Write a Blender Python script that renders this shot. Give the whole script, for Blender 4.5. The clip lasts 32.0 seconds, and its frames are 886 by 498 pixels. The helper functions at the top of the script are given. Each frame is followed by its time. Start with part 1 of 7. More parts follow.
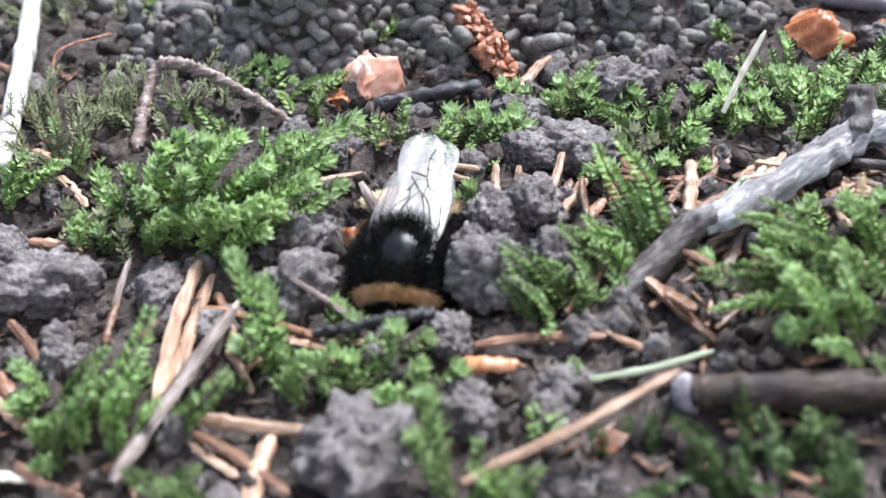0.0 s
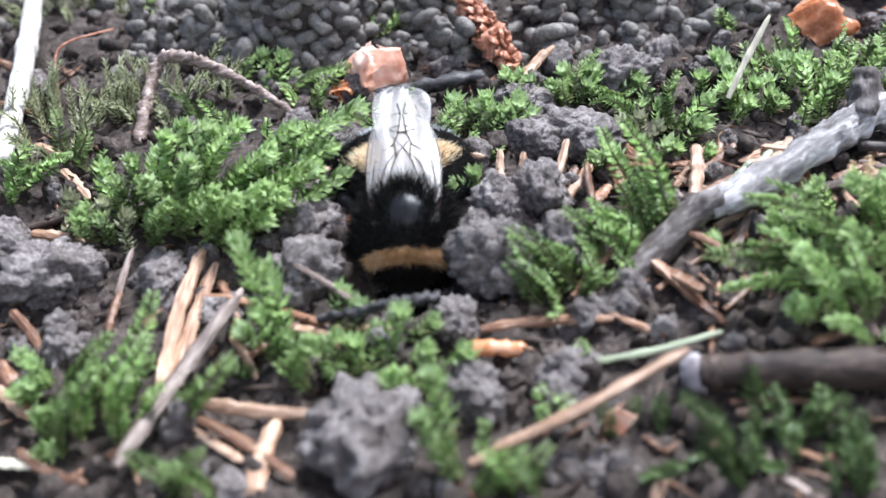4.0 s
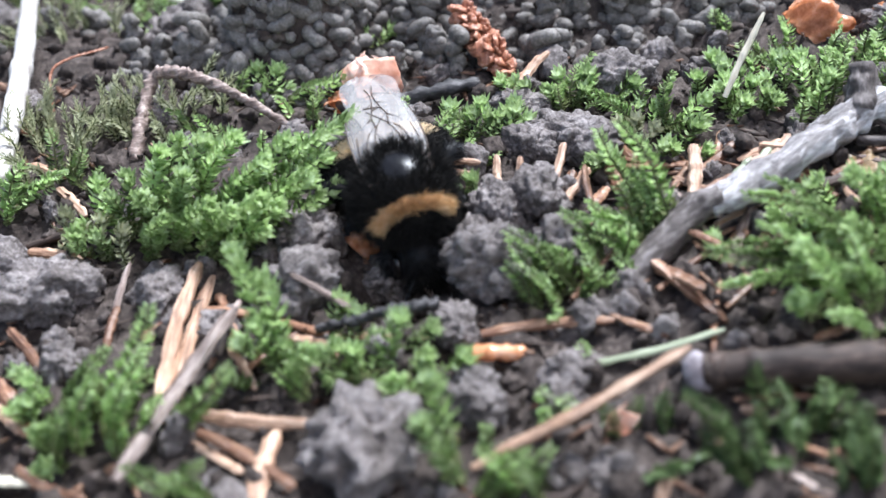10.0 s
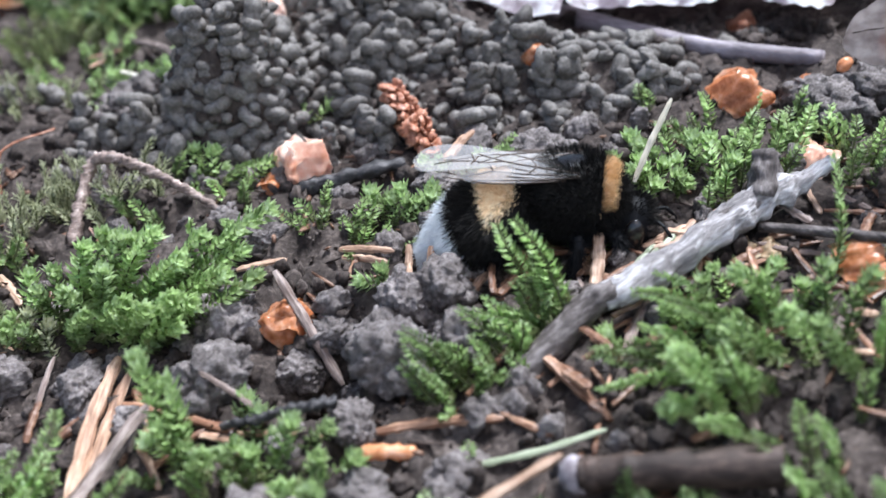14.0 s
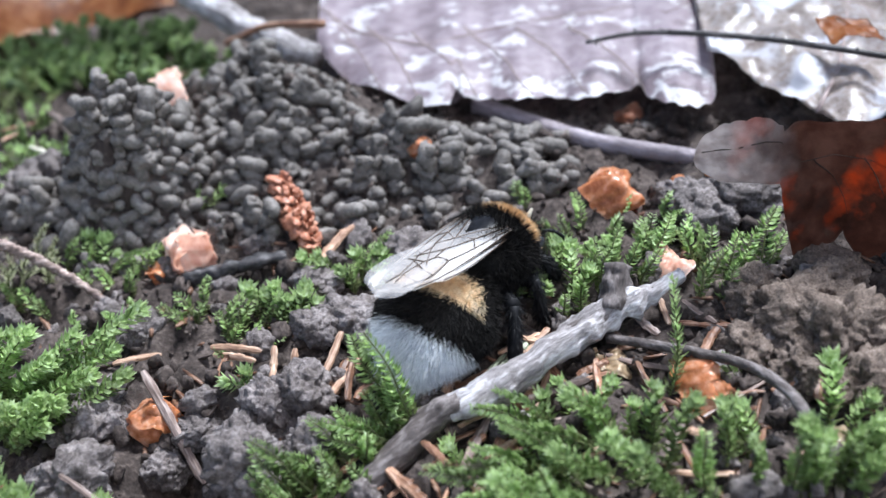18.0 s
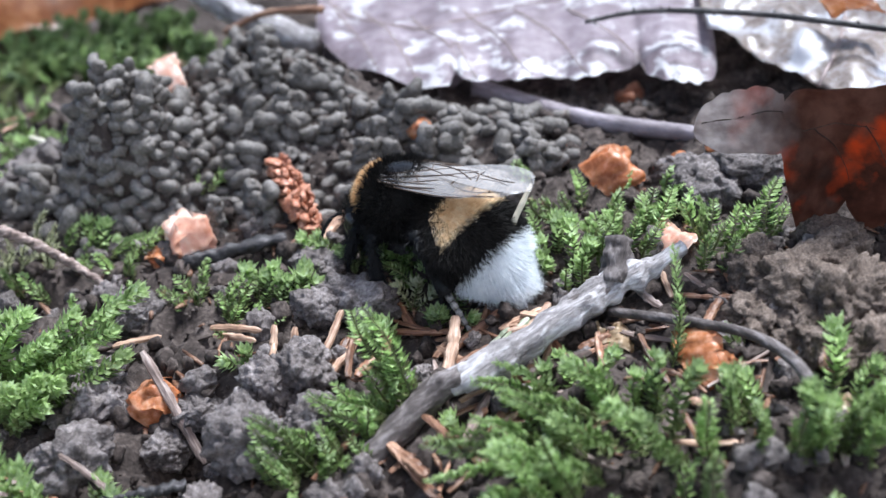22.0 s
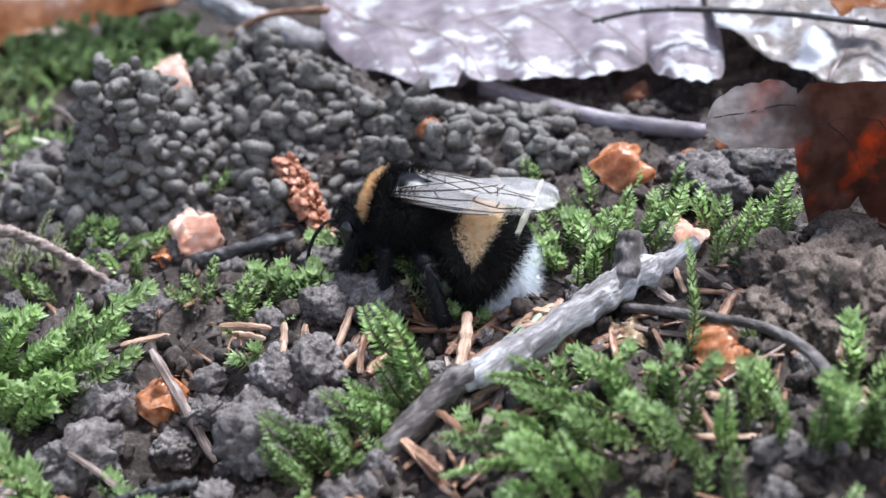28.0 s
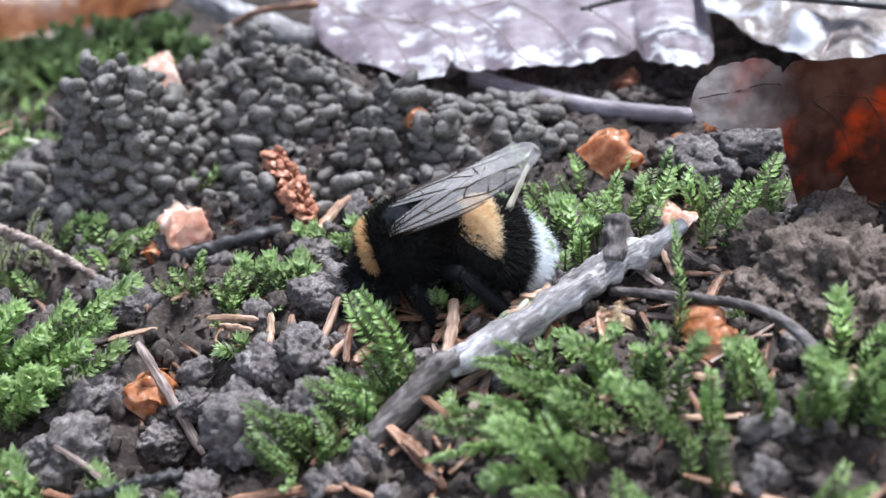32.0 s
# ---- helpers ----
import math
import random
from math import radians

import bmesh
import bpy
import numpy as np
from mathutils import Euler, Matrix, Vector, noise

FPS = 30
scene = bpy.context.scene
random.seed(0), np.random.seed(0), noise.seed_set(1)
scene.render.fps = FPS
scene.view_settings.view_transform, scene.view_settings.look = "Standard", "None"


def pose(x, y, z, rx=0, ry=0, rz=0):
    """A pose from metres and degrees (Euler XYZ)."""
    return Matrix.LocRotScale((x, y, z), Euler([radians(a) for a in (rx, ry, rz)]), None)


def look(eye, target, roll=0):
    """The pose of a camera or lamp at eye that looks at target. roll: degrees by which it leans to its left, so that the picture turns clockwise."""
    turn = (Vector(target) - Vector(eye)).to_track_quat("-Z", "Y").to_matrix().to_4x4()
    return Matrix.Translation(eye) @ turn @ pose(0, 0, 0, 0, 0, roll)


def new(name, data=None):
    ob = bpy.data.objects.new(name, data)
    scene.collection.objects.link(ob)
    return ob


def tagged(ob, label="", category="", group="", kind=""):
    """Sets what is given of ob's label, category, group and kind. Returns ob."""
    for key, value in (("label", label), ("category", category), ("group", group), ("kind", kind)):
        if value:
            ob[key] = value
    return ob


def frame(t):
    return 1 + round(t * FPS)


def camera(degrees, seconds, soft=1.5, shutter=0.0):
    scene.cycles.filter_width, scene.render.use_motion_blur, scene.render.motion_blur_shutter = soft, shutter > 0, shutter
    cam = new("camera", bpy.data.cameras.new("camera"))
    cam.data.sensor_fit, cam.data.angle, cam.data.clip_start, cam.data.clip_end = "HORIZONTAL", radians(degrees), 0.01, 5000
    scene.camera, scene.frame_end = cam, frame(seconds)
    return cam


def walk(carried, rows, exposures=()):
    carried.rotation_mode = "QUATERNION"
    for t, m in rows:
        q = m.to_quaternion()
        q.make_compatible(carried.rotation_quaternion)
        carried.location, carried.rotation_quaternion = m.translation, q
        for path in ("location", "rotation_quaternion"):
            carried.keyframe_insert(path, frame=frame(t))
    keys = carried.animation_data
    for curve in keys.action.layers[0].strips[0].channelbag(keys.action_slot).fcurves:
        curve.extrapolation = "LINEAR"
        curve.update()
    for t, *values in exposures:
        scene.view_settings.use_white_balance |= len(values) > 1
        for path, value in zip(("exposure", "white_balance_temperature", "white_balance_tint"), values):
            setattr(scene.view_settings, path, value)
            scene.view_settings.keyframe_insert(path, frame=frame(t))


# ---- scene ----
cam = camera(39.0, 32.0, 1.5, 0.5)
PATH = (
    (0, 0.00614, -0.07835, 0.05576, 57.50, 1.36, 3.44),
    (0.5, 0.00614, -0.07855, 0.05514, 57.71, 1.50, 3.32),
    (1, 0.00601, -0.07884, 0.05431, 57.86, 1.46, 3.32),
    (1.5, 0.00657, -0.07884, 0.05410, 57.83, 1.73, 3.39),
    (2, 0.00697, -0.07891, 0.05394, 58.03, 2.01, 3.49),
    (2.5, 0.00672, -0.07886, 0.05371, 58.23, 2.22, 3.50),
    (3, 0.00625, -0.07891, 0.05340, 58.38, 2.08, 3.41),
    (3.5, 0.00590, -0.07909, 0.05335, 58.34, 1.79, 3.30),
    (5.5, 0.00683, -0.07911, 0.05249, 58.77, 2.57, 3.34),
    (6, 0.00589, -0.07905, 0.05221, 58.85, 2.42, 3.23),
    (6.5, 0.00565, -0.07896, 0.05199, 58.81, 2.30, 3.08),
    (7, 0.00577, -0.07896, 0.05230, 58.76, 2.34, 3.09),
    (7.5, 0.00603, -0.07905, 0.05211, 58.89, 2.70, 3.11),
    (8, 0.00601, -0.07901, 0.05222, 58.92, 2.76, 3.03),
    (8.5, 0.00653, -0.07909, 0.05196, 59.06, 3.00, 3.04),
    (9, 0.00620, -0.07906, 0.05180, 59.04, 2.74, 3.04),
    (9.5, 0.00641, -0.07898, 0.05198, 59.10, 3.03, 2.88),
    (10, 0.00673, -0.07906, 0.05191, 59.33, 3.44, 2.82),
    (10.5, 0.00674, -0.07900, 0.05196, 59.38, 3.61, 2.76),
    (11, 0.00696, -0.07884, 0.05163, 59.55, 3.98, 2.78),
    (11.5, 0.00682, -0.07904, 0.05128, 59.69, 3.98, 2.62),
    (12, 0.00630, -0.07899, 0.05101, 59.70, 3.51, 2.72),
    (12.5, 0.00846, -0.07890, 0.05160, 59.68, 4.10, 2.99),
    (13, 0.01222, -0.07817, 0.05468, 59.08, 4.69, 3.75),
    (13.5, 0.01651, -0.07743, 0.05775, 58.99, 5.30, 4.15),
    (14, 0.01834, -0.07678, 0.05970, 58.83, 5.31, 4.37),
    (14.5, 0.02063, -0.07592, 0.06313, 58.59, 4.42, 4.63),
    (15, 0.02155, -0.07469, 0.06719, 58.04, 4.10, 4.64),
    (15.5, 0.02477, -0.07424, 0.06892, 58.10, 4.34, 4.88),
    (17.5, 0.03031, -0.07404, 0.06938, 58.42, 4.64, 5.11),
    (18, 0.03058, -0.07436, 0.06863, 58.64, 4.47, 4.93),
    (18.5, 0.03112, -0.07467, 0.06789, 58.84, 4.74, 4.88),
    (19, 0.03118, -0.07479, 0.06731, 58.91, 5.00, 4.80),
    (19.5, 0.03063, -0.07502, 0.06706, 59.00, 4.66, 4.78),
    (20, 0.03076, -0.07496, 0.06724, 58.89, 4.66, 4.82),
    (20.5, 0.03114, -0.07486, 0.06718, 58.92, 5.06, 4.84),
    (21, 0.03093, -0.07511, 0.06601, 59.15, 5.25, 4.90),
    (21.5, 0.03194, -0.07525, 0.06584, 59.13, 5.75, 4.79),
    (22, 0.03123, -0.07521, 0.06575, 59.09, 5.39, 4.87),
    (22.5, 0.03039, -0.07528, 0.06559, 59.20, 5.12, 4.79),
    (23, 0.03077, -0.07517, 0.06577, 59.19, 5.31, 4.76),
    (23.5, 0.03109, -0.07525, 0.06552, 59.27, 5.55, 4.85),
    (24, 0.03168, -0.07528, 0.06531, 59.31, 5.84, 4.87),
    (24.5, 0.03051, -0.07541, 0.06468, 59.50, 5.57, 4.72),
    (25, 0.02964, -0.07550, 0.06428, 59.58, 5.34, 4.70),
    (25.5, 0.02972, -0.07539, 0.06460, 59.46, 5.43, 4.69),
    (27.5, 0.02959, -0.07538, 0.06437, 59.66, 5.37, 4.56),
    (28, 0.02952, -0.07555, 0.06404, 59.81, 5.38, 4.49),
    (28.5, 0.03021, -0.07559, 0.06370, 59.86, 5.76, 4.50),
    (29, 0.03077, -0.07561, 0.06347, 59.91, 6.10, 4.55),
    (29.5, 0.03027, -0.07573, 0.06269, 60.12, 6.12, 4.33),
    (30, 0.03067, -0.07580, 0.06269, 60.13, 6.15, 4.49),
    (30.5, 0.03037, -0.07571, 0.06300, 59.99, 5.86, 4.43),
    (31, 0.03050, -0.07562, 0.06267, 60.13, 6.03, 4.44),
    (31.5, 0.03110, -0.07555, 0.06241, 60.15, 6.38, 4.53),
    (32, 0.03174, -0.07577, 0.06196, 60.21, 6.65, 4.53),
)
walk(cam, [(t, pose(x, y, z, a, b, c)) for t, x, y, z, a, b, c in PATH], exposures=((0, 1.45), (11.5, 1.45), (15, 1.295), (32, 1.295)))

cam.data.dof.use_dof = True
cam.data.dof.focus_distance, cam.data.dof.aperture_fstop = 0.106, 30.0

MM = 0.001

# ---- light ----
world = bpy.data.worlds.new("world")
scene.world = world
world.use_nodes = True
wt = world.node_tree
sky = wt.nodes.new("ShaderNodeTexSky")
sky.sky_type, sky.sun_disc = "NISHITA", False
sky.sun_elevation, sky.sun_rotation = radians(55), radians(150)
sky.air_density, sky.dust_density, sky.ozone_density = 1.0, 1.2, 1.0
wt.nodes["Background"].inputs["Strength"].default_value = 0.096
wt.links.new(sky.outputs[0], wt.nodes["Background"].inputs[0])
sun = new("sun", bpy.data.lights.new("sun", "SUN"))
sun.data.energy, sun.data.angle, sun.data.color = 4.5, radians(17), (0.852, 0.908, 1.0)
sun.matrix_world = look((0.4, 0.7, 1.4), (0, 0, 0))


# ---- materials ----
def material(name, colours, scale, rough=0.8, bump=0.3, detail=8.0, sheen=0.0, translucent=0.0, spec=0.3, per_object=0.0, fine=4.0, bump_mm=0.2, stretch=(1, 1, 1)):
    """A surface whose colours mix by a noise of `scale` to the millimetre, with a finer noise in relief."""
    m = bpy.data.materials.new(name)
    m.use_nodes = True
    nt = m.node_tree
    n, link = nt.nodes, nt.links.new
    bsdf = n["Principled BSDF"]
    coord = n.new("ShaderNodeTexCoord")
    place = n.new("ShaderNodeMapping")
    place.inputs["Scale"].default_value = stretch
    info = n.new("ShaderNodeObjectInfo")
    shift = n.new("ShaderNodeMath")
    shift.operation, shift.inputs[1].default_value = "MULTIPLY", 0.37
    link(info.outputs["Random"], shift.inputs[0])
    link(shift.outputs[0], place.inputs["Location"])
    link(coord.outputs["Object"], place.inputs["Vector"])
    big, small = n.new("ShaderNodeTexNoise"), n.new("ShaderNodeTexNoise")
    for tex, s in ((big, scale), (small, scale * fine)):
        tex.inputs["Scale"].default_value, tex.inputs["Detail"].default_value, tex.inputs["Roughness"].default_value = s / MM, detail, 0.62
        link(place.outputs[0], tex.inputs["Vector"])
    mix = n.new("ShaderNodeMath")
    mix.operation = "MULTIPLY_ADD"
    mix.inputs[1].default_value = 0.5
    link(small.outputs["Fac"], mix.inputs[0])
    half = n.new("ShaderNodeMath")
    half.operation, half.inputs[1].default_value = "MULTIPLY", 0.5
    link(big.outputs["Fac"], half.inputs[0])
    link(half.outputs[0], mix.inputs[2])
    ramp = n.new("ShaderNodeValToRGB")
    while len(ramp.color_ramp.elements) < len(colours):
        ramp.color_ramp.elements.new(0.5)
    for i, (e, c) in enumerate(zip(ramp.color_ramp.elements, colours)):
        e.position, e.color = 0.34 + 0.32 * i / max(1, len(colours) - 1), (*c, 1)
    link(mix.outputs[0], ramp.inputs[0])
    colour = ramp.outputs[0]
    if per_object:
        hsv = n.new("ShaderNodeHueSaturation")
        rng = n.new("ShaderNodeMapRange")
        rng.inputs["To Min"].default_value, rng.inputs["To Max"].default_value = 1 - per_object, 1 + per_object
        link(info.outputs["Random"], rng.inputs["Value"])
        link(rng.outputs[0], hsv.inputs["Value"])
        link(colour, hsv.inputs["Color"])
        colour = hsv.outputs[0]
    link(colour, bsdf.inputs["Base Color"])
    bsdf.inputs["Roughness"].default_value = rough
    bsdf.inputs["Specular IOR Level"].default_value = spec
    if sheen:
        bsdf.inputs["Sheen Weight"].default_value = sheen
    if bump:
        b = n.new("ShaderNodeBump")
        b.inputs["Strength"].default_value, b.inputs["Distance"].default_value = bump, bump_mm * MM
        link(mix.outputs[0], b.inputs["Height"])
        link(b.outputs[0], bsdf.inputs["Normal"])
    if translucent:
        t = n.new("ShaderNodeBsdfTranslucent")
        link(colour, t.inputs["Color"])
        ms = n.new("ShaderNodeMixShader")
        ms.inputs[0].default_value = translucent
        link(bsdf.outputs[0], ms.inputs[1])
        link(t.outputs[0], ms.inputs[2])
        link(ms.outputs[0], n["Material Output"].inputs["Surface"])
    return m


SOIL = material("soil", [(0.010, 0.007, 0.0055), (0.042, 0.031, 0.026), (0.13, 0.103, 0.09)], 0.35, 0.9, 0.9, bump_mm=0.5, fine=6)
CLOD = material("clod", [(0.030, 0.022, 0.018), (0.130, 0.109, 0.102), (0.325, 0.287, 0.273)], 0.5, 0.65, 1.0, bump_mm=0.7, fine=6, per_object=0.15)
CLOD_BROWN = material("brown_clod", [(0.028, 0.018, 0.012), (0.125, 0.092, 0.072), (0.28, 0.22, 0.18)], 0.6, 0.75, 1.0, bump_mm=0.7, fine=6, per_object=0.15)
CAST = material("worm_cast", [(0.034, 0.027, 0.021), (0.122, 0.108, 0.096), (0.25, 0.228, 0.208)], 0.7, 0.62, 0.8, bump_mm=0.2, fine=5, per_object=0.15)
MOSS = material("moss", [(0.065, 0.11, 0.03), (0.262, 0.375, 0.135), (0.50, 0.62, 0.34)], 0.5, 0.5, 0.0, translucent=0.72, spec=0.25, per_object=0.42)
MOSS_TIP = material("moss_tip", [(0.16, 0.26, 0.075), (0.38, 0.495, 0.215), (0.61, 0.715, 0.46)], 0.6, 0.45, 0.0, translucent=0.55, spec=0.25, per_object=0.2)
MOSS_OLD = material("old_moss", [(0.07, 0.085, 0.03), (0.19, 0.225, 0.09), (0.36, 0.39, 0.21)], 0.6, 0.5, 0.0, translucent=0.5, per_object=0.25)
MOSS_PALE = material("moss_pale", [(0.17, 0.18, 0.09), (0.35, 0.36, 0.21), (0.56, 0.55, 0.39)], 0.5, 0.6, 0.0, translucent=0.3, per_object=0.2)
# a dark moss behind the mound; at front right it paints shade on moss
MOSS_DARK_SHADED = material("dark_shaded_moss", [(0.03, 0.05, 0.016), (0.095, 0.145, 0.052), (0.23, 0.30, 0.14)], 0.5, 0.45, 0.0, translucent=0.3, per_object=0.3)
MOSS_STEM = material("moss_stem", [(0.05, 0.06, 0.02), (0.10, 0.12, 0.04)], 0.6, 0.7, 0.2)
NEEDLE = material("needle", [(0.04, 0.017, 0.010), (0.17, 0.080, 0.046), (0.42, 0.255, 0.165)], 0.9, 0.42, 0.7, bump_mm=0.14, per_object=0.35, stretch=(0.12, 1, 1))
NEEDLE_TAN = material("needle_tan", [(0.10, 0.05, 0.03), (0.36, 0.215, 0.14), (0.64, 0.47, 0.35)], 0.9, 0.5, 0.7, bump_mm=0.14, per_object=0.25, stretch=(0.12, 1, 1))
NEEDLE_GREY = material("needle_grey", [(0.05, 0.034, 0.027), (0.17, 0.12, 0.10), (0.42, 0.34, 0.30)], 0.9, 0.6, 0.7, bump_mm=0.14, per_object=0.25, stretch=(0.12, 1, 1))
STRAW_GREEN = material("green_straw", [(0.13, 0.145, 0.085), (0.25, 0.275, 0.185), (0.38, 0.39, 0.30)], 0.4, 0.45, 0.3, bump_mm=0.08, stretch=(0.2, 1, 1))
STRAW = material("pale_straw", [(0.42, 0.36, 0.25), (0.62, 0.56, 0.43), (0.74, 0.69, 0.58)], 0.4, 0.5, 0.3, bump_mm=0.06, stretch=(0.2, 1, 1))
BARK_GREY = material("grey_bark", [(0.020, 0.016, 0.014), (0.078, 0.063, 0.058), (0.24, 0.21, 0.20)], 0.55, 0.7, 0.9, bump_mm=0.35, stretch=(0.3, 1, 1))
BARK_PALE = material("pale_bark", [(0.20, 0.17, 0.145), (0.48, 0.44, 0.40), (0.68, 0.65, 0.61)], 0.4, 0.7, 0.6, bump_mm=0.25, stretch=(0.3, 1, 1))
BARK_BROWN = material("brown_bark", [(0.014, 0.008, 0.006), (0.038, 0.024, 0.018), (0.10, 0.066, 0.052)], 0.5, 0.65, 0.7, bump_mm=0.25, stretch=(0.4, 1, 1))
BARK_SLATE = material("slate_bark", [(0.09, 0.075, 0.08), (0.20, 0.17, 0.18), (0.36, 0.32, 0.34)], 0.4, 0.55, 0.5, bump_mm=0.2, stretch=(0.3, 1, 1))
BLACK_WOOD = material("black_wood", [(0.010, 0.009, 0.009), (0.03, 0.027, 0.027), (0.11, 0.10, 0.10)], 0.6, 0.55, 0.8, bump_mm=0.2, stretch=(0.3, 1, 1))
SCALE_BROWN = material("bud_scale", [(0.42, 0.14, 0.05), (0.68, 0.30, 0.14), (0.85, 0.55, 0.38)], 0.3, 0.22, 0.35, bump_mm=0.15, translucent=0.25, spec=0.6)
SCALE_PINK = material("pale_bud_scale", [(0.74, 0.38, 0.25), (0.91, 0.64, 0.51), (0.97, 0.88, 0.82)], 0.25, 0.28, 0.3, bump_mm=0.15, translucent=0.25, spec=0.6)
CATKIN = material("catkin", [(0.11, 0.032, 0.018), (0.32, 0.12, 0.065), (0.58, 0.32, 0.22)], 0.9, 0.4, 0.6, bump_mm=0.15)
RESIN = material("amber_scale", [(0.50, 0.36, 0.22), (0.66, 0.52, 0.36), (0.80, 0.70, 0.55)], 0.3, 0.25, 0.3, translucent=0.4, spec=0.6)
BARK_FLAKE = material("flaking_bark", [(0.04, 0.032, 0.03), (0.27, 0.245, 0.24), (0.76, 0.74, 0.74)], 0.7, 0.6, 1.0, bump_mm=0.8, fine=3, stretch=(0.2, 1, 1))


def soft_clamp(v, lo, hi, w):
    """v between lo and hi, easing towards the limits over w."""
    if v > hi:
        return hi + w * (1 - math.exp(-(v - hi) / w))
    if v < lo:
        return lo - w * (1 - math.exp((v - lo) / w))
    return v


def hill(x, y, cx, cy, rx, ry):
    return math.exp(-((x - cx) / rx) ** 2 - ((y - cy) / ry) ** 2)


def gz(x, y):
    """The ground's height in millimetres, without its crumbs."""
    z = 3.0 + 0.05 * soft_clamp(x, -40, 40, 20) + 0.15 * soft_clamp(y, -22, 12, 24)
    z += 3.5 * hill(x, y, -18, 41, 8, 7)
    z += 8.5 * math.exp(-(((x + 15.6) / 6.4) ** 2 + ((y - 36.5) / 5.6) ** 2) ** 3)
    z += 8.0 * hill(x, y, -3, 49, 13, 8)
    z += 3.0 * hill(x, y, 14, 41, 11, 6)
    z += 3.0 * hill(x, y, -40, 36, 9, 8)
    z -= 6.5 * hill(x, y, -2.5, 0.5, 3.6, 3.6)
    z -= 1.5 * hill(x, y, 14, 13, 7, 5)
    z -= 2.5 * hill(x, y, -8.3, 33, 2.2, 3.5)
    return z


# ---- helpers of this scene ----
def part(name, bm, mat, parent, label="", smooth=True, m=None):
    """One mesh under a thing or part; the bmesh is in millimetres."""
    ob = new(name, mesh_of(name, bm, mat, smooth))
    ob.parent = parent
    if m is not None:
        ob.matrix_basis = m
    return tagged(ob, label)


def mesh_of(name, bm, mat, smooth=True):
    bmesh.ops.scale(bm, vec=(MM, MM, MM), verts=bm.verts)
    bmesh.ops.recalc_face_normals(bm, faces=bm.faces)
    for f in bm.faces:
        f.smooth = smooth
    me = bpy.data.meshes.new(name)
    bm.to_mesh(me)
    bm.free()
    for x in mat if isinstance(mat, (list, tuple)) else [mat]:
        me.materials.append(x)
    return me


def solid(name, bm, mat, m, label, category, group="", smooth=True):
    """A thing that is one mesh."""
    ob = new(name, mesh_of(name, bm, mat, smooth))
    ob.matrix_basis = m
    return tagged(ob, label, category, group)


def empty(name, m, label, category, group=""):
    ob = new(name)
    ob.empty_display_size = 0.002
    ob.matrix_basis = m
    return tagged(ob, label, category, group)


def mm(x, y, z, rx=0, ry=0, rz=0):
    return pose(x * MM, y * MM, z * MM, rx, ry, rz)


def along(a, b, spin=0.0):
    """The pose at the middle of a and b with local x from a to b, and the length in millimetres."""
    a, b = Vector(a), Vector(b)
    q = (b - a).to_track_quat("X", "Z")
    return Matrix.Translation((a + b) / 2 * MM) @ q.to_matrix().to_4x4() @ pose(0, 0, 0, spin), (b - a).length


def wob(p, scale, seed=0.0):
    return noise.fractal(Vector(p) * scale + Vector((seed, seed * 1.7, -seed)), 1.0, 2.1, 4)


def tube(bm, pts, radii, seg=8, rough=0.0, rscale=0.7, seed=0.0, squash=1.0, mat=0):
    """A swept limb through points, with a radius at each, closed at both ends."""
    pts = [Vector(p) for p in pts]
    rings, side = [], None
    for i, (p, r) in enumerate(zip(pts, radii)):
        d = (pts[min(i + 1, len(pts) - 1)] - pts[max(i - 1, 0)]).normalized()
        if side is None:
            side = d.cross(Vector((0, 0, 1)))
            if side.length < 0.1:
                side = d.cross(Vector((0, 1, 0)))
        side = (side - d * side.dot(d)).normalized()
        up = side.cross(d)
        ring = []
        for k in range(seg):
            a = 2 * math.pi * k / seg
            o = side * math.cos(a) + up * math.sin(a) * squash
            rr = r * (1 + rough * wob(p + o * r, rscale, seed)) if rough else r
            ring.append(bm.verts.new(p + o * rr))
        rings.append(ring)
    for a, b in zip(rings, rings[1:]):
        for k in range(seg):
            f = bm.faces.new((a[k], a[(k + 1) % seg], b[(k + 1) % seg], b[k]))
            f.material_index = mat
    for ring in (rings[0], rings[-1]):
        f = bm.faces.new(ring)
        f.material_index = mat
    return rings


def smooth_path(pts, n):
    """n points on a Catmull-Rom curve through pts."""
    pts = [Vector(p) for p in pts]
    ext = [2 * pts[0] - pts[1], *pts, 2 * pts[-1] - pts[-2]]
    out = []
    for i in range(n):
        s = i / (n - 1) * (len(pts) - 1)
        k = min(int(s), len(pts) - 2)
        u = s - k
        a, b, c, d = ext[k:k + 4]
        out.append(0.5 * (2 * b + (c - a) * u + (2 * a - 5 * b + 4 * c - d) * u * u + (3 * b - a - 3 * c + d) * u ** 3))
    return out


def blob(bm, centre, radii, sub=3, amp=0.2, scale=0.5, seed=0.0, sharp=0.0):
    """A lump: an icosphere pushed in and out by noise at two scales."""
    out = bmesh.ops.create_icosphere(bm, subdivisions=sub, radius=1.0)["verts"]
    c, r = Vector(centre), Vector(radii)
    for v in out:
        d = v.co.normalized()
        p = Vector((d.x * r.x, d.y * r.y, d.z * r.z))
        k = 1 + amp * wob(p, scale, seed) + 0.45 * amp * wob(p, scale * 3.2, seed + 9)
        if sharp:
            k += sharp * (noise.cell(p * scale * 2.2 + Vector((seed, 0, 0))) - 0.5)
        v.co = c + p * k
    return out


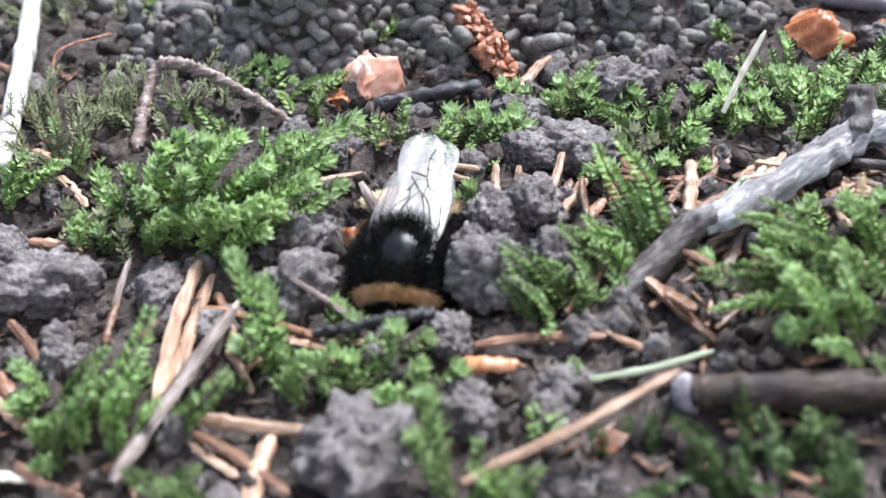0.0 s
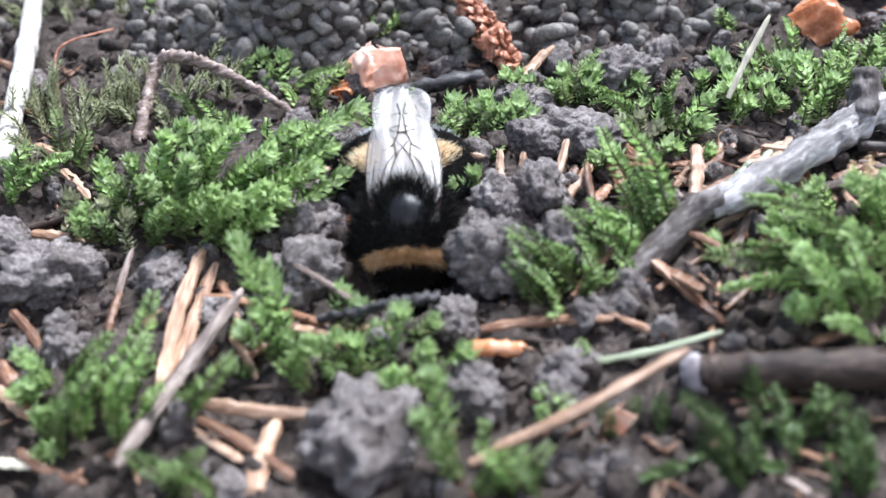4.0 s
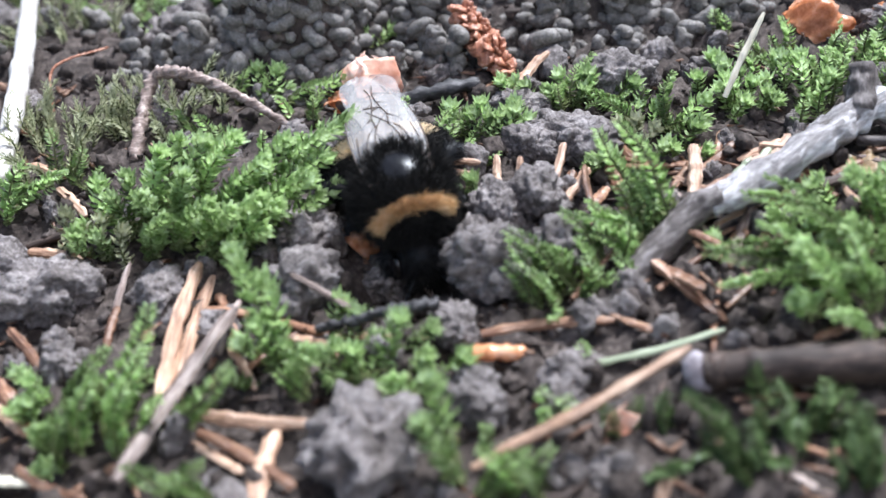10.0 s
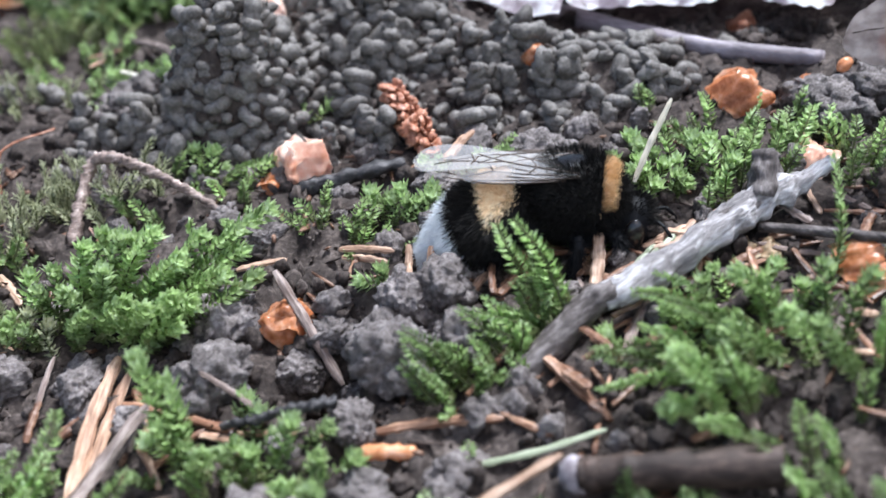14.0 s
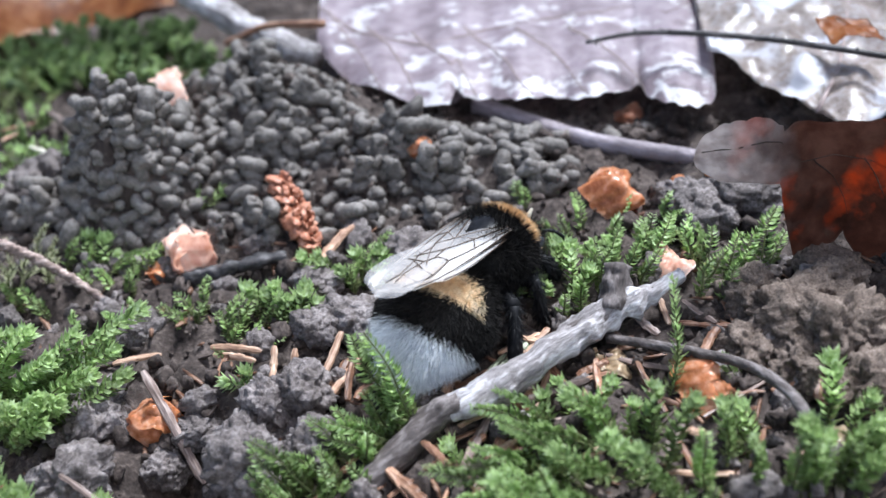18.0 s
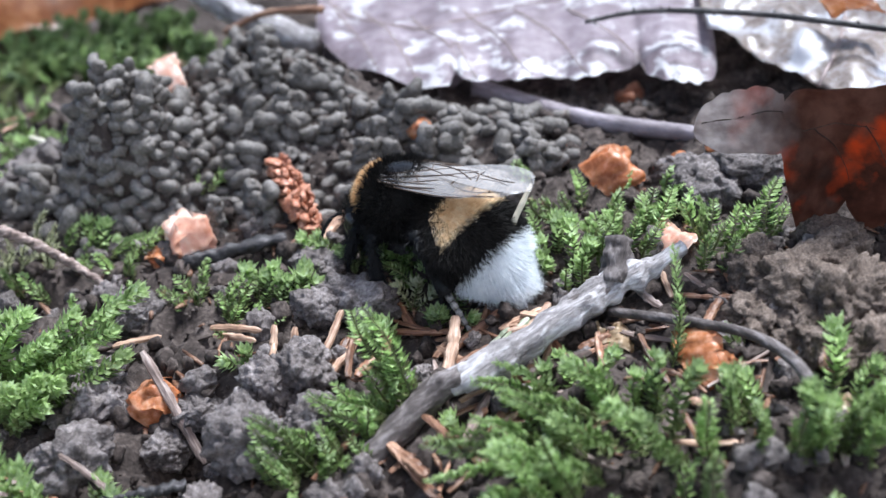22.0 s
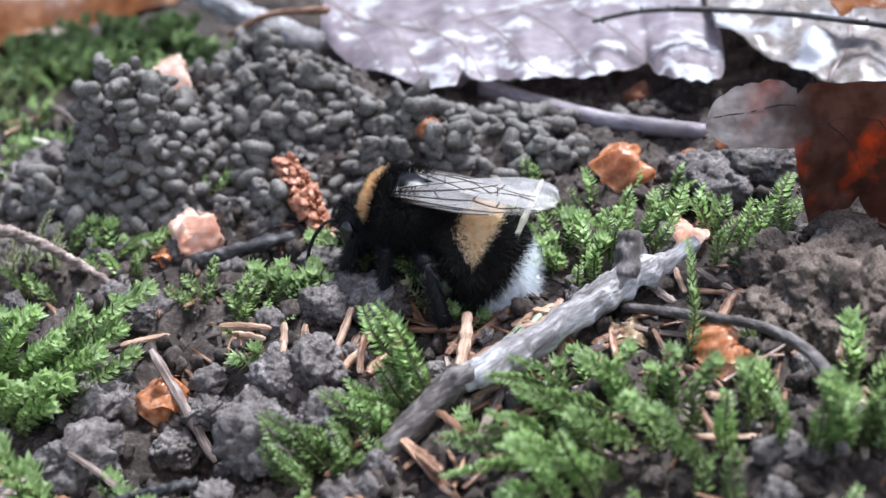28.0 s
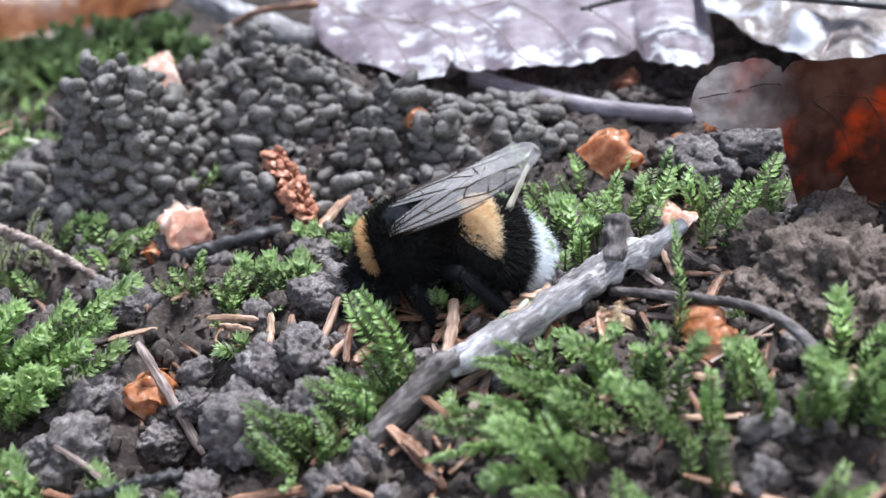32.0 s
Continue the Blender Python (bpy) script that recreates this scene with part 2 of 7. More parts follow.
# ---- fallen needles and sticks ----
def peeled(lo, hi):
    """Makes an extra for stick(): the pale weathered length from lo to hi of its way."""
    def grow(ob, path, rr):
        a, b = int(lo * (len(path) - 1)), int(hi * (len(path) - 1))
        bm = bmesh.new()
        fade = [min(1, (i - a) / 5) for i in range(a, b + 1)]
        tube(bm, path[a:b + 1], [r * (0.8 + 0.22 * f) for r, f in zip(rr[a:b + 1], fade)], 24, 0.42, 0.8, 3.3)
        part("peeled_length", bm, BARK_FLAKE, ob, "pale weathered bare wood")
    return grow


def cut_end(ob, path, rr):
    """The pale broken face and the collar of a twig's end."""
    bm = bmesh.new()
    d = (path[1] - path[0]).normalized()
    tube(bm, [path[0] - d * 1.3, path[0] - d * 0.5, path[0] + d * 0.3], [rr[0] * 0.7, rr[0] * 1.08, rr[0] * 1.02], 16, 0.4, 0.8)
    part("broken_end", bm, BARK_SLATE, ob, "pale grey broken end")
    bm = bmesh.new()
    i = 5
    tube(bm, [path[i] - d * 0.5, path[i] - d * 0.15, path[i] + d * 0.25, path[i] + d * 0.6], [rr[i], rr[i] * 1.14, rr[i] * 1.12, rr[i]], 16, 0.15, 0.8)
    part("node_collar", bm, BARK_BROWN, ob)


def needle(a, b, r, mat, label, bend=0.25, flat=0.6, seg=7, name="spruce_needle", category="needle", group="fallen spruce needles"):
    m, n = along(a, b, random.uniform(-40, 40))
    bm = bmesh.new()
    k = 13
    pts, radii = [], []
    for i in range(k):
        u = i / (k - 1)
        pts.append((n * (u - 0.5), bend * math.sin(math.pi * u) * n * 0.12, 0.05 * r * math.sin(9 * u)))
        radii.append(r * (0.72 + 0.28 * math.sin(math.pi * min(1, 0.15 + u * 0.8))) * (0.55 if i == k - 1 else 1) * (0.8 if i == 0 else 1) * (1 + 0.12 * math.sin(i * 2.1 + n)))
    tube(bm, pts, [0.85 * x for x in radii], seg, 0.2, 1.3, random.random() * 50, flat)
    return solid(name, bm, mat, m, label, category, group, smooth=seg > 8)


def stick(name, pts, radii, mat, label, category="stick", n=40, seg=18, rough=0.22, rscale=0.45, knots=(), extra=None, bare=None):
    """A stick through points given in millimetres, with knots (share of the way, side, size) as its own mesh's swellings."""
    base = Vector(pts[0])
    turn = (Vector(pts[-1]) - base).to_track_quat("X", "Z")
    path = smooth_path([turn.inverted() @ (Vector(p) - base) for p in pts], n)
    rr = []
    for i in range(n):
        s = i / (n - 1) * (len(radii) - 1)
        k = min(int(s), len(radii) - 2)
        r = radii[k] + (radii[k + 1] - radii[k]) * (s - k)
        for at, size in knots:
            r *= 1 + size * math.exp(-((i / (n - 1) - at) / 0.03) ** 2)
        rr.append(r)
    bm = bmesh.new()
    core = [r * (0.72 if bare and i > bare * (n - 1) else 1) for i, r in enumerate(rr)]
    tube(bm, path, core, seg, rough, rscale, random.random() * 40)
    ob = solid(name, bm, mat, mm(*base) @ turn.to_matrix().to_4x4(), label, category)
    if extra:
        extra(ob, path, rr)
    return ob


# ---- moss ----
def leaflet(bm, p, d, up, n, w, mat=0):
    """A small pointed leaf from p along d, folded on its midrib."""
    side = d.cross(up).normalized()
    tip = bm.verts.new(p + d * n + up * n * 0.12)
    b = bm.verts.new(p)
    mid = bm.verts.new(p + d * n * 0.5 - up * w * 0.25)
    l = bm.verts.new(p + d * n * 0.52 + side * w * 0.5)
    r = bm.verts.new(p + d * n * 0.52 - side * w * 0.5)
    for f in ((b, l, mid), (b, mid, r), (l, tip, mid), (mid, tip, r)):
        bm.faces.new(f).material_index = mat


def frond_mesh(kind, n, seed, mats):
    """A shoot n long that rises along local z and arches towards local x."""
    rnd = random.Random(seed)
    bm = bmesh.new()
    path = smooth_path([(0, 0, 0), (0.05 * n, 0, 0.35 * n), (0.16 * n, rnd.uniform(-0.06, 0.06) * n, 0.7 * n), (0.38 * n, 0, 0.98 * n)], 24)
    tube(bm, path, [0.12 - 0.07 * i / 23 for i in range(24)], 5, mat=1)
    count = int(n * (13 if kind == "feather" else 12))
    for i in range(count):
        u = (i + rnd.random()) / count
        s = u * 23
        k = min(int(s), 22)
        p = path[k].lerp(path[k + 1], s - k)
        d = (path[k + 1] - path[k]).normalized()
        side = d.cross(Vector((0, 1, 0))).normalized()
        other = d.cross(side).normalized()
        if kind == "feather":
            a = (math.pi / 2 if i % 2 else -math.pi / 2) + rnd.gauss(0, 0.32)
            lift, size = 0.34, 1.2 * (1 - 0.55 * u ** 3) * (0.55 + 0.45 * min(1, u * 4))
        elif kind == "star":
            a = i * 2.4 + rnd.gauss(0, 0.2)
            lift, size = 0.16 + 0.34 * u, 1.1 + 0.35 * u
        else:
            a = i * 2.4 + rnd.gauss(0, 0.3)
            lift, size = 0.6, 1.15 * (1 - 0.35 * u)
        out = side * math.cos(a) + other * math.sin(a)
        way = (out * (1 - lift * 0.6) + d * lift).normalized()
        way = (way + Vector((rnd.gauss(0, 0.12), rnd.gauss(0, 0.12), rnd.gauss(0, 0.12)))).normalized()
        up = (d - way * d.dot(way)).normalized()
        mat = 2 if u > rnd.uniform(0.55, 0.95) else 3 if u < rnd.uniform(0.0, 0.5) else 0
        size *= min(1, 0.55 + 0.075 * n)
        leaflet(bm, p, way, up, size * rnd.uniform(0.8, 1.15), size * (0.55 if kind == "feather" else 0.5 if kind == "star" else 0.3), mat)
    if kind == "star":
        for i in range(16):
            a, lift = i * 2.4, 0.3 + 0.6 * (i / 16)
            d = (path[-1] - path[-3]).normalized()
            side = d.cross(Vector((0, 1, 0))).normalized()
            out = side * math.cos(a) + d.cross(side) * math.sin(a)
            way = (out * (1 - lift * 0.7) + d * lift).normalized()
            leaflet(bm, path[-1], way, (d - way * d.dot(way)).normalized(), rnd.uniform(0.9, 1.4), 0.62, 2)
    return mesh_of("shoot_" + kind, bm, mats, smooth=False)


FRONDS = {}


def frond(kind, n, seed, mat):
    key = (kind, round(n), seed, mat.name)
    if key not in FRONDS:
        FRONDS[key] = frond_mesh(kind, round(n), seed, [mat, MOSS_STEM, MOSS_TIP if mat is MOSS else mat, MOSS_OLD if mat is MOSS else mat])
    return FRONDS[key], n / round(n)


def shoot(parent, base, tip, kind="feather", mat=None, seed=None):
    """A shoot of a moss plant from base to tip, in millimetres of the world."""
    base, tip = Vector(base), Vector(tip)
    d = tip - base
    me, k = frond(kind, max(2, min(16, d.length / 1.06)), random.randint(0, 3) if seed is None else seed, mat or MOSS)
    ob = new("shoot", me)
    ob.parent = parent
    # the mesh's tip lies at (0.38, 0, 0.98) of its length; its blade spreads along y and droops towards x
    z = d.normalized()
    y = Vector((0, 0, 1)).cross(z) + Vector((-0.35, 0, 0))
    y = (y - z * y.dot(z)).normalized()
    if y.x > 0:
        y = -y
    x = y.cross(z)
    turn = Matrix((x, y, z)).transposed().to_4x4()
    lean = Vector((0.38, 0, 0.98)).rotation_difference(Vector((0, 0, 1))).to_matrix().to_4x4()
    spin = Matrix.Rotation(random.gauss(0, 0.5) + (math.pi if x.z > 0.2 else 0), 4, "Z")
    m = Matrix.Translation(base * MM) @ turn @ spin @ lean @ Matrix.Scale(k, 4)
    ob.matrix_basis = parent.matrix_basis.inverted() @ m
    return ob


def tuft(parent, base, tip, kind="feather", mat=None, more=1):
    """A shoot and its smaller neighbours."""
    shoot(parent, base, tip, kind, mat)
    base, tip = Vector(base), Vector(tip)
    for _ in range(more if random.random() < 0.3 else 0):
        o = Vector((random.gauss(0, 1.1), random.gauss(0, 1.1), 0))
        d = (tip - base) * random.uniform(0.45, 0.85) + Vector((random.gauss(0, 1.0), random.gauss(0, 1.0), random.gauss(0, 0.5)))
        b = base + o
        b.z = max(b.z - 0.2, gz(b.x, b.y) - 0.4)
        shoot(parent, b, b + d, kind, mat)


def moss_patch(x, y, rx, ry, count, n, kind="feather", lean=(0, 0), mat=None, label="bright green feathery moss on dark soil", spread=0.6):
    """A cushion of moss shoots round a place on the ground."""
    thing = empty("moss_cushion", mm(x, y, gz(x, y)), label, "moss", "moss cushions")
    for i in range(count):
        a, r = random.uniform(0, 6.28), math.sqrt(random.random())
        px, py = x + rx * r * math.cos(a), y + ry * r * math.sin(a)
        length = n * random.uniform(0.65, 1.15)
        d = Vector((lean[0] + spread * r * math.cos(a) + random.gauss(0, 0.25), lean[1] + spread * r * math.sin(a) + random.gauss(0, 0.25), 1)).normalized()
        base = Vector((px, py, gz(px, py) - 0.4))
        shoot(thing, base, base + d * length, kind, mat)
    return thing


# ---- the ground ----
def ground_lines(lo, hi, step):
    """Coordinates: even steps from lo to hi, then ever wider out to the horizon."""
    mid = list(np.arange(lo, hi + step / 2, step))
    out, s = [], step
    while (out[-1] if out else 0) < 60000:
        s *= 1.35
        out.append((out[-1] if out else 0) + s)
    return [lo - o for o in reversed(out)] + mid + [hi + o for o in out]


def crumbs(x, y):
    """Fine relief of the soil in millimetres, fading far off."""
    far = max(abs(x - 8) - 80, abs(y - 30) - 90, 0)
    k = math.exp(-far / 60)
    p = Vector((x, y, 0))
    z = 1.35 * noise.fractal(p * 0.2, 1.0, 2.0, 3) + 0.5 * noise.fractal(p * 0.9 + Vector((7, 3, 1)), 0.8, 2.0, 3)
    if k > 0.3:
        z += 0.9 * (0.45 - noise.voronoi(p * 0.42)[0][0]) + 0.35 * (0.45 - noise.voronoi(p * 1.1)[0][0])
    z *= 1 - 0.5 * hill(x, y, -2, 1, 5, 5)
    return z * k + 25 * (1 - k) * noise.noise(p * 0.0012) * min(1, far / 4000)


def build_ground():
    xs, ys = ground_lines(-62, 84, 0.55), ground_lines(-32, 104, 0.55)
    verts = [(x * MM, y * MM, (gz(x, y) + crumbs(x, y)) * MM) for y in ys for x in xs]
    w = len(xs)
    faces = [(j * w + i, j * w + i + 1, (j + 1) * w + i + 1, (j + 1) * w + i) for j in range(len(ys) - 1) for i in range(w - 1)]
    me = bpy.data.meshes.new("ground")
    me.from_pydata(verts, [], faces)
    me.polygons.foreach_set("use_smooth", [True] * len(faces))
    me.materials.append(SOIL)
    tagged(new("ground", me), "dark brown crumbly forest soil", "ground", kind="structure")


build_ground()


def lumps(count, seed, sub, amp, scale):
    """Base shapes for grains: arrays of vertices and faces."""
    out = []
    for i in range(count):
        bm = bmesh.new()
        blob(bm, (0, 0, 0), (1, 1, 1), sub, amp, scale, seed + i * 3.1)
        bm.verts.ensure_lookup_table()
        out.append((np.array([v.co[:] for v in bm.verts]), np.array([[v.index for v in f.verts] for f in bm.faces])))
        bm.free()
    return out


def joined(name, shapes, rows, mat, label, category, parent=None):
    """Many grains as one object of kind stuff. rows: place, size (3), turn."""
    vs, fs, n = [], [], 0
    for i, (p, s, q) in enumerate(rows):
        v, f = shapes[i % len(shapes)]
        vs.append((v * s) @ np.array(q.to_matrix()).T + np.array(p))
        fs.append(f + n)
        n += len(v)
    vs, fs = np.concatenate(vs) * MM, np.concatenate(fs)
    me = bpy.data.meshes.new(name)
    me.from_pydata(vs.tolist(), [], fs.tolist())
    me.polygons.foreach_set("use_smooth", [True] * len(fs))
    me.materials.append(mat)
    ob = new(name, me)
    ob.parent = parent
    return tagged(ob, label, category, kind="stuff")


def spin_of(rnd):
    return Euler((rnd.uniform(0, 6.28), rnd.uniform(0, 6.28), rnd.uniform(0, 6.28))).to_quaternion()


def build_crumbs():
    rnd = random.Random(4)
    shapes = lumps(6, 2.0, 2, 0.95, 1.2)
    rows = []
    for _ in range(12000):
        x, y = rnd.uniform(-50, 66), rnd.uniform(-30, 62)
        if rnd.random() > 0.45 + 0.5 * noise.noise(Vector((x * 0.12, y * 0.12, 3))):
            continue
        s = 0.16 + 0.9 * rnd.random() ** 4
        rows.append(((x, y, gz(x, y) + crumbs(x, y) + s * 0.3), np.array((s, s * rnd.uniform(0.7, 1), s * rnd.uniform(0.6, 1))), spin_of(rnd)))
    joined("soil_crumbs", shapes, rows, SOIL, "small dark crumbs of soil strewn over the ground", "soil")


build_crumbs()


def build_litter():
    """Small chips of needle and bark over the soil."""
    rnd = random.Random(21)
    for name, mat, count, label in (("needle_litter", NEEDLE, 420, "small broken bits of brown needles strewn on soil"), ("bark_litter", BARK_BROWN, 420, "small dark chips of bark strewn on soil")):
        rows = []
        for _ in range(count):
            x, y = rnd.uniform(-46, 62), rnd.uniform(-30, 30)
            n = 0.5 + 2.2 * rnd.random() ** 2
            rows.append(((x, y, gz(x, y) + crumbs(x, y) + 0.15), np.array((n, 0.16 + 0.2 * rnd.random(), 0.12)), Euler((rnd.gauss(0, 0.3), rnd.gauss(0, 0.25), rnd.uniform(0, 6.28))).to_quaternion()))
        joined(name, lumps(5, 3, 1, 0.3, 1.2), rows, mat, label, "litter")


build_litter()


# ---- the mound of worm casts ----
def cast_weight(x, y):
    w = 1.3 * hill(x, y, -16, 36, 8, 8) + 1.2 * hill(x, y, -2, 45, 15, 11) + 1.1 * hill(x, y, 14, 40, 14, 8) + 0.9 * hill(x, y, -38, 36, 9, 7) + 0.5 * hill(x, y, -6, 33, 10, 4)
    w += 0.8 * hill(x, y, 36, 47, 3.5, 3)
    w -= 0.9 * hill(x, y, -8.3, 32, 2.4, 4)
    return w


def build_casts():
    rnd = random.Random(11)
    mound = empty("worm_cast_mound", mm(-2, 42, gz(-2, 42)), "grey-brown mound of rounded earthworm casts on the soil", "worm cast")
    inv = mound.matrix_basis.inverted()
    variants = []
    for i in range(10):
        bm = bmesh.new()
        if i < 7:
            w, c = (0.8, 1.0, 1.4, 0.75, 1.2, 1.7, 0.9)[i], (0.2, 0.5, 0.9, 0.1, 0.7, 1.2, 0.3)[i]
            pts = smooth_path([(-w, c, -0.15), (-w * 0.5, 0.1, 0.05), (w * 0.5, 0.0, 0.0), (w, c * 0.8, -0.2)], 13)
            fat = 1.0 + 0.12 * (i % 3)
            tube(bm, pts, [fat * r * (1 + 0.07 * math.sin(k * (1.3 + 0.2 * i))) for k, r in enumerate((0.16, 0.38, 0.5, 0.57, 0.6, 0.62, 0.62, 0.61, 0.6, 0.56, 0.5, 0.37, 0.15))], 10, 0.15, 0.9, i * 7.0)
        else:
            blob(bm, (0, 0, 0), (1.0, 0.85, 0.75), 3, 0.6, 1.3, 30 + i * 5)
        variants.append(mesh_of("pellet", bm, CAST))
    rows, columns, tries = [], {}, 0
    while len(rows) < 3300 and tries < 30000:
        tries += 1
        x, y = rnd.uniform(-50, 42), rnd.uniform(22, 66)
        if tries % 3 == 0:
            # the steep face of the tower
            a, r = rnd.uniform(2.6, 6.8), rnd.uniform(0.7, 1.2)
            x, y = -15.6 + 6.4 * r * math.cos(a), 36.5 + 5.6 * r * math.sin(a)
        if (x > 6 and y > 45 or x > 0 and y > 49) or -47 < x < -33 and y < 42:
            continue
        slope = math.hypot(gz(x + 0.5, y) - gz(x - 0.5, y), gz(x, y + 0.5) - gz(x, y - 0.5))
        if rnd.random() > (cast_weight(x, y) * 1.3 - 0.25) * (0.5 + 0.5 * slope):
            continue
        # the casts stand in columns with dark crevices between them
        size = rnd.uniform(0.75, 1.3)
        cell = (int(x // 2), int(y // 2))
        near = [q for i in (-1, 0, 1) for j in (-1, 0, 1) for q in columns.get((cell[0] + i, cell[1] + j), ())]
        if any(math.hypot(x - q[0], 0.9 * (y - q[1]), 0.8 * (gz(x, y) - q[3])) < 0.64 * (size + q[2]) for q in near):
            continue
        columns.setdefault(cell, []).append((x, y, size, gz(x, y)))
        top = 0.9 + 5.0 * noise.noise(Vector((x * 0.16, y * 0.16, 8))) + rnd.gauss(0, 1.5)
        if x > 3 and y > 41:
            top = min(top, 1.0)
        turn = 2.2 * noise.noise(Vector((x * 0.12, y * 0.12, 3))) + rnd.gauss(0.0, 0.35)
        z = gz(x, y) - 0.3
        for k in range(max(1, min(2 if slope > 1.5 else 7, int(top / (0.78 * size)) + 1))):
            kind = rnd.randrange(7) if rnd.random() < 0.78 else rnd.randrange(7, 10)
            rows.append((x + rnd.gauss(0, 0.22), y + rnd.gauss(0, 0.2) + 0.12 * k, z + 0.78 * size * k + rnd.gauss(0, 0.12), size, turn + rnd.gauss(0, 0.4), kind))
    rows.sort(key=lambda r: r[1] - 0.3 * r[2])
    rest = []
    for i, (x, y, z, s, turn, kind) in enumerate(rows):
        q = Euler((rnd.gauss(0, 0.5), rnd.gauss(0, 0.5), turn)).to_quaternion()
        if i < 300:
            ob = new("pellet", variants[kind])
            ob.parent = mound
            ob.matrix_basis = inv @ Matrix.LocRotScale((x * MM, y * MM, z * MM), q, (s, s, s))
        else:
            rest.append((kind, inv @ Vector((x * MM, y * MM, z * MM)), s, q))
    shapes = [(np.array([v.co[:] for v in me.vertices]), [list(p.vertices) for p in me.polygons]) for me in variants]
    vs, fs, n = [], [], 0
    for kind, p, s, q in rest:
        v, f = shapes[kind]
        vs.append((v * s) @ np.array(q.to_matrix()).T + np.array(p))
        fs += [[i + n for i in face] for face in f]
        n += len(v)
    me = bpy.data.meshes.new("pellet_heap")
    me.from_pydata(np.concatenate(vs).tolist(), [], fs)
    me.polygons.foreach_set("use_smooth", [True] * len(fs))
    me.materials.append(CAST)
    ob = new("pellet_heap", me)
    ob.parent = mound
    tagged(ob, kind="stuff")
    # coiled towers of casts
    for cx, cy, levels, r in ((-14.5, 33.5, 7, 1.3), (-12.2, 34.5, 5, 1.15), (4.5, 40, 4, 1.5), (8.5, 41.5, 4, 1.6), (-24.5, 32.5, 3, 1.3), (-22.5, 35.5, 2, 1.2)):
        z0 = gz(cx, cy) - 1.0
        for k in range(levels):
            bm = bmesh.new()
            a0 = rnd.uniform(0, 6.28)
            pts = [(r * 0.55 * math.cos(a0 + 2.6 * u), r * 0.55 * math.sin(a0 + 2.6 * u), 0.1 * u) for u in np.linspace(0, 1.4, 9)]
            tube(bm, pts, [0.25, 0.5, 0.6, 0.64, 0.66, 0.64, 0.6, 0.5, 0.25], 10, 0.12, 0.8, rnd.random() * 30)
            part("coil", bm, CAST, mound, m=inv @ mm(cx + rnd.gauss(0, 0.25), cy + rnd.gauss(0, 0.25), z0 + k * 0.95, rnd.gauss(0, 8), rnd.gauss(0, 8)))


build_casts()


# ---- clods ----
def clod(x, y, z, rx, ry, rz, label="grey-brown clod of crumbly soil", sub=5, amp=0.5, seed=None, mat=None):
    seed = random.random() * 60 if seed is None else seed
    bm = bmesh.new()
    skin = blob(bm, (0, 0, 0), (rx, ry, rz), sub, amp * 0.8, 0.9 / max(rx, ry) + 0.15, seed)
    # crumbs of two sizes pressed together
    for v in skin:
        p = v.co + Vector((seed, 0, seed))
        n = v.co.normalized()
        big, small = noise.voronoi(p * 0.62)[0][0], noise.voronoi(p * 1.9)[0][0]
        v.co += n * (0.55 * (0.34 - 0.9 * big * big) * min(1.3, rx / 2.4) + 0.28 * (0.3 - small * small) + 0.18 * (0.3 - noise.voronoi(p * 4.3)[0][0] ** 2) + 0.16 * wob(p, 2.6))
    return solid("soil_clod", bm, mat or CLOD, mm(x, y, z, 0, 0, random.uniform(0, 360)), label, "soil clod", "soil clods")


def scatter_clods():
    """Small clods between the larger ones."""
    rnd = random.Random(77)
    shared = []
    for i in range(8):
        bm = bmesh.new()
        skin = blob(bm, (0, 0, 0), (1.5, 1.25, 1.0), 4, 0.45, 0.7, i * 7.7)
        for v in skin:
            p = v.co + Vector((i * 5.0, 0, 0))
            v.co += v.co.normalized() * (0.42 * (0.34 - noise.voronoi(p * 0.9)[0][0] ** 2) + 0.2 * (0.3 - noise.voronoi(p * 2.6)[0][0] ** 2))
        shared.append(mesh_of("soil_clod", bm, CLOD))
    made = 0
    while made < 150:
        x, y = rnd.uniform(-42, 58), rnd.uniform(-26, 30)
        if x > 12 and y < -10 or hill(x, y, -2.5, 0, 5, 5) > 0.3 or noise.noise(Vector((x * 0.1, y * 0.1, 4))) < -0.15:
            continue
        s = rnd.uniform(0.45, 1.15)
        ob = new("soil_clod", shared[made % 8])
        ob.matrix_basis = Matrix.LocRotScale(Vector((x, y, gz(x, y) + crumbs(x, y) + 0.25 * s)) * MM, spin_of(rnd), (s, s, s))
        tagged(ob, "small dark crumb of soil on the ground", "soil clod", "soil clods")
        made += 1


scatter_clods()


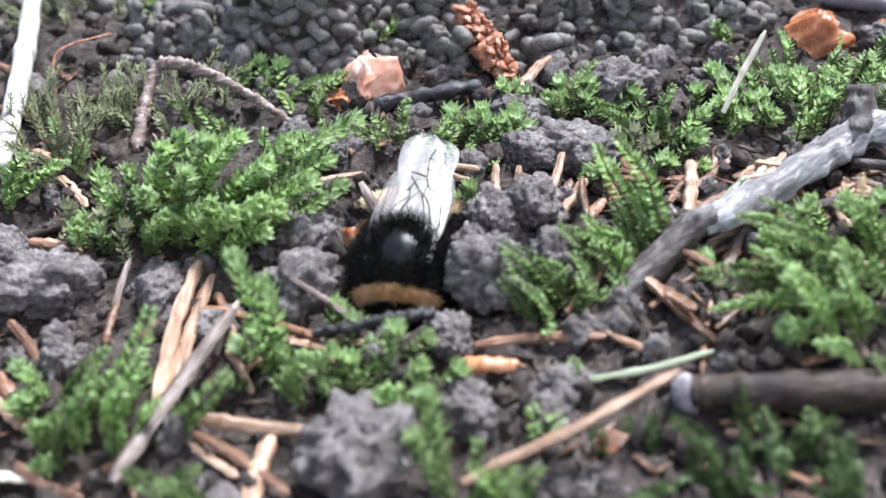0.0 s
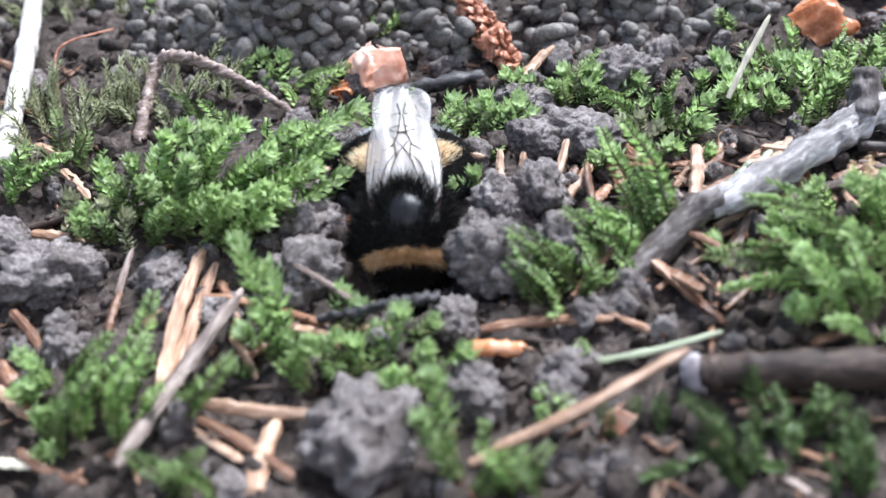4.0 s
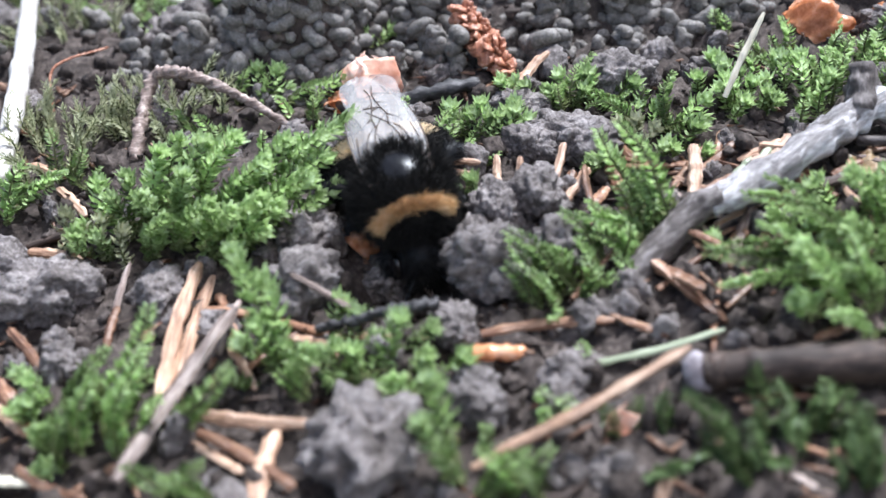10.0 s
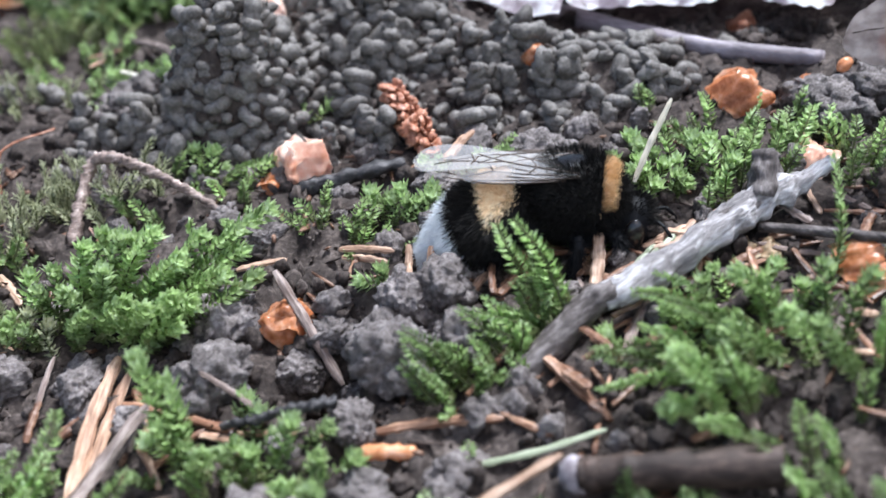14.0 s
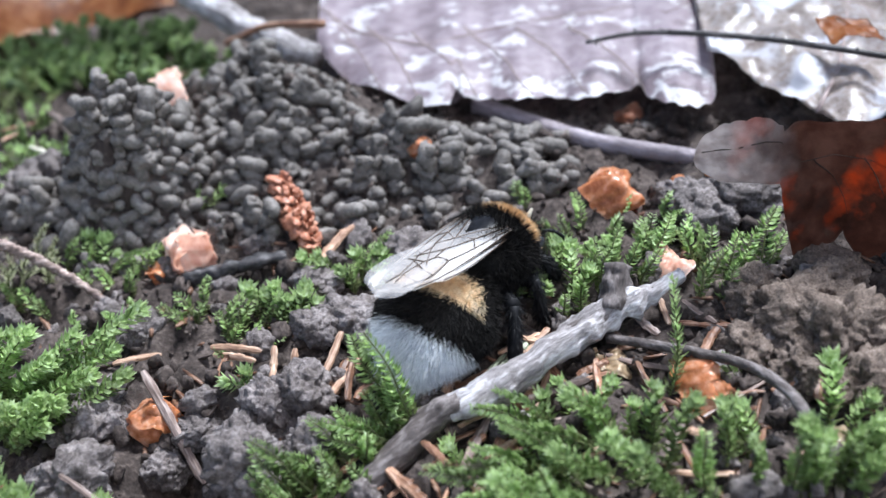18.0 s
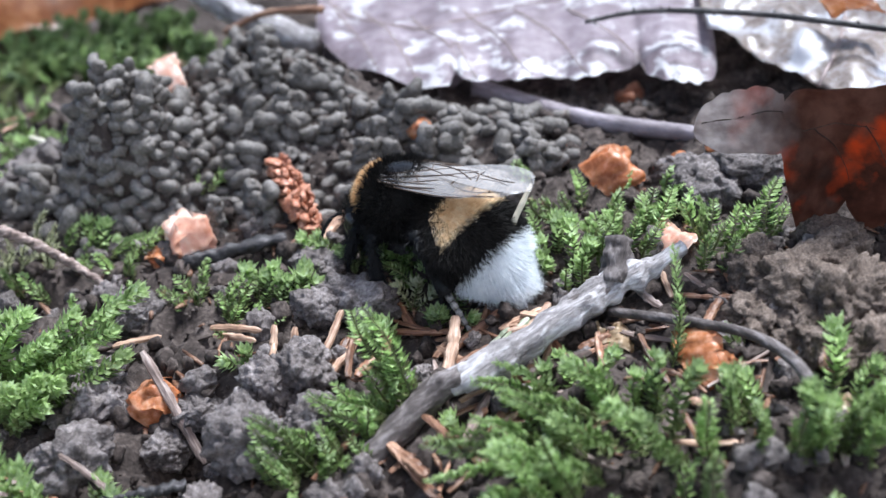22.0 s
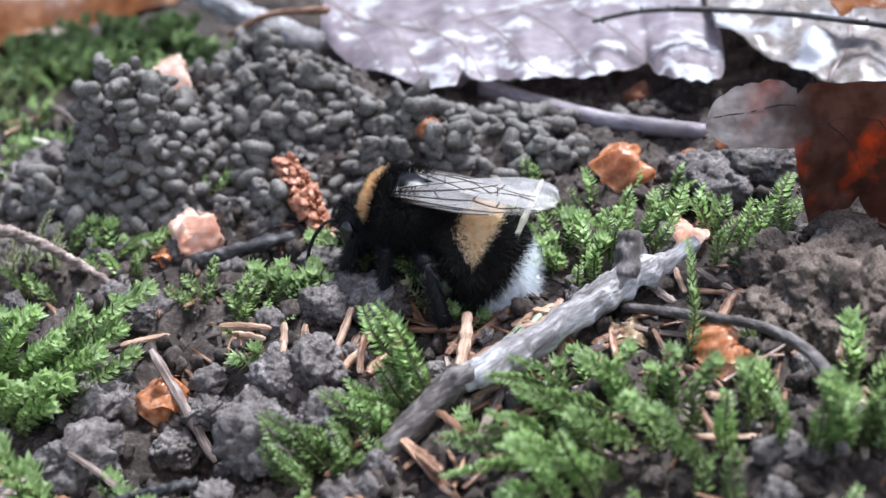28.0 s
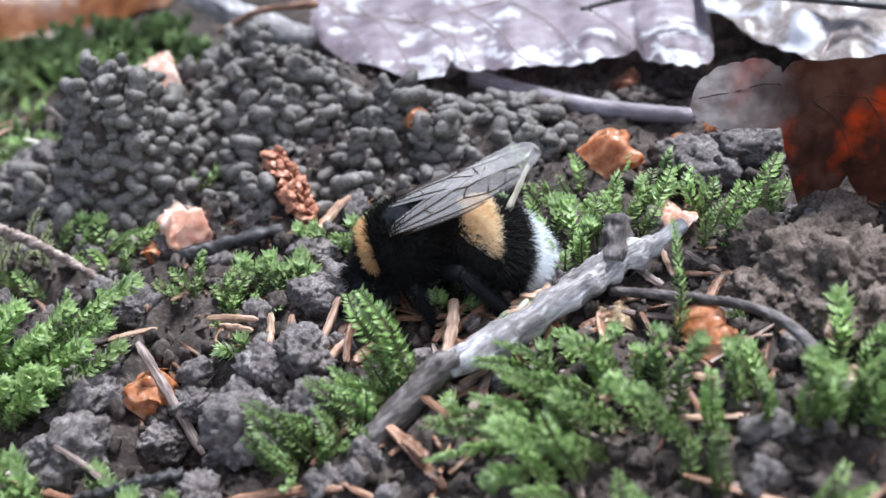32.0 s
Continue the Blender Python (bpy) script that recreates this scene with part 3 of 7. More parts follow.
# ---- scales, catkin and leaves ----
def bud_scale(x, y, z, w, h, mat, tilt, turn, label, petals=2, name="bud_scale"):
    """A papery scale: cupped shells, one over the other, with torn edges."""
    thing = empty(name, mm(x, y, z), label, "bud scale", "bud scales")
    rnd = random.Random(int(abs(x * 31 + y * 17) * 10))
    for k in range(petals):
        bm = bmesh.new()
        nu, nv = 17, 13
        s = rnd.random() * 40
        grid = []
        for j in range(nv):
            row = []
            for i in range(nu):
                u, v = i / (nu - 1) - 0.5, j / (nv - 1)
                edge = 1 - 0.35 * (v - 0.35) ** 2 * 2
                px = w * u * edge
                pz = h * v * (1 - 0.25 * abs(u)) + 0.06 * h * wob((u * 6, v * 5, s), 0.9) * (v > 0.7)
                py = w * 1.1 * (u * u * 2 - 0.25) + 0.35 * h * v * v + 0.2 * w * wob((u * 3.2, v * 3.2, s), 1.0) + 0.25 * w * abs(u + 0.1 * math.sin(s)) * v
                row.append(bm.verts.new((px, py, pz)))
            grid.append(row)
        for j in range(nv - 1):
            for i in range(nu - 1):
                bm.faces.new((grid[j][i], grid[j][i + 1], grid[j + 1][i + 1], grid[j + 1][i]))
        bmesh.ops.solidify(bm, geom=bm.faces, thickness=0.12)
        part("shell", bm, mat, thing, smooth=True, m=mm(0.35 * w * (k - (petals - 1) / 2), -0.1 * w * k, -0.25 * h + 0.1 * k, tilt + rnd.uniform(-30, 30), rnd.uniform(-40, 40), turn + rnd.uniform(-45, 45) + 45 * (k - 0.5)))
    return thing


def catkin(a, b, r):
    m, n = along(a, b)
    thing = empty("catkin", m, "reddish-brown dried catkin leaning on worm casts", "catkin")
    bm = bmesh.new()
    tube(bm, [(n * (u - 0.5), 0, 0) for u in np.linspace(0, 1, 12)], [r * 0.55 * math.sin(math.pi * (0.12 + 0.8 * u)) for u in np.linspace(0, 1, 12)], 8, 0.2)
    part("core", bm, CATKIN, thing)
    shared = []
    for i in range(3):
        bm = bmesh.new()
        blob(bm, (0, 0, 0), (0.66, 0.58, 0.24), 3, 0.7, 1.5, 3 * i)
        shared.append(mesh_of("bract", bm, CATKIN))
    for i in range(70):
        u = (i + 0.5) / 70
        a = i * 2.4
        rr = r * (0.72 * math.sin(math.pi * (0.14 + 0.76 * u)) + 0.08)
        ob = new("bract", shared[i % 3])
        ob.parent = thing
        ob.matrix_basis = mm(n * (u - 0.5), rr * math.cos(a), rr * math.sin(a)) @ pose(0, 0, 0, math.degrees(a)) @ pose(0, 0, 0, random.uniform(-30, 30), -35 + random.uniform(-30, 30), 90 + random.uniform(-50, 50)) @ Matrix.Scale(random.uniform(0.7, 1.35), 4)


def sheet_material(name, colours, spots, spot_colour, rough, translucent, scale, rim_sheen=None):
    """A leaf's skin: mottled, with pale spots of their own shape, or red ones that paint light shining through."""
    m = material(name, colours, scale, rough, 0.4, translucent=translucent, bump_mm=0.3, spec=0.5)
    nt = m.node_tree
    n, link = nt.nodes, nt.links.new
    bsdf = n["Principled BSDF"]
    coord = [x for x in n if x.type == "TEX_COORD"][0]
    tex = n.new("ShaderNodeTexNoise")
    tex.inputs["Scale"].default_value, tex.inputs["Detail"].default_value, tex.inputs["Roughness"].default_value = spots / MM, 5, 0.55
    link(coord.outputs["Object"], tex.inputs["Vector"])
    ramp = n.new("ShaderNodeValToRGB")
    ramp.color_ramp.elements[0].position, ramp.color_ramp.elements[1].position = (0.56, 0.63) if rim_sheen else (0.52, 0.60)
    link(tex.outputs["Fac"], ramp.inputs[0])
    if rim_sheen:
        # pale patches crowd along the leaf's front edge and also paint its bright edge highlight
        axis, near, add = n.new("ShaderNodeSeparateXYZ"), n.new("ShaderNodeMapRange"), n.new("ShaderNodeMath")
        near.inputs["From Min"].default_value, near.inputs["From Max"].default_value = rim_sheen[1] * MM, rim_sheen[0] * MM
        near.inputs["To Max"].default_value = 0.1
        link(coord.outputs["Object"], axis.inputs[0])
        link(axis.outputs["Y"], near.inputs["Value"])
        link(near.outputs[0], add.inputs[0])
        link(tex.outputs["Fac"], add.inputs[1])
        link(add.outputs[0], ramp.inputs[0])
    mix = n.new("ShaderNodeMix")
    mix.data_type = "RGBA"
    mix.inputs[7].default_value = (*spot_colour, 1)
    link(ramp.outputs[0], mix.inputs[0])
    old = bsdf.inputs["Base Color"].links[0].from_socket
    link(old, mix.inputs[6])
    link(mix.outputs[2], bsdf.inputs["Base Color"])
    return m


LEAF_MAUVE = sheet_material("mauve_leaf", [(0.21, 0.16, 0.175), (0.345, 0.28, 0.305), (0.48, 0.41, 0.44)], 0.3, (0.74, 0.72, 0.73), 0.5, 0.12, 0.12, rim_sheen=(44, 53))
LEAF_SILVER = sheet_material("silver_leaf", [(0.20, 0.155, 0.13), (0.38, 0.32, 0.29), (0.54, 0.50, 0.50)], 0.16, (0.72, 0.72, 0.76), 0.26, 0.12, 0.3)
# its red spots paint the glow of light that comes through the blade
LEAF_DARK = sheet_material("dark_leaf", [(0.022, 0.009, 0.006), (0.06, 0.022, 0.015), (0.11, 0.05, 0.036)], 0.11, (0.36, 0.045, 0.010), 0.3, 0.3, 0.12)
[x for x in LEAF_DARK.node_tree.nodes if x.type == "VALTORGB"][-1].color_ramp.elements[0].position = 0.51


def dry_end(m):
    """Lets the leaf's dry grey-mauve end run into its wet dark part, with a ragged border."""
    n, link = m.node_tree.nodes, m.node_tree.links.new
    bsdf = n["Principled BSDF"]
    coord = [x for x in n if x.type == "TEX_COORD"][0]
    axis, tex, far = n.new("ShaderNodeSeparateXYZ"), n.new("ShaderNodeTexNoise"), n.new("ShaderNodeMapRange")
    tex.inputs["Scale"].default_value, tex.inputs["Detail"].default_value = 0.25 / MM, 6
    link(coord.outputs["Object"], axis.inputs[0])
    link(coord.outputs["Object"], tex.inputs["Vector"])
    shift = n.new("ShaderNodeMath")
    shift.operation, shift.inputs[1].default_value = "MULTIPLY_ADD", 7 * MM
    link(tex.outputs["Fac"], shift.inputs[0])
    link(axis.outputs["X"], shift.inputs[2])
    far.inputs["From Min"].default_value, far.inputs["From Max"].default_value = -4 * MM, 1.5 * MM
    link(shift.outputs[0], far.inputs["Value"])
    fine, dry = n.new("ShaderNodeTexNoise"), n.new("ShaderNodeValToRGB")
    fine.inputs["Scale"].default_value, fine.inputs["Detail"].default_value = 0.7 / MM, 8
    link(coord.outputs["Object"], fine.inputs["Vector"])
    for e, p, c in zip(dry.color_ramp.elements, (0.36, 0.66), ((0.23, 0.19, 0.185), (0.44, 0.395, 0.385))):
        e.position, e.color = p, (*c, 1)
    link(fine.outputs["Fac"], dry.inputs[0])
    mix = n.new("ShaderNodeMix")
    mix.data_type = "RGBA"
    old = bsdf.inputs["Base Color"].links[0].from_socket
    link(far.outputs[0], mix.inputs[0])
    link(dry.outputs[0], mix.inputs[6])
    link(old, mix.inputs[7])
    link(mix.outputs[2], bsdf.inputs["Base Color"])
    for x in n:
        if x.type == "BSDF_TRANSLUCENT":
            link(mix.outputs[2], x.inputs["Color"])


dry_end(LEAF_DARK)
LEAF_ORANGE = sheet_material("orange_leaf", [(0.13, 0.036, 0.009), (0.33, 0.11, 0.026), (0.50, 0.23, 0.09)], 0.1, (0.52, 0.44, 0.38), 0.4, 0.35, 0.12)
LEAF_VEIN = material("leaf_vein", [(0.20, 0.15, 0.14), (0.34, 0.27, 0.25)], 0.5, 0.5, 0.2)


def leaf_sheet(name, origin, shape, nu, nv, mat, label, veins, turn=0.0, thick=0.18, vein_mat=None, vein_r=0.22):
    """A leaf: shape(u, v) gives its skin in millimetres from the origin; veins: runs of (u, v)."""
    thing = empty(name, mm(*origin, 0, 0, turn), label, "leaf", "fallen leaves")
    bm = bmesh.new()
    grid = [[bm.verts.new(shape(i / (nu - 1), j / (nv - 1))) for i in range(nu)] for j in range(nv)]
    for j in range(nv - 1):
        for i in range(nu - 1):
            bm.faces.new((grid[j][i], grid[j][i + 1], grid[j + 1][i + 1], grid[j + 1][i]))
    bmesh.ops.solidify(bm, geom=bm.faces, thickness=thick)
    part("blade", bm, mat, thing)
    for run in veins:
        flat = smooth_path([(uv[0], uv[1], 0) for uv in run], 14)
        pts = [Vector(shape(min(1, max(0, p.x)), min(1, max(0, p.y)))) + Vector((0, 0, 0.04)) for p in flat]
        bm = bmesh.new()
        tube(bm, pts, [vein_r * (1 - 0.6 * i / 13) for i in range(14)], 6)
        part("vein", bm, vein_mat or LEAF_VEIN, thing)
    return thing


# ---- fallen leaves ----
def buds(ob, path, rr):
    """Tiny buds along a stem."""
    rnd = random.Random(6)
    for i in range(2, len(path) - 2):
        if rnd.random() < 0.45:
            continue
        bm = bmesh.new()
        blob(bm, path[i] + Vector((rnd.gauss(0, 0.3), rnd.uniform(-0.3, 0.1), rr[i] * rnd.uniform(-0.9, 1.2))), (0.14, 0.14, rnd.uniform(0.16, 0.32)), 2, 0.2, 2.0, i)
        part("bud", bm, BLACK_WOOD, ob)


def capsule(ob, path, rr):
    bm = bmesh.new()
    blob(bm, path[-1] + Vector((0, 0, 0.7)), (0.62, 0.62, 0.95), 3, 0.08, 0.8)
    part("capsule", bm, SCALE_BROWN, ob, "plump orange moss capsule")


def beech_leaf(u, v):
    """In millimetres of the world: a scalloped front edge, notched twice, with a spotted end lobe."""
    x = 44.9 * u - 0.2
    if x < 17.1:
        front = 44.3 + 16.4 * math.exp(-max(0, x) / 7) - 1.2 * hill(x, 0, 15, 0, 3.2, 1) + 5.4 * max(0, 1 - (17.1 - x) / 0.35)
    elif x < 37:
        front = 46.3 + 0.9 * math.cos((x - 27.6) * 0.86) + 3.6 * max(0, 1 - (x - 17.1) / 2.4) ** 2 + 3.0 * math.exp(-((x - 36.4) / 0.9) ** 2) + 0.25 * math.sin(x * 3.1)
    else:
        front = 42.2 + 0.29 * (x - 40.9) ** 2 + 0.3 * math.sin(x * 4) + 5.0 * max(0, (x - 44.0) / 0.7) ** 2
    s = v ** 1.4
    y = front + (86 - front) * s
    z = 13.2 + 2.6 * s + 0.35 * math.sin(x * 0.8 + 1) * (1 - s) + 0.9 * math.sin(min(1, s * 7) * math.pi / 2) + 0.05 * math.sin(2.2 * (y * 0.45 - x * 0.25)) + 0.25 * wob((x, y, 0), 0.1)
    return Vector((x - 3 * s * (1 - u), y, z))


leaf_sheet("beech_leaf", (0, 0, 0), beech_leaf, 190, 44, LEAF_MAUVE, "large mauve-grey dead beech leaf with whitish spots", [[(0.0, 0.5), (0.25, 0.42), (0.6, 0.55), (1.0, 0.6)]] + [[(a, 0.5), (a + 0.1, 0.3), (a + 0.17, 0.03)] for a in (0.03, 0.14, 0.27, 0.40, 0.53, 0.66)], vein_r=0.16)


def silver_leaf(u, v):
    x = 40 * u
    front = 2.5 - 9.5 * min(1, u * 3.2) + 0.6 * math.sin(u * 31) - 2.0 * max(0, u - 0.35) + 1.6 * math.sin(u * 13 + 0.6)
    y = front + (34 - front) * v
    return Vector((x, y, 1.4 * math.sin(u * 7 + 2) * (1 - v) + 3.0 * v + 0.5 * math.sin(x * 0.6 + y * 0.35) + 1.3 * wob((x, y, 3), 0.22) + 0.5 * abs(math.sin(x * 0.5 - y * 0.3)) + 1.2 * u))


leaf_sheet("silvery_leaf", (43.5, 46.0, 14.2), silver_leaf, 70, 40, LEAF_SILVER, "crumpled silvery-brown dead leaf with a glossy film", [[(0.25, 0.0), (0.4, 0.5), (0.5, 1.0)], [(0.55, 0.1), (0.45, 0.6)], [(0.75, 0.1), (0.62, 0.7)]])


def dark_leaf(u, v):
    """A leaf on edge: a rounded grey lobe, then a body that hangs to a point, with a cleft after it."""
    x = 39.7 + 33 * u
    if x < 46.9:
        r = math.sqrt(max(0.0, 1 - (1 - min(1, (x - 39.7) / 3.2)) ** 2))
        top = 19.0 + 3.9 * r - 0.55 * max(0, x - 45) ** 1.2 + 0.18 * abs(math.sin(x * 2.3))
        low = 18.6 - 1.8 * r + 0.15 * math.sin(x * 1.6)
    else:
        top = 22.1 + 0.05 * (x - 47) + 0.08 * math.sin(x * 2.1) - 0.8 * max(0, 1 - (x - 46.9) / 0.8)
        if x < 48.8:
            low = 16.9 - 9.0 * ((x - 46.9) / 1.9) ** 0.75
        elif x < 52.7:
            low = 7.9 + 3.0 * ((x - 48.8) / 3.9) ** 0.9 + 0.2 * math.sin(x * 3)
        else:
            low = max(3.5, 10.9 - 2.0 * (x - 52.7)) + 0.15 * math.sin(x * 2)
    z = top + (low - top) * v
    y = 20 + 0.5 * math.sin(x * 0.55 + z * 0.3) + 0.5 * wob((x, z, 5), 0.25) - 0.7 * hill(x, v, 43, 0, 3, 0.25) + 0.9 * v * (x > 46.9) * min(1, (x - 46.9) / 3)
    return Vector((x - 50, y - 20, z - 7))


leaf_sheet("dark_leaf", (50, 20, 7), dark_leaf, 260, 36, LEAF_DARK, "dark red-brown curled dead leaf with a grey lobe, standing on edge", [[(0.02, 0.5), (0.12, 0.42), (0.24, 0.3), (0.5, 0.28), (0.8, 0.3)], [(0.3, 0.28), (0.36, 0.5), (0.40, 0.8)], [(0.42, 0.28), (0.50, 0.5), (0.56, 0.8)]], vein_mat=BARK_BROWN, vein_r=0.06)


def orange_leaf(u, v):
    x = 60 * u
    front = 0.62 * x + 0.8 * math.sin(u * 17)
    y = front + 26 * v
    z = 7.5 * math.sin(min(1, v * 3.2) * math.pi / 2) * (1 - 0.35 * u) + 0.8 * math.sin(u * 21 + v * 6) + 0.5 * wob((x, y, 9), 0.2)
    return Vector((x, y, z))


leaf_sheet("orange_leaf", (-88, 59, 7.0), orange_leaf, 60, 30, LEAF_ORANGE, "curled orange-brown dead leaf with a pale upper side", [[(0.1, 0.4), (0.5, 0.45), (0.95, 0.5)]])


def scrap_leaf(u, v):
    return Vector((5.2 * u - 1.2 * v, 4.6 * v + 0.5 * math.sin(u * 5), 0.9 * math.sin(u * 3) * (1 - v) + 1.0 * v + 0.3 * wob((u * 5, v * 5, 2), 0.8)))


leaf_sheet("leaf_scrap", (55.8, 46.7, 17.6), scrap_leaf, 24, 20, LEAF_ORANGE, "small tan-orange scrap of dead leaf on a silvery leaf", [])


# ---- fallen needles, straws ----
needle((-18.7, -14.2, 0.5), (-18.6, 0.8, 3.8), 0.72, NEEDLE_TAN, "pale tan dry spruce needle lying on the litter")
needle((-17.8, -12.7, 0.7), (-17.4, -0.3, 3.3), 0.65, NEEDLE_TAN, "pale tan dry spruce needle lying on the litter")
needle((-19.6, -21.0, 1.3), (-14.7, -5.0, 3.5), 0.74, NEEDLE_GREY, "grey-brown weathered needle lying on the litter", bend=0.1)
needle((-17.6, -3.4, 2.4), (-8.3, -6.7, 2.2), 0.47, NEEDLE, "reddish-brown dry spruce needle lying on soil")
needle((-16.9, -1.5, 2.4), (-14.4, -7.7, 1.7), 0.52, NEEDLE, "reddish-brown dry spruce needle lying on soil")
needle((-15.7, -8.0, 1.6), (-14.9, -3.0, 2.8), 0.39, NEEDLE_GREY, "grey-brown weathered needle lying on the litter")
needle((-24.3, -4.2, 1.7), (-24.2, 1.5, 3.6), 0.36, NEEDLE_GREY, "grey-brown weathered needle lying on the litter")
needle((-24.3, -6.4, 1.3), (-24.2, -2.8, 2.4), 0.39, NEEDLE, "reddish-brown dry spruce needle lying on soil")
needle((-32.1, -4.5, 1.7), (-28.5, -8.5, 0.7), 0.52, NEEDLE, "reddish-brown dry spruce needle lying on soil")
needle((-31.4, -9.8, 0.8), (-27.6, -14.5, -0.2), 0.78, NEEDLE, "reddish-brown dry spruce needle lying on soil")
needle((-31.0, -11.6, 0.2), (-28.1, -14.3, -0.2), 0.65, NEEDLE_TAN, "pale tan dry spruce needle lying on the litter")
needle((-26.9, -18.5, 0.4), (-21.7, -20.9, -0.2), 0.47, NEEDLE, "reddish-brown dry spruce needle lying on soil", bend=-0.6)
needle((-23.5, -21.2, -0.6), (-20.5, -17.7, -0.1), 0.52, NEEDLE, "reddish-brown dry spruce needle lying on soil")
needle((-29.2, -18.9, -0.3), (-25.4, -19.4, -0.2), 0.52, STRAW, "whitish straw end lying among needles")
needle((-15.8, -14.2, 1.1), (-7.9, -15.4, 1.1), 0.65, NEEDLE_TAN, "pale needle with a dark reddish tip", bend=-0.2)
needle((-15.6, -15.4, 0.6), (-8.5, -20.5, 0.2), 0.55, NEEDLE, "reddish-brown dry spruce needle lying on soil")
needle((-16.0, -16.2, 0.3), (-12.1, -19.0, 0.1), 0.52, NEEDLE_TAN, "pale tan dry spruce needle lying on the litter")
needle((-11.0, -21.7, -0.4), (-10.3, -15.8, 0.9), 0.78, NEEDLE_TAN, "pale tan dry spruce needle lying on the litter")
needle((-14.8, -8.0, 2.1), (-12.4, -11.7, 1.1), 0.39, NEEDLE_TAN, "pale tan dry spruce needle lying on the litter")
needle((-21.7, -6.0, 1.5), (-19.6, -4.0, 2.0), 0.55, NEEDLE, "reddish-brown dry spruce needle lying on soil")
needle((-13.7, -9.9, 1.3), (-10.2, -6.3, 2.1), 0.59, NEEDLE, "reddish-brown dry spruce needle lying on soil")
needle((-11.5, -5.4, 2.2), (-8.0, -6.4, 2.1), 0.36, NEEDLE, "reddish-brown dry spruce needle lying on soil")
needle((-11.0, -6.5, 1.9), (-6.9, -7.7, 1.9), 0.49, NEEDLE_TAN, "pale tan dry spruce needle lying on the litter")
needle((-10.8, -3.1, 5.0), (-6.0, -6.1, 3.7), 0.44, NEEDLE_GREY, "pinkish-grey needle leaning on a clod")
needle((-7.7, -6.7, 2.0), (-0.8, -7.5, 2.2), 0.47, NEEDLE_TAN, "pale tan dry spruce needle lying on the litter")
needle((2.9, -7.5, 2.5), (12.1, -7.1, 3.1), 0.52, NEEDLE, "glossy reddish-brown needle lying across a stick")
needle((15.2, -2.3, 4.8), (19.6, -7.6, 3.1), 0.78, NEEDLE, "thick reddish-brown broken needle")
needle((19.4, 10.7, 7.5), (18.8, 4.8, 5.1), 0.65, NEEDLE_TAN, "upright pale broken needle stuck in moss")
needle((23.0, 12.5, 6.7), (18.1, 8.5, 5.1), 0.52, NEEDLE, "reddish-brown dry spruce needle lying on soil")
needle((9.3, 13.0, 6.9), (7.7, 7.2, 4.9), 0.47, NEEDLE_TAN, "pale broken needle leaning on a clod")
needle((11.1, 10.7, 5.7), (8.8, 6.2, 4.8), 0.65, NEEDLE_TAN, "short broken tan twig piece")
needle((12.7, 12.1, 5.2), (13.4, 8.9, 4.6), 0.65, NEEDLE, "reddish-brown dry spruce needle lying on soil", bend=0.8)
needle((11.4, 6.2, 4.9), (12.7, 9.1, 4.8), 0.52, NEEDLE, "reddish-brown dry spruce needle lying on soil")
needle((27.2, 12.7, 7.2), (23.7, 8.1, 5.9), 0.44, NEEDLE_TAN, "pale tan dry spruce needle lying on the litter")
needle((28.3, 10.7, 7.2), (24.8, 11.8, 6.9), 0.44, NEEDLE_TAN, "pale tan dry spruce needle lying on the litter")
needle((25.5, 11.1, 6.8), (22.1, 7.0, 5.6), 0.52, STRAW_GREEN, "dull green flat grass straw beside a stick")
needle((17.5, 11.1, 4.9), (21.5, 9.7, 5.6), 0.39, NEEDLE, "reddish-brown dry spruce needle lying on soil")
needle((23.0, 10.8, 6.0), (26.7, 12.3, 7.0), 0.39, NEEDLE_TAN, "pale tan dry spruce needle lying on the litter")
needle((-33.7, 13.6, 3.9), (-30.2, 9.6, 3.3), 0.52, NEEDLE_TAN, "pale tan dry spruce needle lying on the litter")
needle((-33.8, 5.4, 2.5), (-28.9, 3.9, 2.5), 0.52, NEEDLE_TAN, "pale tan dry spruce needle lying on the litter")
needle((-23.4, 7.8, 3.6), (-20.7, 9.0, 3.9), 0.47, NEEDLE, "reddish-brown dry spruce needle lying on soil")
needle((-37.4, 17.9, 4.2), (-33.4, 15.1, 4.1), 0.45, NEEDLE_TAN, "pale tan dry spruce needle lying on the litter")
needle((5.5, 23.8, 7.1), (7.9, 27.5, 8.7), 0.59, NEEDLE_TAN, "short pinkish-tan straw leaning on worm casts")
needle((-43.0, 24.7, 5.1), (-38.1, 22.0, 4.9), 0.39, NEEDLE, "reddish-brown dry spruce needle lying on soil")
needle((-45.2, 31.0, 6.6), (-40.8, 27.6, 6.1), 0.52, NEEDLE, "reddish-brown dry spruce needle lying on soil")
needle((-5.0, 37.4, 8.6), (-2.3, 34.5, 7.7), 0.39, NEEDLE, "reddish-brown dry spruce needle lying on soil")
needle((19.1, -15.1, 2.3), (24.3, -15.3, 2.5), 0.39, NEEDLE, "reddish-brown dry spruce needle lying on soil")
needle((19.4, -15.7, 2.0), (22.6, -17.0, 2.0), 0.39, NEEDLE_TAN, "pale tan dry spruce needle lying on the litter")
needle((20.7, -18.6, 1.7), (20.5, -22.9, 1.1), 0.52, NEEDLE_GREY, "grey-brown weathered needle lying on the litter")
needle((21.8, -17.8, 1.9), (21.5, -21.7, 1.3), 0.45, NEEDLE_GREY, "grey-brown weathered needle lying on the litter")
needle((14.3, -21.0, 1.1), (13.5, -23.1, 0.7), 0.52, NEEDLE_TAN, "pale tan dry spruce needle lying on the litter")
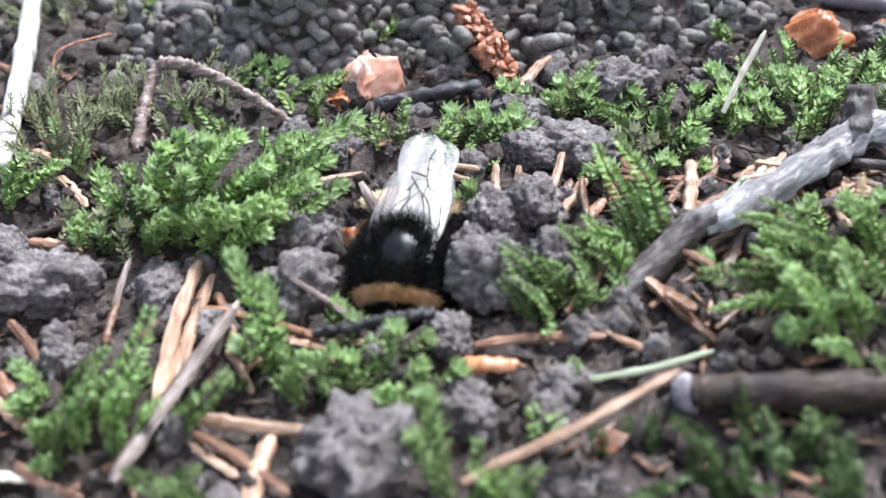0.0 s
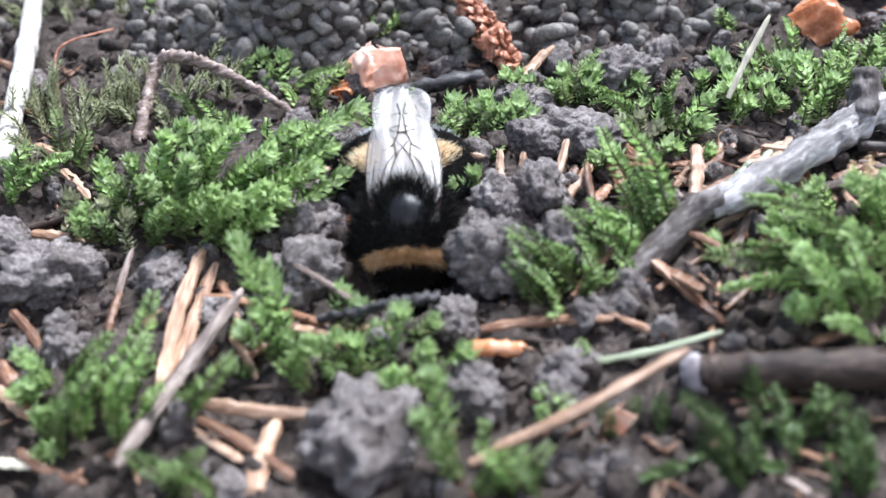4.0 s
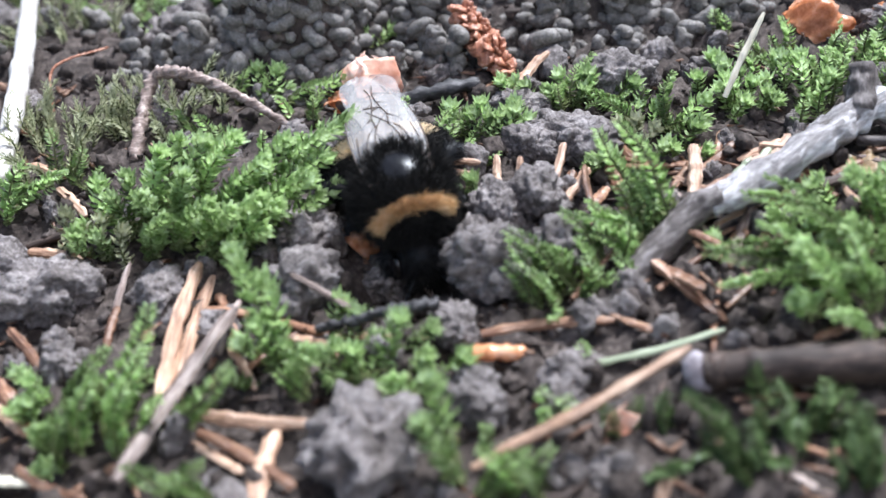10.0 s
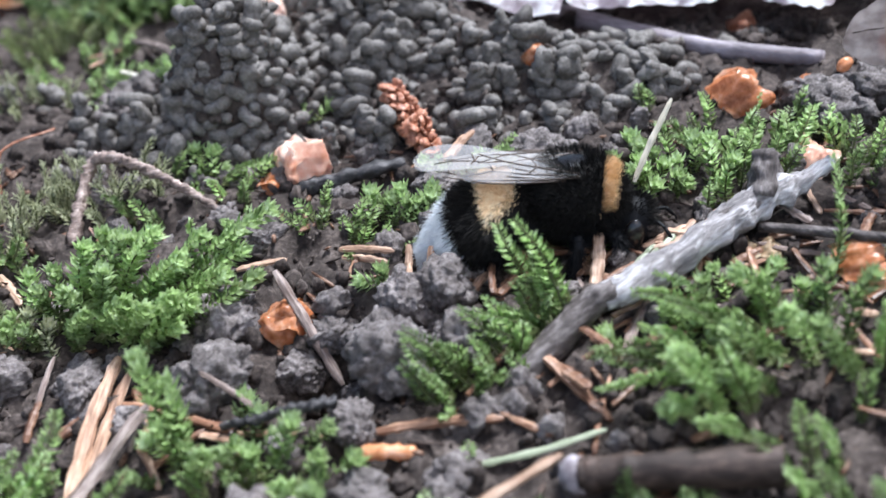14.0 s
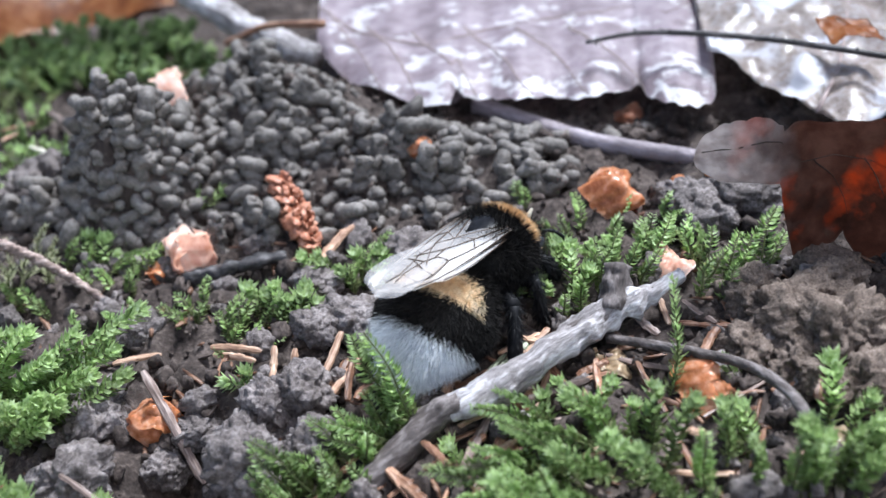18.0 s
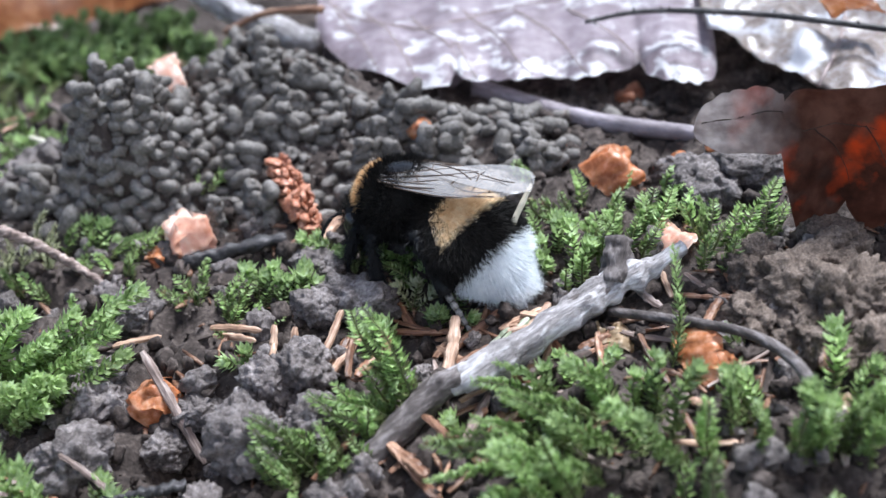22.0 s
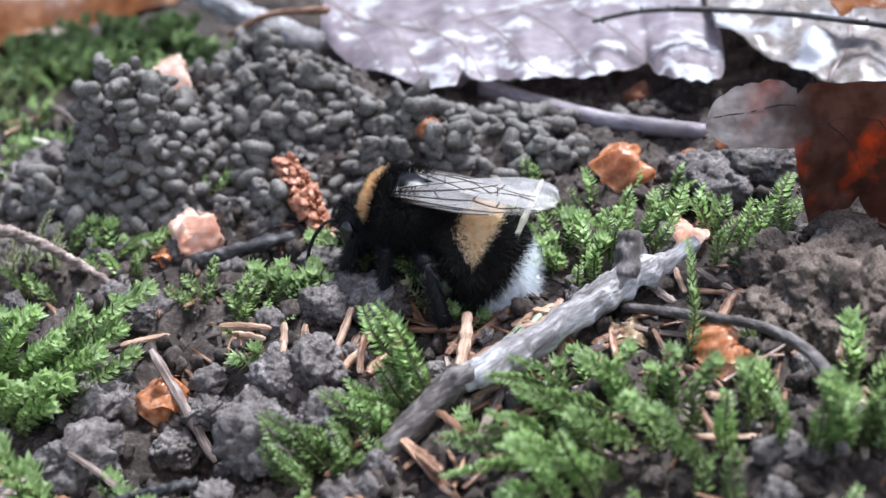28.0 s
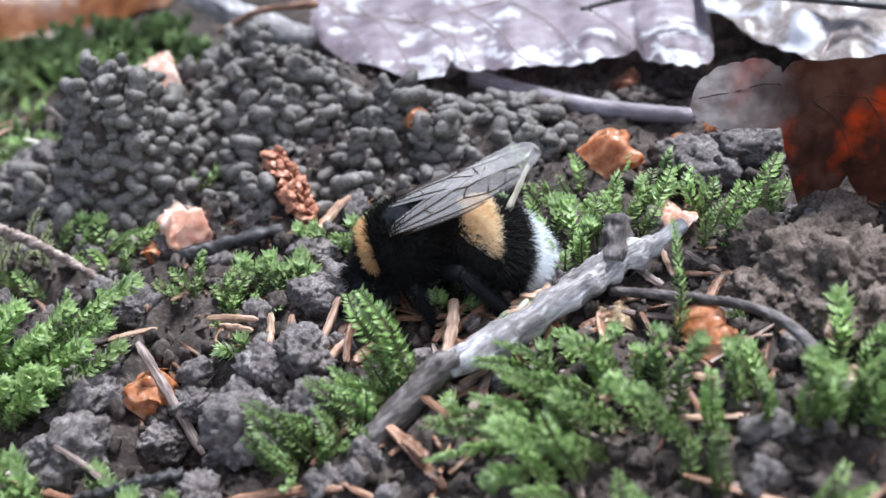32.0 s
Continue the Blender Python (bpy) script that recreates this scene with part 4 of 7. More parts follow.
needle((22.6, -19.1, 1.7), (25.9, -21.0, 1.6), 0.39, NEEDLE, "reddish-brown dry spruce needle lying on soil")
needle((21.6, -21.3, 1.4), (24.1, -23.5, 1.2), 0.45, NEEDLE_GREY, "grey-brown weathered needle lying on the litter")
needle((24.2, -19.7, 1.8), (26.6, -21.8, 1.5), 0.45, NEEDLE, "reddish-brown dry spruce needle lying on soil")
needle((-6.7, 7.2, 7.3), (-1.2, 1.4, 0.0), 0.55, NEEDLE_GREY, "grey-brown needle leaning on an amber scale", bend=0.05)
needle((3.9, 10.7, 7.2), (3.8, 7.7, 4.8), 0.40, NEEDLE_TAN, "upright tan needle stuck in soil")
needle((5.8, 10.3, 7.2), (5.3, 7.7, 4.8), 0.37, NEEDLE_TAN, "upright tan needle stuck in soil")
needle((-2.1, 12.0, 5.4), (1.9, 11.1, 5.3), 0.40, NEEDLE_TAN, "pale tan dry spruce needle lying on the litter")
needle((-11.3, 11.7, 4.7), (-7.0, 12.5, 5.1), 0.40, NEEDLE_TAN, "pale tan dry spruce needle lying on the litter")
needle((-1.1, 9.6, 4.8), (-0.7, 11.6, 5.6), 0.40, NEEDLE, "reddish-brown dry spruce needle lying on soil")
needle((9.4, 6.9, 4.8), (10.0, 11.1, 5.4), 0.55, NEEDLE, "reddish-brown dry spruce needle lying on soil")
needle((8.2, 7.9, 4.6), (9.2, 8.4, 5.1), 0.44, NEEDLE_TAN, "pale tan dry spruce needle lying on the litter")
needle((12.1, 7.9, 4.6), (12.2, 8.7, 4.8), 0.44, NEEDLE, "reddish-brown dry spruce needle lying on soil")
needle((5.1, 9.3, 5.1), (7.8, 6.1, 4.5), 0.39, NEEDLE, "reddish-brown dry spruce needle lying on soil")
needle((23.9, 10.7, 6.4), (27.0, 9.8, 6.6), 0.46, NEEDLE_TAN, "pale tan dry spruce needle lying on the litter")
needle((25.8, 9.5, 6.2), (27.2, 12.8, 7.2), 0.39, NEEDLE, "reddish-brown dry spruce needle lying on soil")
needle((21.0, 6.7, 5.4), (23.9, 10.1, 6.6), 0.50, STRAW_GREEN, "dull green flat grass straw beside a stick")
needle((23.5, 9.8, 6.0), (26.7, 11.9, 6.7), 0.39, NEEDLE, "reddish-brown dry spruce needle lying on soil")
needle((19.6, 6.9, 5.2), (19.2, 11.2, 5.9), 0.44, NEEDLE, "reddish-brown dry spruce needle lying on soil")
needle((28.0, 6.1, 5.8), (32.3, 7.7, 6.3), 0.39, NEEDLE, "reddish-brown dry spruce needle lying on soil")
needle((29.6, 7.4, 6.2), (32.1, 8.6, 6.7), 0.50, NEEDLE, "reddish-brown dry spruce needle lying on soil")
needle((15.1, -2.0, 4.1), (18.2, -4.6, 3.8), 0.66, NEEDLE, "thick reddish-brown broken needle")
needle((17.7, 1.6, 4.6), (19.9, -1.3, 4.2), 0.50, NEEDLE, "reddish-brown dry spruce needle lying on soil")
needle((22.6, -1.7, 4.3), (24.2, 2.1, 5.0), 0.55, NEEDLE, "reddish-brown dry spruce needle lying on soil")
needle((21.1, 0.7, 4.6), (22.4, 1.6, 4.9), 0.44, NEEDLE, "reddish-brown dry spruce needle lying on soil")
needle((23.4, -0.0, 4.6), (24.9, 0.9, 4.9), 0.44, NEEDLE_TAN, "pale tan dry spruce needle lying on the litter")
needle((44.3, 6.6, 6.7), (45.0, 7.3, 7.2), 0.50, NEEDLE_TAN, "pale tan dry spruce needle lying on the litter")
needle((44.9, 6.2, 6.6), (47.4, 7.6, 7.2), 0.44, NEEDLE, "reddish-brown dry spruce needle lying on soil")
needle((41.2, 2.3, 5.9), (43.4, 3.1, 6.3), 0.39, NEEDLE, "reddish-brown dry spruce needle lying on soil")
needle((37.9, 1.3, 5.6), (39.4, 0.7, 5.6), 0.55, NEEDLE_TAN, "pale tan dry spruce needle lying on the litter")
needle((-5.7, 36.7, 8.1), (-2.7, 33.9, 7.7), 0.40, NEEDLE_TAN, "pale tan dry spruce needle lying on the litter")
needle((5.2, 24.1, 7.0), (8.6, 27.9, 9.0), 0.46, NEEDLE_TAN, "pinkish-tan straw leaning on worm casts")
needle((-33.1, 51.3, 6.7), (-27.2, 45.4, 7.6), 0.40, NEEDLE_GREY, "grey-brown weathered needle lying on the litter")
needle((-34.4, 59.1, 7.6), (-20.3, 34.8, 14.7), 0.50, NEEDLE_GREY, "grey-brown weathered needle lying on the litter")
needle((-39.5, 56.7, 6.5), (-35.9, 57.6, 6.7), 0.33, NEEDLE_GREY, "grey-brown weathered needle lying on the litter")
needle((-20.2, 66.9, 8.5), (-16.0, 67.6, 8.5), 0.39, NEEDLE_TAN, "pale tan dry spruce needle lying on the litter")
needle((-11.6, -0.3, 3.2), (-7.2, -2.9, 2.2), 0.50, NEEDLE_GREY, "grey-brown weathered needle lying on the litter")
needle((51.0, 19.7, 9.4), (52.1, 18.8, 8.7), 0.50, NEEDLE_TAN, "pale tan dry spruce needle lying on the litter")
needle((51.6, -17.3, 3.4), (52.1, -10.1, 4.2), 0.31, NEEDLE_TAN, "pale tan dry spruce needle lying on the litter")
needle((45.2, -19.5, 2.6), (42.8, -17.5, 3.4), 0.35, NEEDLE, "reddish-brown dry spruce needle lying on soil")
needle((40.9, -10.7, 4.1), (43.3, -3.5, 5.1), 0.47, NEEDLE, "reddish-brown dry spruce needle lying on soil")
needle((43.2, -11.6, 4.2), (36.3, -8.2, 4.2), 0.43, NEEDLE, "reddish-brown dry spruce needle lying on soil")
needle((9.3, -4.4, 3.2), (14.1, 1.9, 4.7), 0.35, NEEDLE, "reddish-brown dry spruce needle lying on soil")
needle((48.2, -5.8, 5.0), (48.8, -0.9, 5.9), 0.43, NEEDLE_GREY, "grey-brown weathered needle lying on the litter")
needle((18.4, -10.7, 2.7), (19.9, -3.1, 3.9), 0.28, NEEDLE, "reddish-brown dry spruce needle lying on soil")
needle((25.0, -10.1, 3.3), (28.1, -9.5, 3.9), 0.42, NEEDLE, "reddish-brown dry spruce needle lying on soil")
needle((29.7, -7.2, 3.7), (26.4, -4.5, 4.4), 0.43, NEEDLE_GREY, "grey-brown weathered needle lying on the litter")
needle((15.3, -4.4, 3.8), (20.1, -0.2, 4.8), 0.35, NEEDLE, "reddish-brown dry spruce needle lying on soil")
needle((19.8, -6.1, 3.3), (23.8, -2.7, 4.4), 0.35, NEEDLE, "reddish-brown dry spruce needle lying on soil")
needle((36.9, -14.5, 3.4), (40.5, -8.1, 4.1), 0.36, NEEDLE_GREY, "grey-brown weathered needle lying on the litter")
needle((41.0, -3.4, 5.3), (35.9, -2.5, 4.8), 0.38, NEEDLE_TAN, "pale tan dry spruce needle lying on the litter")
needle((29.3, -9.8, 3.7), (28.2, -2.1, 4.9), 0.49, NEEDLE_GREY, "grey-brown weathered needle lying on the litter")
needle((41.3, -18.4, 2.6), (41.5, -15.2, 3.4), 0.43, NEEDLE, "reddish-brown dry spruce needle lying on soil")
needle((46.4, -13.5, 4.0), (49.7, -10.1, 4.4), 0.36, NEEDLE, "reddish-brown dry spruce needle lying on soil")
needle((32.8, -5.1, 4.1), (26.9, -1.4, 4.8), 0.29, NEEDLE_GREY, "grey-brown weathered needle lying on the litter")
needle((15.6, -8.9, 3.0), (11.6, -6.0, 3.2), 0.42, NEEDLE, "reddish-brown dry spruce needle lying on soil")
needle((47.4, -18.7, 2.9), (49.8, -16.7, 3.5), 0.33, NEEDLE_GREY, "grey-brown weathered needle lying on the litter")
needle((36.4, 11.5, 7.3), (34.3, 14.5, 7.6), 0.45, NEEDLE_GREY, "grey-brown weathered needle lying on the litter")
needle((40.7, 8.9, 6.9), (46.2, 10.8, 7.1), 0.33, NEEDLE, "reddish-brown dry spruce needle lying on soil")
needle((29.5, 5.0, 5.7), (26.8, 10.1, 6.6), 0.47, NEEDLE, "reddish-brown dry spruce needle lying on soil")
needle((18.9, 11.0, 5.6), (13.3, 14.2, 5.0), 0.29, NEEDLE, "reddish-brown dry spruce needle lying on soil")
needle((44.7, 4.7, 6.6), (50.9, 6.9, 7.3), 0.40, NEEDLE, "reddish-brown dry spruce needle lying on soil")
needle((48.8, -1.6, 5.7), (45.4, -1.5, 5.5), 0.45, NEEDLE_TAN, "pale tan dry spruce needle lying on the litter")
needle((29.7, 2.0, 5.2), (32.0, 6.4, 5.8), 0.33, NEEDLE_GREY, "grey-brown weathered needle lying on the litter")
needle((51.2, 11.0, 7.6), (53.2, 18.6, 8.8), 0.43, NEEDLE_GREY, "grey-brown weathered needle lying on the litter")
needle((20.2, 2.6, 4.9), (26.7, 6.3, 5.8), 0.39, NEEDLE_TAN, "pale tan dry spruce needle lying on the litter")
needle((31.7, 8.7, 6.2), (34.3, 11.6, 7.1), 0.49, NEEDLE, "reddish-brown dry spruce needle lying on soil")
needle((48.1, 5.2, 6.8), (44.5, 11.1, 7.5), 0.41, NEEDLE_GREY, "grey-brown weathered needle lying on the litter")
needle((24.7, -0.9, 4.5), (24.9, 2.2, 4.9), 0.33, NEEDLE, "reddish-brown dry spruce needle lying on soil")
needle((33.3, 11.4, 7.0), (30.3, 15.6, 7.2), 0.46, NEEDLE_GREY, "grey-brown weathered needle lying on the litter")
needle((46.9, 5.6, 6.8), (43.4, 9.7, 7.1), 0.47, NEEDLE_TAN, "pale tan dry spruce needle lying on the litter")
needle((15.8, 12.3, 4.9), (12.5, 19.0, 6.2), 0.47, NEEDLE, "reddish-brown dry spruce needle lying on soil")
needle((23.7, -1.4, 4.6), (27.3, 1.0, 5.3), 0.32, NEEDLE, "reddish-brown dry spruce needle lying on soil")
needle((15.8, -1.5, 3.8), (13.0, 0.5, 4.1), 0.29, NEEDLE, "reddish-brown dry spruce needle lying on soil")
needle((32.1, 8.9, 6.3), (36.8, 9.4, 6.7), 0.33, NEEDLE, "reddish-brown dry spruce needle lying on soil")
needle((37.4, 13.2, 7.1), (36.7, 18.1, 7.8), 0.38, NEEDLE_TAN, "pale tan dry spruce needle lying on the litter")
needle((31.5, 5.0, 6.0), (31.2, 9.3, 6.6), 0.45, NEEDLE, "reddish-brown dry spruce needle lying on soil")
needle((25.8, 7.8, 5.8), (20.7, 11.4, 5.9), 0.43, NEEDLE, "reddish-brown dry spruce needle lying on soil")
needle((35.4, -2.8, 5.0), (37.9, 2.0, 5.9), 0.44, NEEDLE_GREY, "grey-brown weathered needle lying on the litter")
needle((39.8, 8.9, 7.1), (41.3, 12.3, 7.4), 0.49, NEEDLE, "reddish-brown dry spruce needle lying on soil")
needle((19.7, 1.3, 4.7), (17.7, 7.6, 5.3), 0.39, NEEDLE_GREY, "grey-brown weathered needle lying on the litter")
needle((45.3, 8.4, 7.0), (48.3, 10.3, 7.5), 0.36, NEEDLE_GREY, "grey-brown weathered needle lying on the litter")
needle((24.6, 2.3, 5.1), (31.9, 3.3, 5.5), 0.36, NEEDLE_GREY, "grey-brown weathered needle lying on the litter")
needle((27.3, 2.7, 5.2), (23.0, 6.4, 5.9), 0.31, NEEDLE, "reddish-brown dry spruce needle lying on soil")
needle((37.6, 7.9, 6.3), (32.0, 9.6, 6.7), 0.37, NEEDLE_GREY, "grey-brown weathered needle lying on the litter")
needle((43.7, 10.5, 7.0), (41.8, 17.0, 8.0), 0.40, NEEDLE, "reddish-brown dry spruce needle lying on soil")
needle((20.8, -1.6, 4.2), (23.7, 5.1, 5.7), 0.48, NEEDLE_GREY, "grey-brown weathered needle lying on the litter")
needle((52.0, 2.3, 6.4), (50.5, 7.8, 7.5), 0.44, NEEDLE_TAN, "pale tan dry spruce needle lying on the litter")
needle((49.8, 7.7, 7.1), (52.4, 9.5, 7.2), 0.33, NEEDLE_TAN, "pale tan dry spruce needle lying on the litter")
needle((20.9, 6.9, 5.3), (17.8, 9.4, 5.4), 0.49, NEEDLE_TAN, "pale tan dry spruce needle lying on the litter")
needle((18.5, 0.4, 4.5), (24.0, 3.3, 5.0), 0.29, NEEDLE, "reddish-brown dry spruce needle lying on soil")
needle((38.7, 4.6, 6.0), (44.2, 4.9, 6.4), 0.43, NEEDLE, "reddish-brown dry spruce needle lying on soil")
needle((19.4, 11.3, 5.6), (13.5, 12.7, 4.8), 0.50, NEEDLE, "reddish-brown dry spruce needle lying on soil")
needle((22.2, -3.8, 3.9), (19.9, -0.6, 4.3), 0.37, NEEDLE, "reddish-brown dry spruce needle lying on soil")
needle((47.8, 8.4, 6.8), (48.2, 13.4, 8.1), 0.42, NEEDLE, "reddish-brown dry spruce needle lying on soil")
needle((26.2, 3.8, 5.2), (28.3, 10.3, 6.8), 0.34, NEEDLE_TAN, "pale tan dry spruce needle lying on the litter")
needle((48.0, 3.5, 6.6), (49.4, 8.1, 7.4), 0.45, NEEDLE, "reddish-brown dry spruce needle lying on soil")
needle((19.7, 3.7, 4.8), (22.9, 6.2, 5.5), 0.42, NEEDLE, "reddish-brown dry spruce needle lying on soil")
needle((19.6, 6.6, 5.5), (23.9, 9.4, 6.0), 0.37, NEEDLE, "reddish-brown dry spruce needle lying on soil")
needle((42.1, -4.0, 4.7), (43.7, 0.7, 6.2), 0.33, NEEDLE, "reddish-brown dry spruce needle lying on soil")
needle((29.6, -1.4, 5.0), (33.9, 0.3, 5.4), 0.34, NEEDLE_TAN, "pale tan dry spruce needle lying on the litter")
needle((53.3, 12.9, 7.9), (46.4, 13.7, 7.9), 0.46, NEEDLE, "reddish-brown dry spruce needle lying on soil")
needle((39.2, 1.6, 6.0), (37.3, 4.5, 6.1), 0.30, NEEDLE, "reddish-brown dry spruce needle lying on soil")
needle((41.2, -4.6, 4.7), (41.6, 0.9, 5.8), 0.32, NEEDLE, "reddish-brown dry spruce needle lying on soil")
needle((53.0, 4.1, 6.8), (46.2, 5.9, 6.4), 0.45, NEEDLE, "reddish-brown dry spruce needle lying on soil")
needle((39.3, 2.5, 5.8), (45.7, 6.7, 6.8), 0.35, NEEDLE_GREY, "grey-brown weathered needle lying on the litter")
needle((41.2, 12.6, 7.6), (38.6, 15.5, 8.0), 0.36, NEEDLE_GREY, "grey-brown weathered needle lying on the litter")
needle((21.4, 10.2, 5.9), (22.3, 15.3, 6.5), 0.39, NEEDLE, "reddish-brown dry spruce needle lying on soil")
needle((44.1, 12.4, 7.3), (37.7, 13.4, 7.2), 0.46, NEEDLE, "reddish-brown dry spruce needle lying on soil")
needle((17.7, 8.1, 5.2), (21.1, 13.5, 6.3), 0.47, NEEDLE, "reddish-brown dry spruce needle lying on soil")
needle((48.9, 3.5, 6.3), (43.9, 9.1, 7.0), 0.32, NEEDLE, "reddish-brown dry spruce needle lying on soil")
needle((45.5, 12.4, 7.6), (48.1, 16.3, 8.5), 0.33, NEEDLE, "reddish-brown dry spruce needle lying on soil")
needle((16.0, -2.1, 3.7), (14.3, 3.9, 4.6), 0.33, NEEDLE, "reddish-brown dry spruce needle lying on soil")
needle((36.5, 3.0, 5.9), (34.3, 9.5, 6.7), 0.38, NEEDLE, "reddish-brown dry spruce needle lying on soil")
needle((38.9, -4.2, 5.0), (36.8, 2.5, 5.5), 0.30, NEEDLE, "reddish-brown dry spruce needle lying on soil")
needle((32.6, -0.8, 5.1), (30.1, 5.9, 6.1), 0.36, NEEDLE_TAN, "pale tan dry spruce needle lying on the litter")
needle((38.1, 3.5, 6.0), (35.0, 5.2, 6.3), 0.31, NEEDLE, "reddish-brown dry spruce needle lying on soil")
needle((22.6, 16.4, 9.0), (26.0, 20.0, 14.8), 0.33, STRAW, "pale upright dry straw stuck in moss", bend=0.1, name="straw", category="straw", group="")
needle((2.6, -21.0, 2.0), (16.3, -14.1, 5.7), 0.72, NEEDLE_TAN, "long pale tan needle raised over the litter", bend=-0.25)
needle((9.7, -11.4, 2.4), (19.3, -8.9, 3.4), 0.42, STRAW_GREEN, "long dull green grass straw on soil", bend=-0.3, name="straw", category="straw", group="")
needle((-33.4, 57.3, 8.8), (-26.1, 47.1, 8.6), 0.3, BARK_BROWN, "thin dark twig beside worm casts")
needle((-31.6, 47.4, 8.8), (-26.0, 43.3, 8.6), 0.28, STRAW, "pale straw piece beside worm casts")
needle((-36.7, 51.8, 8.8), (-33.5, 54.2, 8.6), 0.25, NEEDLE, "brown dry needle beside worm casts")
needle((-35.6, 49.1, 8.8), (-34.6, 51.4, 8.6), 0.25, NEEDLE, "brown dry needle beside worm casts")
needle((11.1, 4.4, 6.2), (10.9, 10.0, 6.4), 0.42, NEEDLE, "reddish-brown dry spruce needle lying on soil")
needle((17.8, -1.2, 6.6), (20.0, -4.1, 6.8), 0.4, NEEDLE, "reddish-brown dry spruce needle lying on soil")
needle((15.4, -2.6, 4.5), (18.3, -5.9, 4.7), 0.6, NEEDLE, "reddish-brown dry spruce needle lying on soil")
needle((23.6, 9.6, 6.6), (27.8, 10.1, 6.8), 0.35, NEEDLE_TAN, "pale tan dry spruce needle lying on the litter")
needle((21.6, 3.9, 6.4), (24.3, 10.0, 6.6), 0.32, STRAW_GREEN, "dull green grass blade beside a stick")
needle((25.6, 3.7, 6.4), (30.6, 6.3, 6.6), 0.55, BARK_BROWN, "thin dark brown twig under a stick")
needle((4.8, 4.9, 6.0), (3.7, 11.0, 6.2), 0.4, NEEDLE_TAN, "pale tan dry spruce needle lying on the litter")
needle((6.0, 4.8, 6.0), (5.7, 10.9, 6.2), 0.38, NEEDLE_TAN, "pale tan dry spruce needle lying on the litter")
needle((-2.2, 12.0, 6.2), (2.6, 11.0, 6.4), 0.42, NEEDLE_TAN, "pale tan dry spruce needle lying on the litter")

# ---- sticks and twigs ----
stick("grey_stick", [(4.5, -9.2, 0.0), (10.6, -5.7, 2.2), (18.0, 1.6, 6.2), (22.0, 3.4, 7.2), (29.0, 9.6, 8.2), (33.2, 13.0, 9.0), (36.2, 14.4, 9.6), (38.6, 15.9, 10.3)], [0.8, 1.0, 1.2, 1.15, 1.25, 1.2, 0.8, 0.55], BARK_GREY, "weathered grey stick with flaking pale bark", knots=((0.45, 0.25), (0.62, 0.18), (0.76, 0.3)), n=84, rough=0.36, rscale=0.6, extra=peeled(0.34, 1.0), bare=0.38)
stick("side_stub", [(32.6, 12.4, 9.0), (33.0, 14.2, 10.6), (33.2, 15.4, 11.7)], [1.2, 1.25, 1.05], BARK_GREY, "short weathered stub of a stick", n=16, rough=0.4, rscale=0.8)
stick("brown_twig", [(17.4, -13.2, 3.1), (19.6, -13.4, 3.4), (24.1, -13.7, 3.9), (30.5, -14.4, 4.6)], [1.15, 1.15, 1.4, 1.35], BARK_BROWN, "thick brown twig with a cut end, close in front", knots=((0.42, 0.2),), rough=0.12, extra=cut_end)
stick("black_twig", [(-8.8, -6.6, 2.6), (-3.9, -7.0, 4.1), (-0.1, -5.6, 4.0)], [0.28, 0.42, 0.44], BLACK_WOOD, "short black rotten twig at the edge of a hole", n=60, seg=14, rough=0.8, rscale=1.6)
stick("charred_stick", [(-7.5, 22.9, 6.3), (-3.6, 23.8, 6.7), (2.2, 25.2, 7.3)], [0.7, 0.8, 0.55], BLACK_WOOD, "black grooved stick beside a pale bud scale", n=40, seg=16, rough=0.6, rscale=0.8)
stick("pale_branch", [(-38.9, 13.1, 4.6), (-40.8, 24.8, 6.7), (-42.2, 33.1, 9.0), (-43.4, 40.7, 12.1)], [0.95, 0.95, 0.95, 0.85], BARK_PALE, "pale peeled branch with one dark joint", knots=((0.55, 0.25),), n=36, rough=0.12)
stick("slate_stick", [(16.2, 55.0, 9.7), (22.5, 49.2, 9.8), (31.5, 42.8, 9.6), (41.8, 38.0, 9.7)], [1.05, 1.0, 0.95, 0.9], BARK_SLATE, "smooth grey-violet stick behind worm casts", n=40, rough=0.1, knots=((0.15, 0.25),))
stick("bark_stick", [(-19.5, 75.7, 16.2), (-10.3, 66.6, 14.8), (-0.2, 59.7, 12.9)], [1.8, 1.7, 1.6], BARK_FLAKE, "grey stick with a pale worn patch behind the mound", n=30)
stick("leaf_stalk", [(-11.8, 63.4, 13.8), (-6.0, 61.2, 16.6), (1.9, 56.3, 18.5)], [0.35, 0.4, 0.5], NEEDLE, "thin brown leaf stalk over a stick", n=20, seg=8, rough=0.1, category="leaf stalk")
stick("thin_twig", [(32.2, 10.9, 7.4), (37.7, 8.3, 8.1), (43.0, 4.6, 9.0), (46.1, -0.4, 8.8), (46.5, -6.4, 5.8)], [0.42, 0.42, 0.46, 0.5, 0.5], BARK_GREY, "thin curved dark twig over the litter", n=40, seg=10, rough=0.15)
stick("spiny_stem", [(31.0, 51.0, 17.2), (37.7, 51.3, 17.9), (49.0, 48.2, 18.0), (62.0, 43.5, 17.2)], [0.22, 0.3, 0.33, 0.36], BLACK_WOOD, "thin dark stem with tiny buds lying on leaves", n=40, seg=8, rough=0.1, extra=buds)
stick("root_arch", [(-28.0, 17.3, 4.4), (-27.3, 24.3, 8.9), (-23.5, 23.0, 10.0), (-18.3, 21.2, 8.2), (-13.5, 19.5, 5.7)], [0.55, 0.6, 0.5, 0.4, 0.3], NEEDLE_GREY, "crumbly brown root arching over moss", n=110, seg=12, rough=0.7, rscale=2.4)
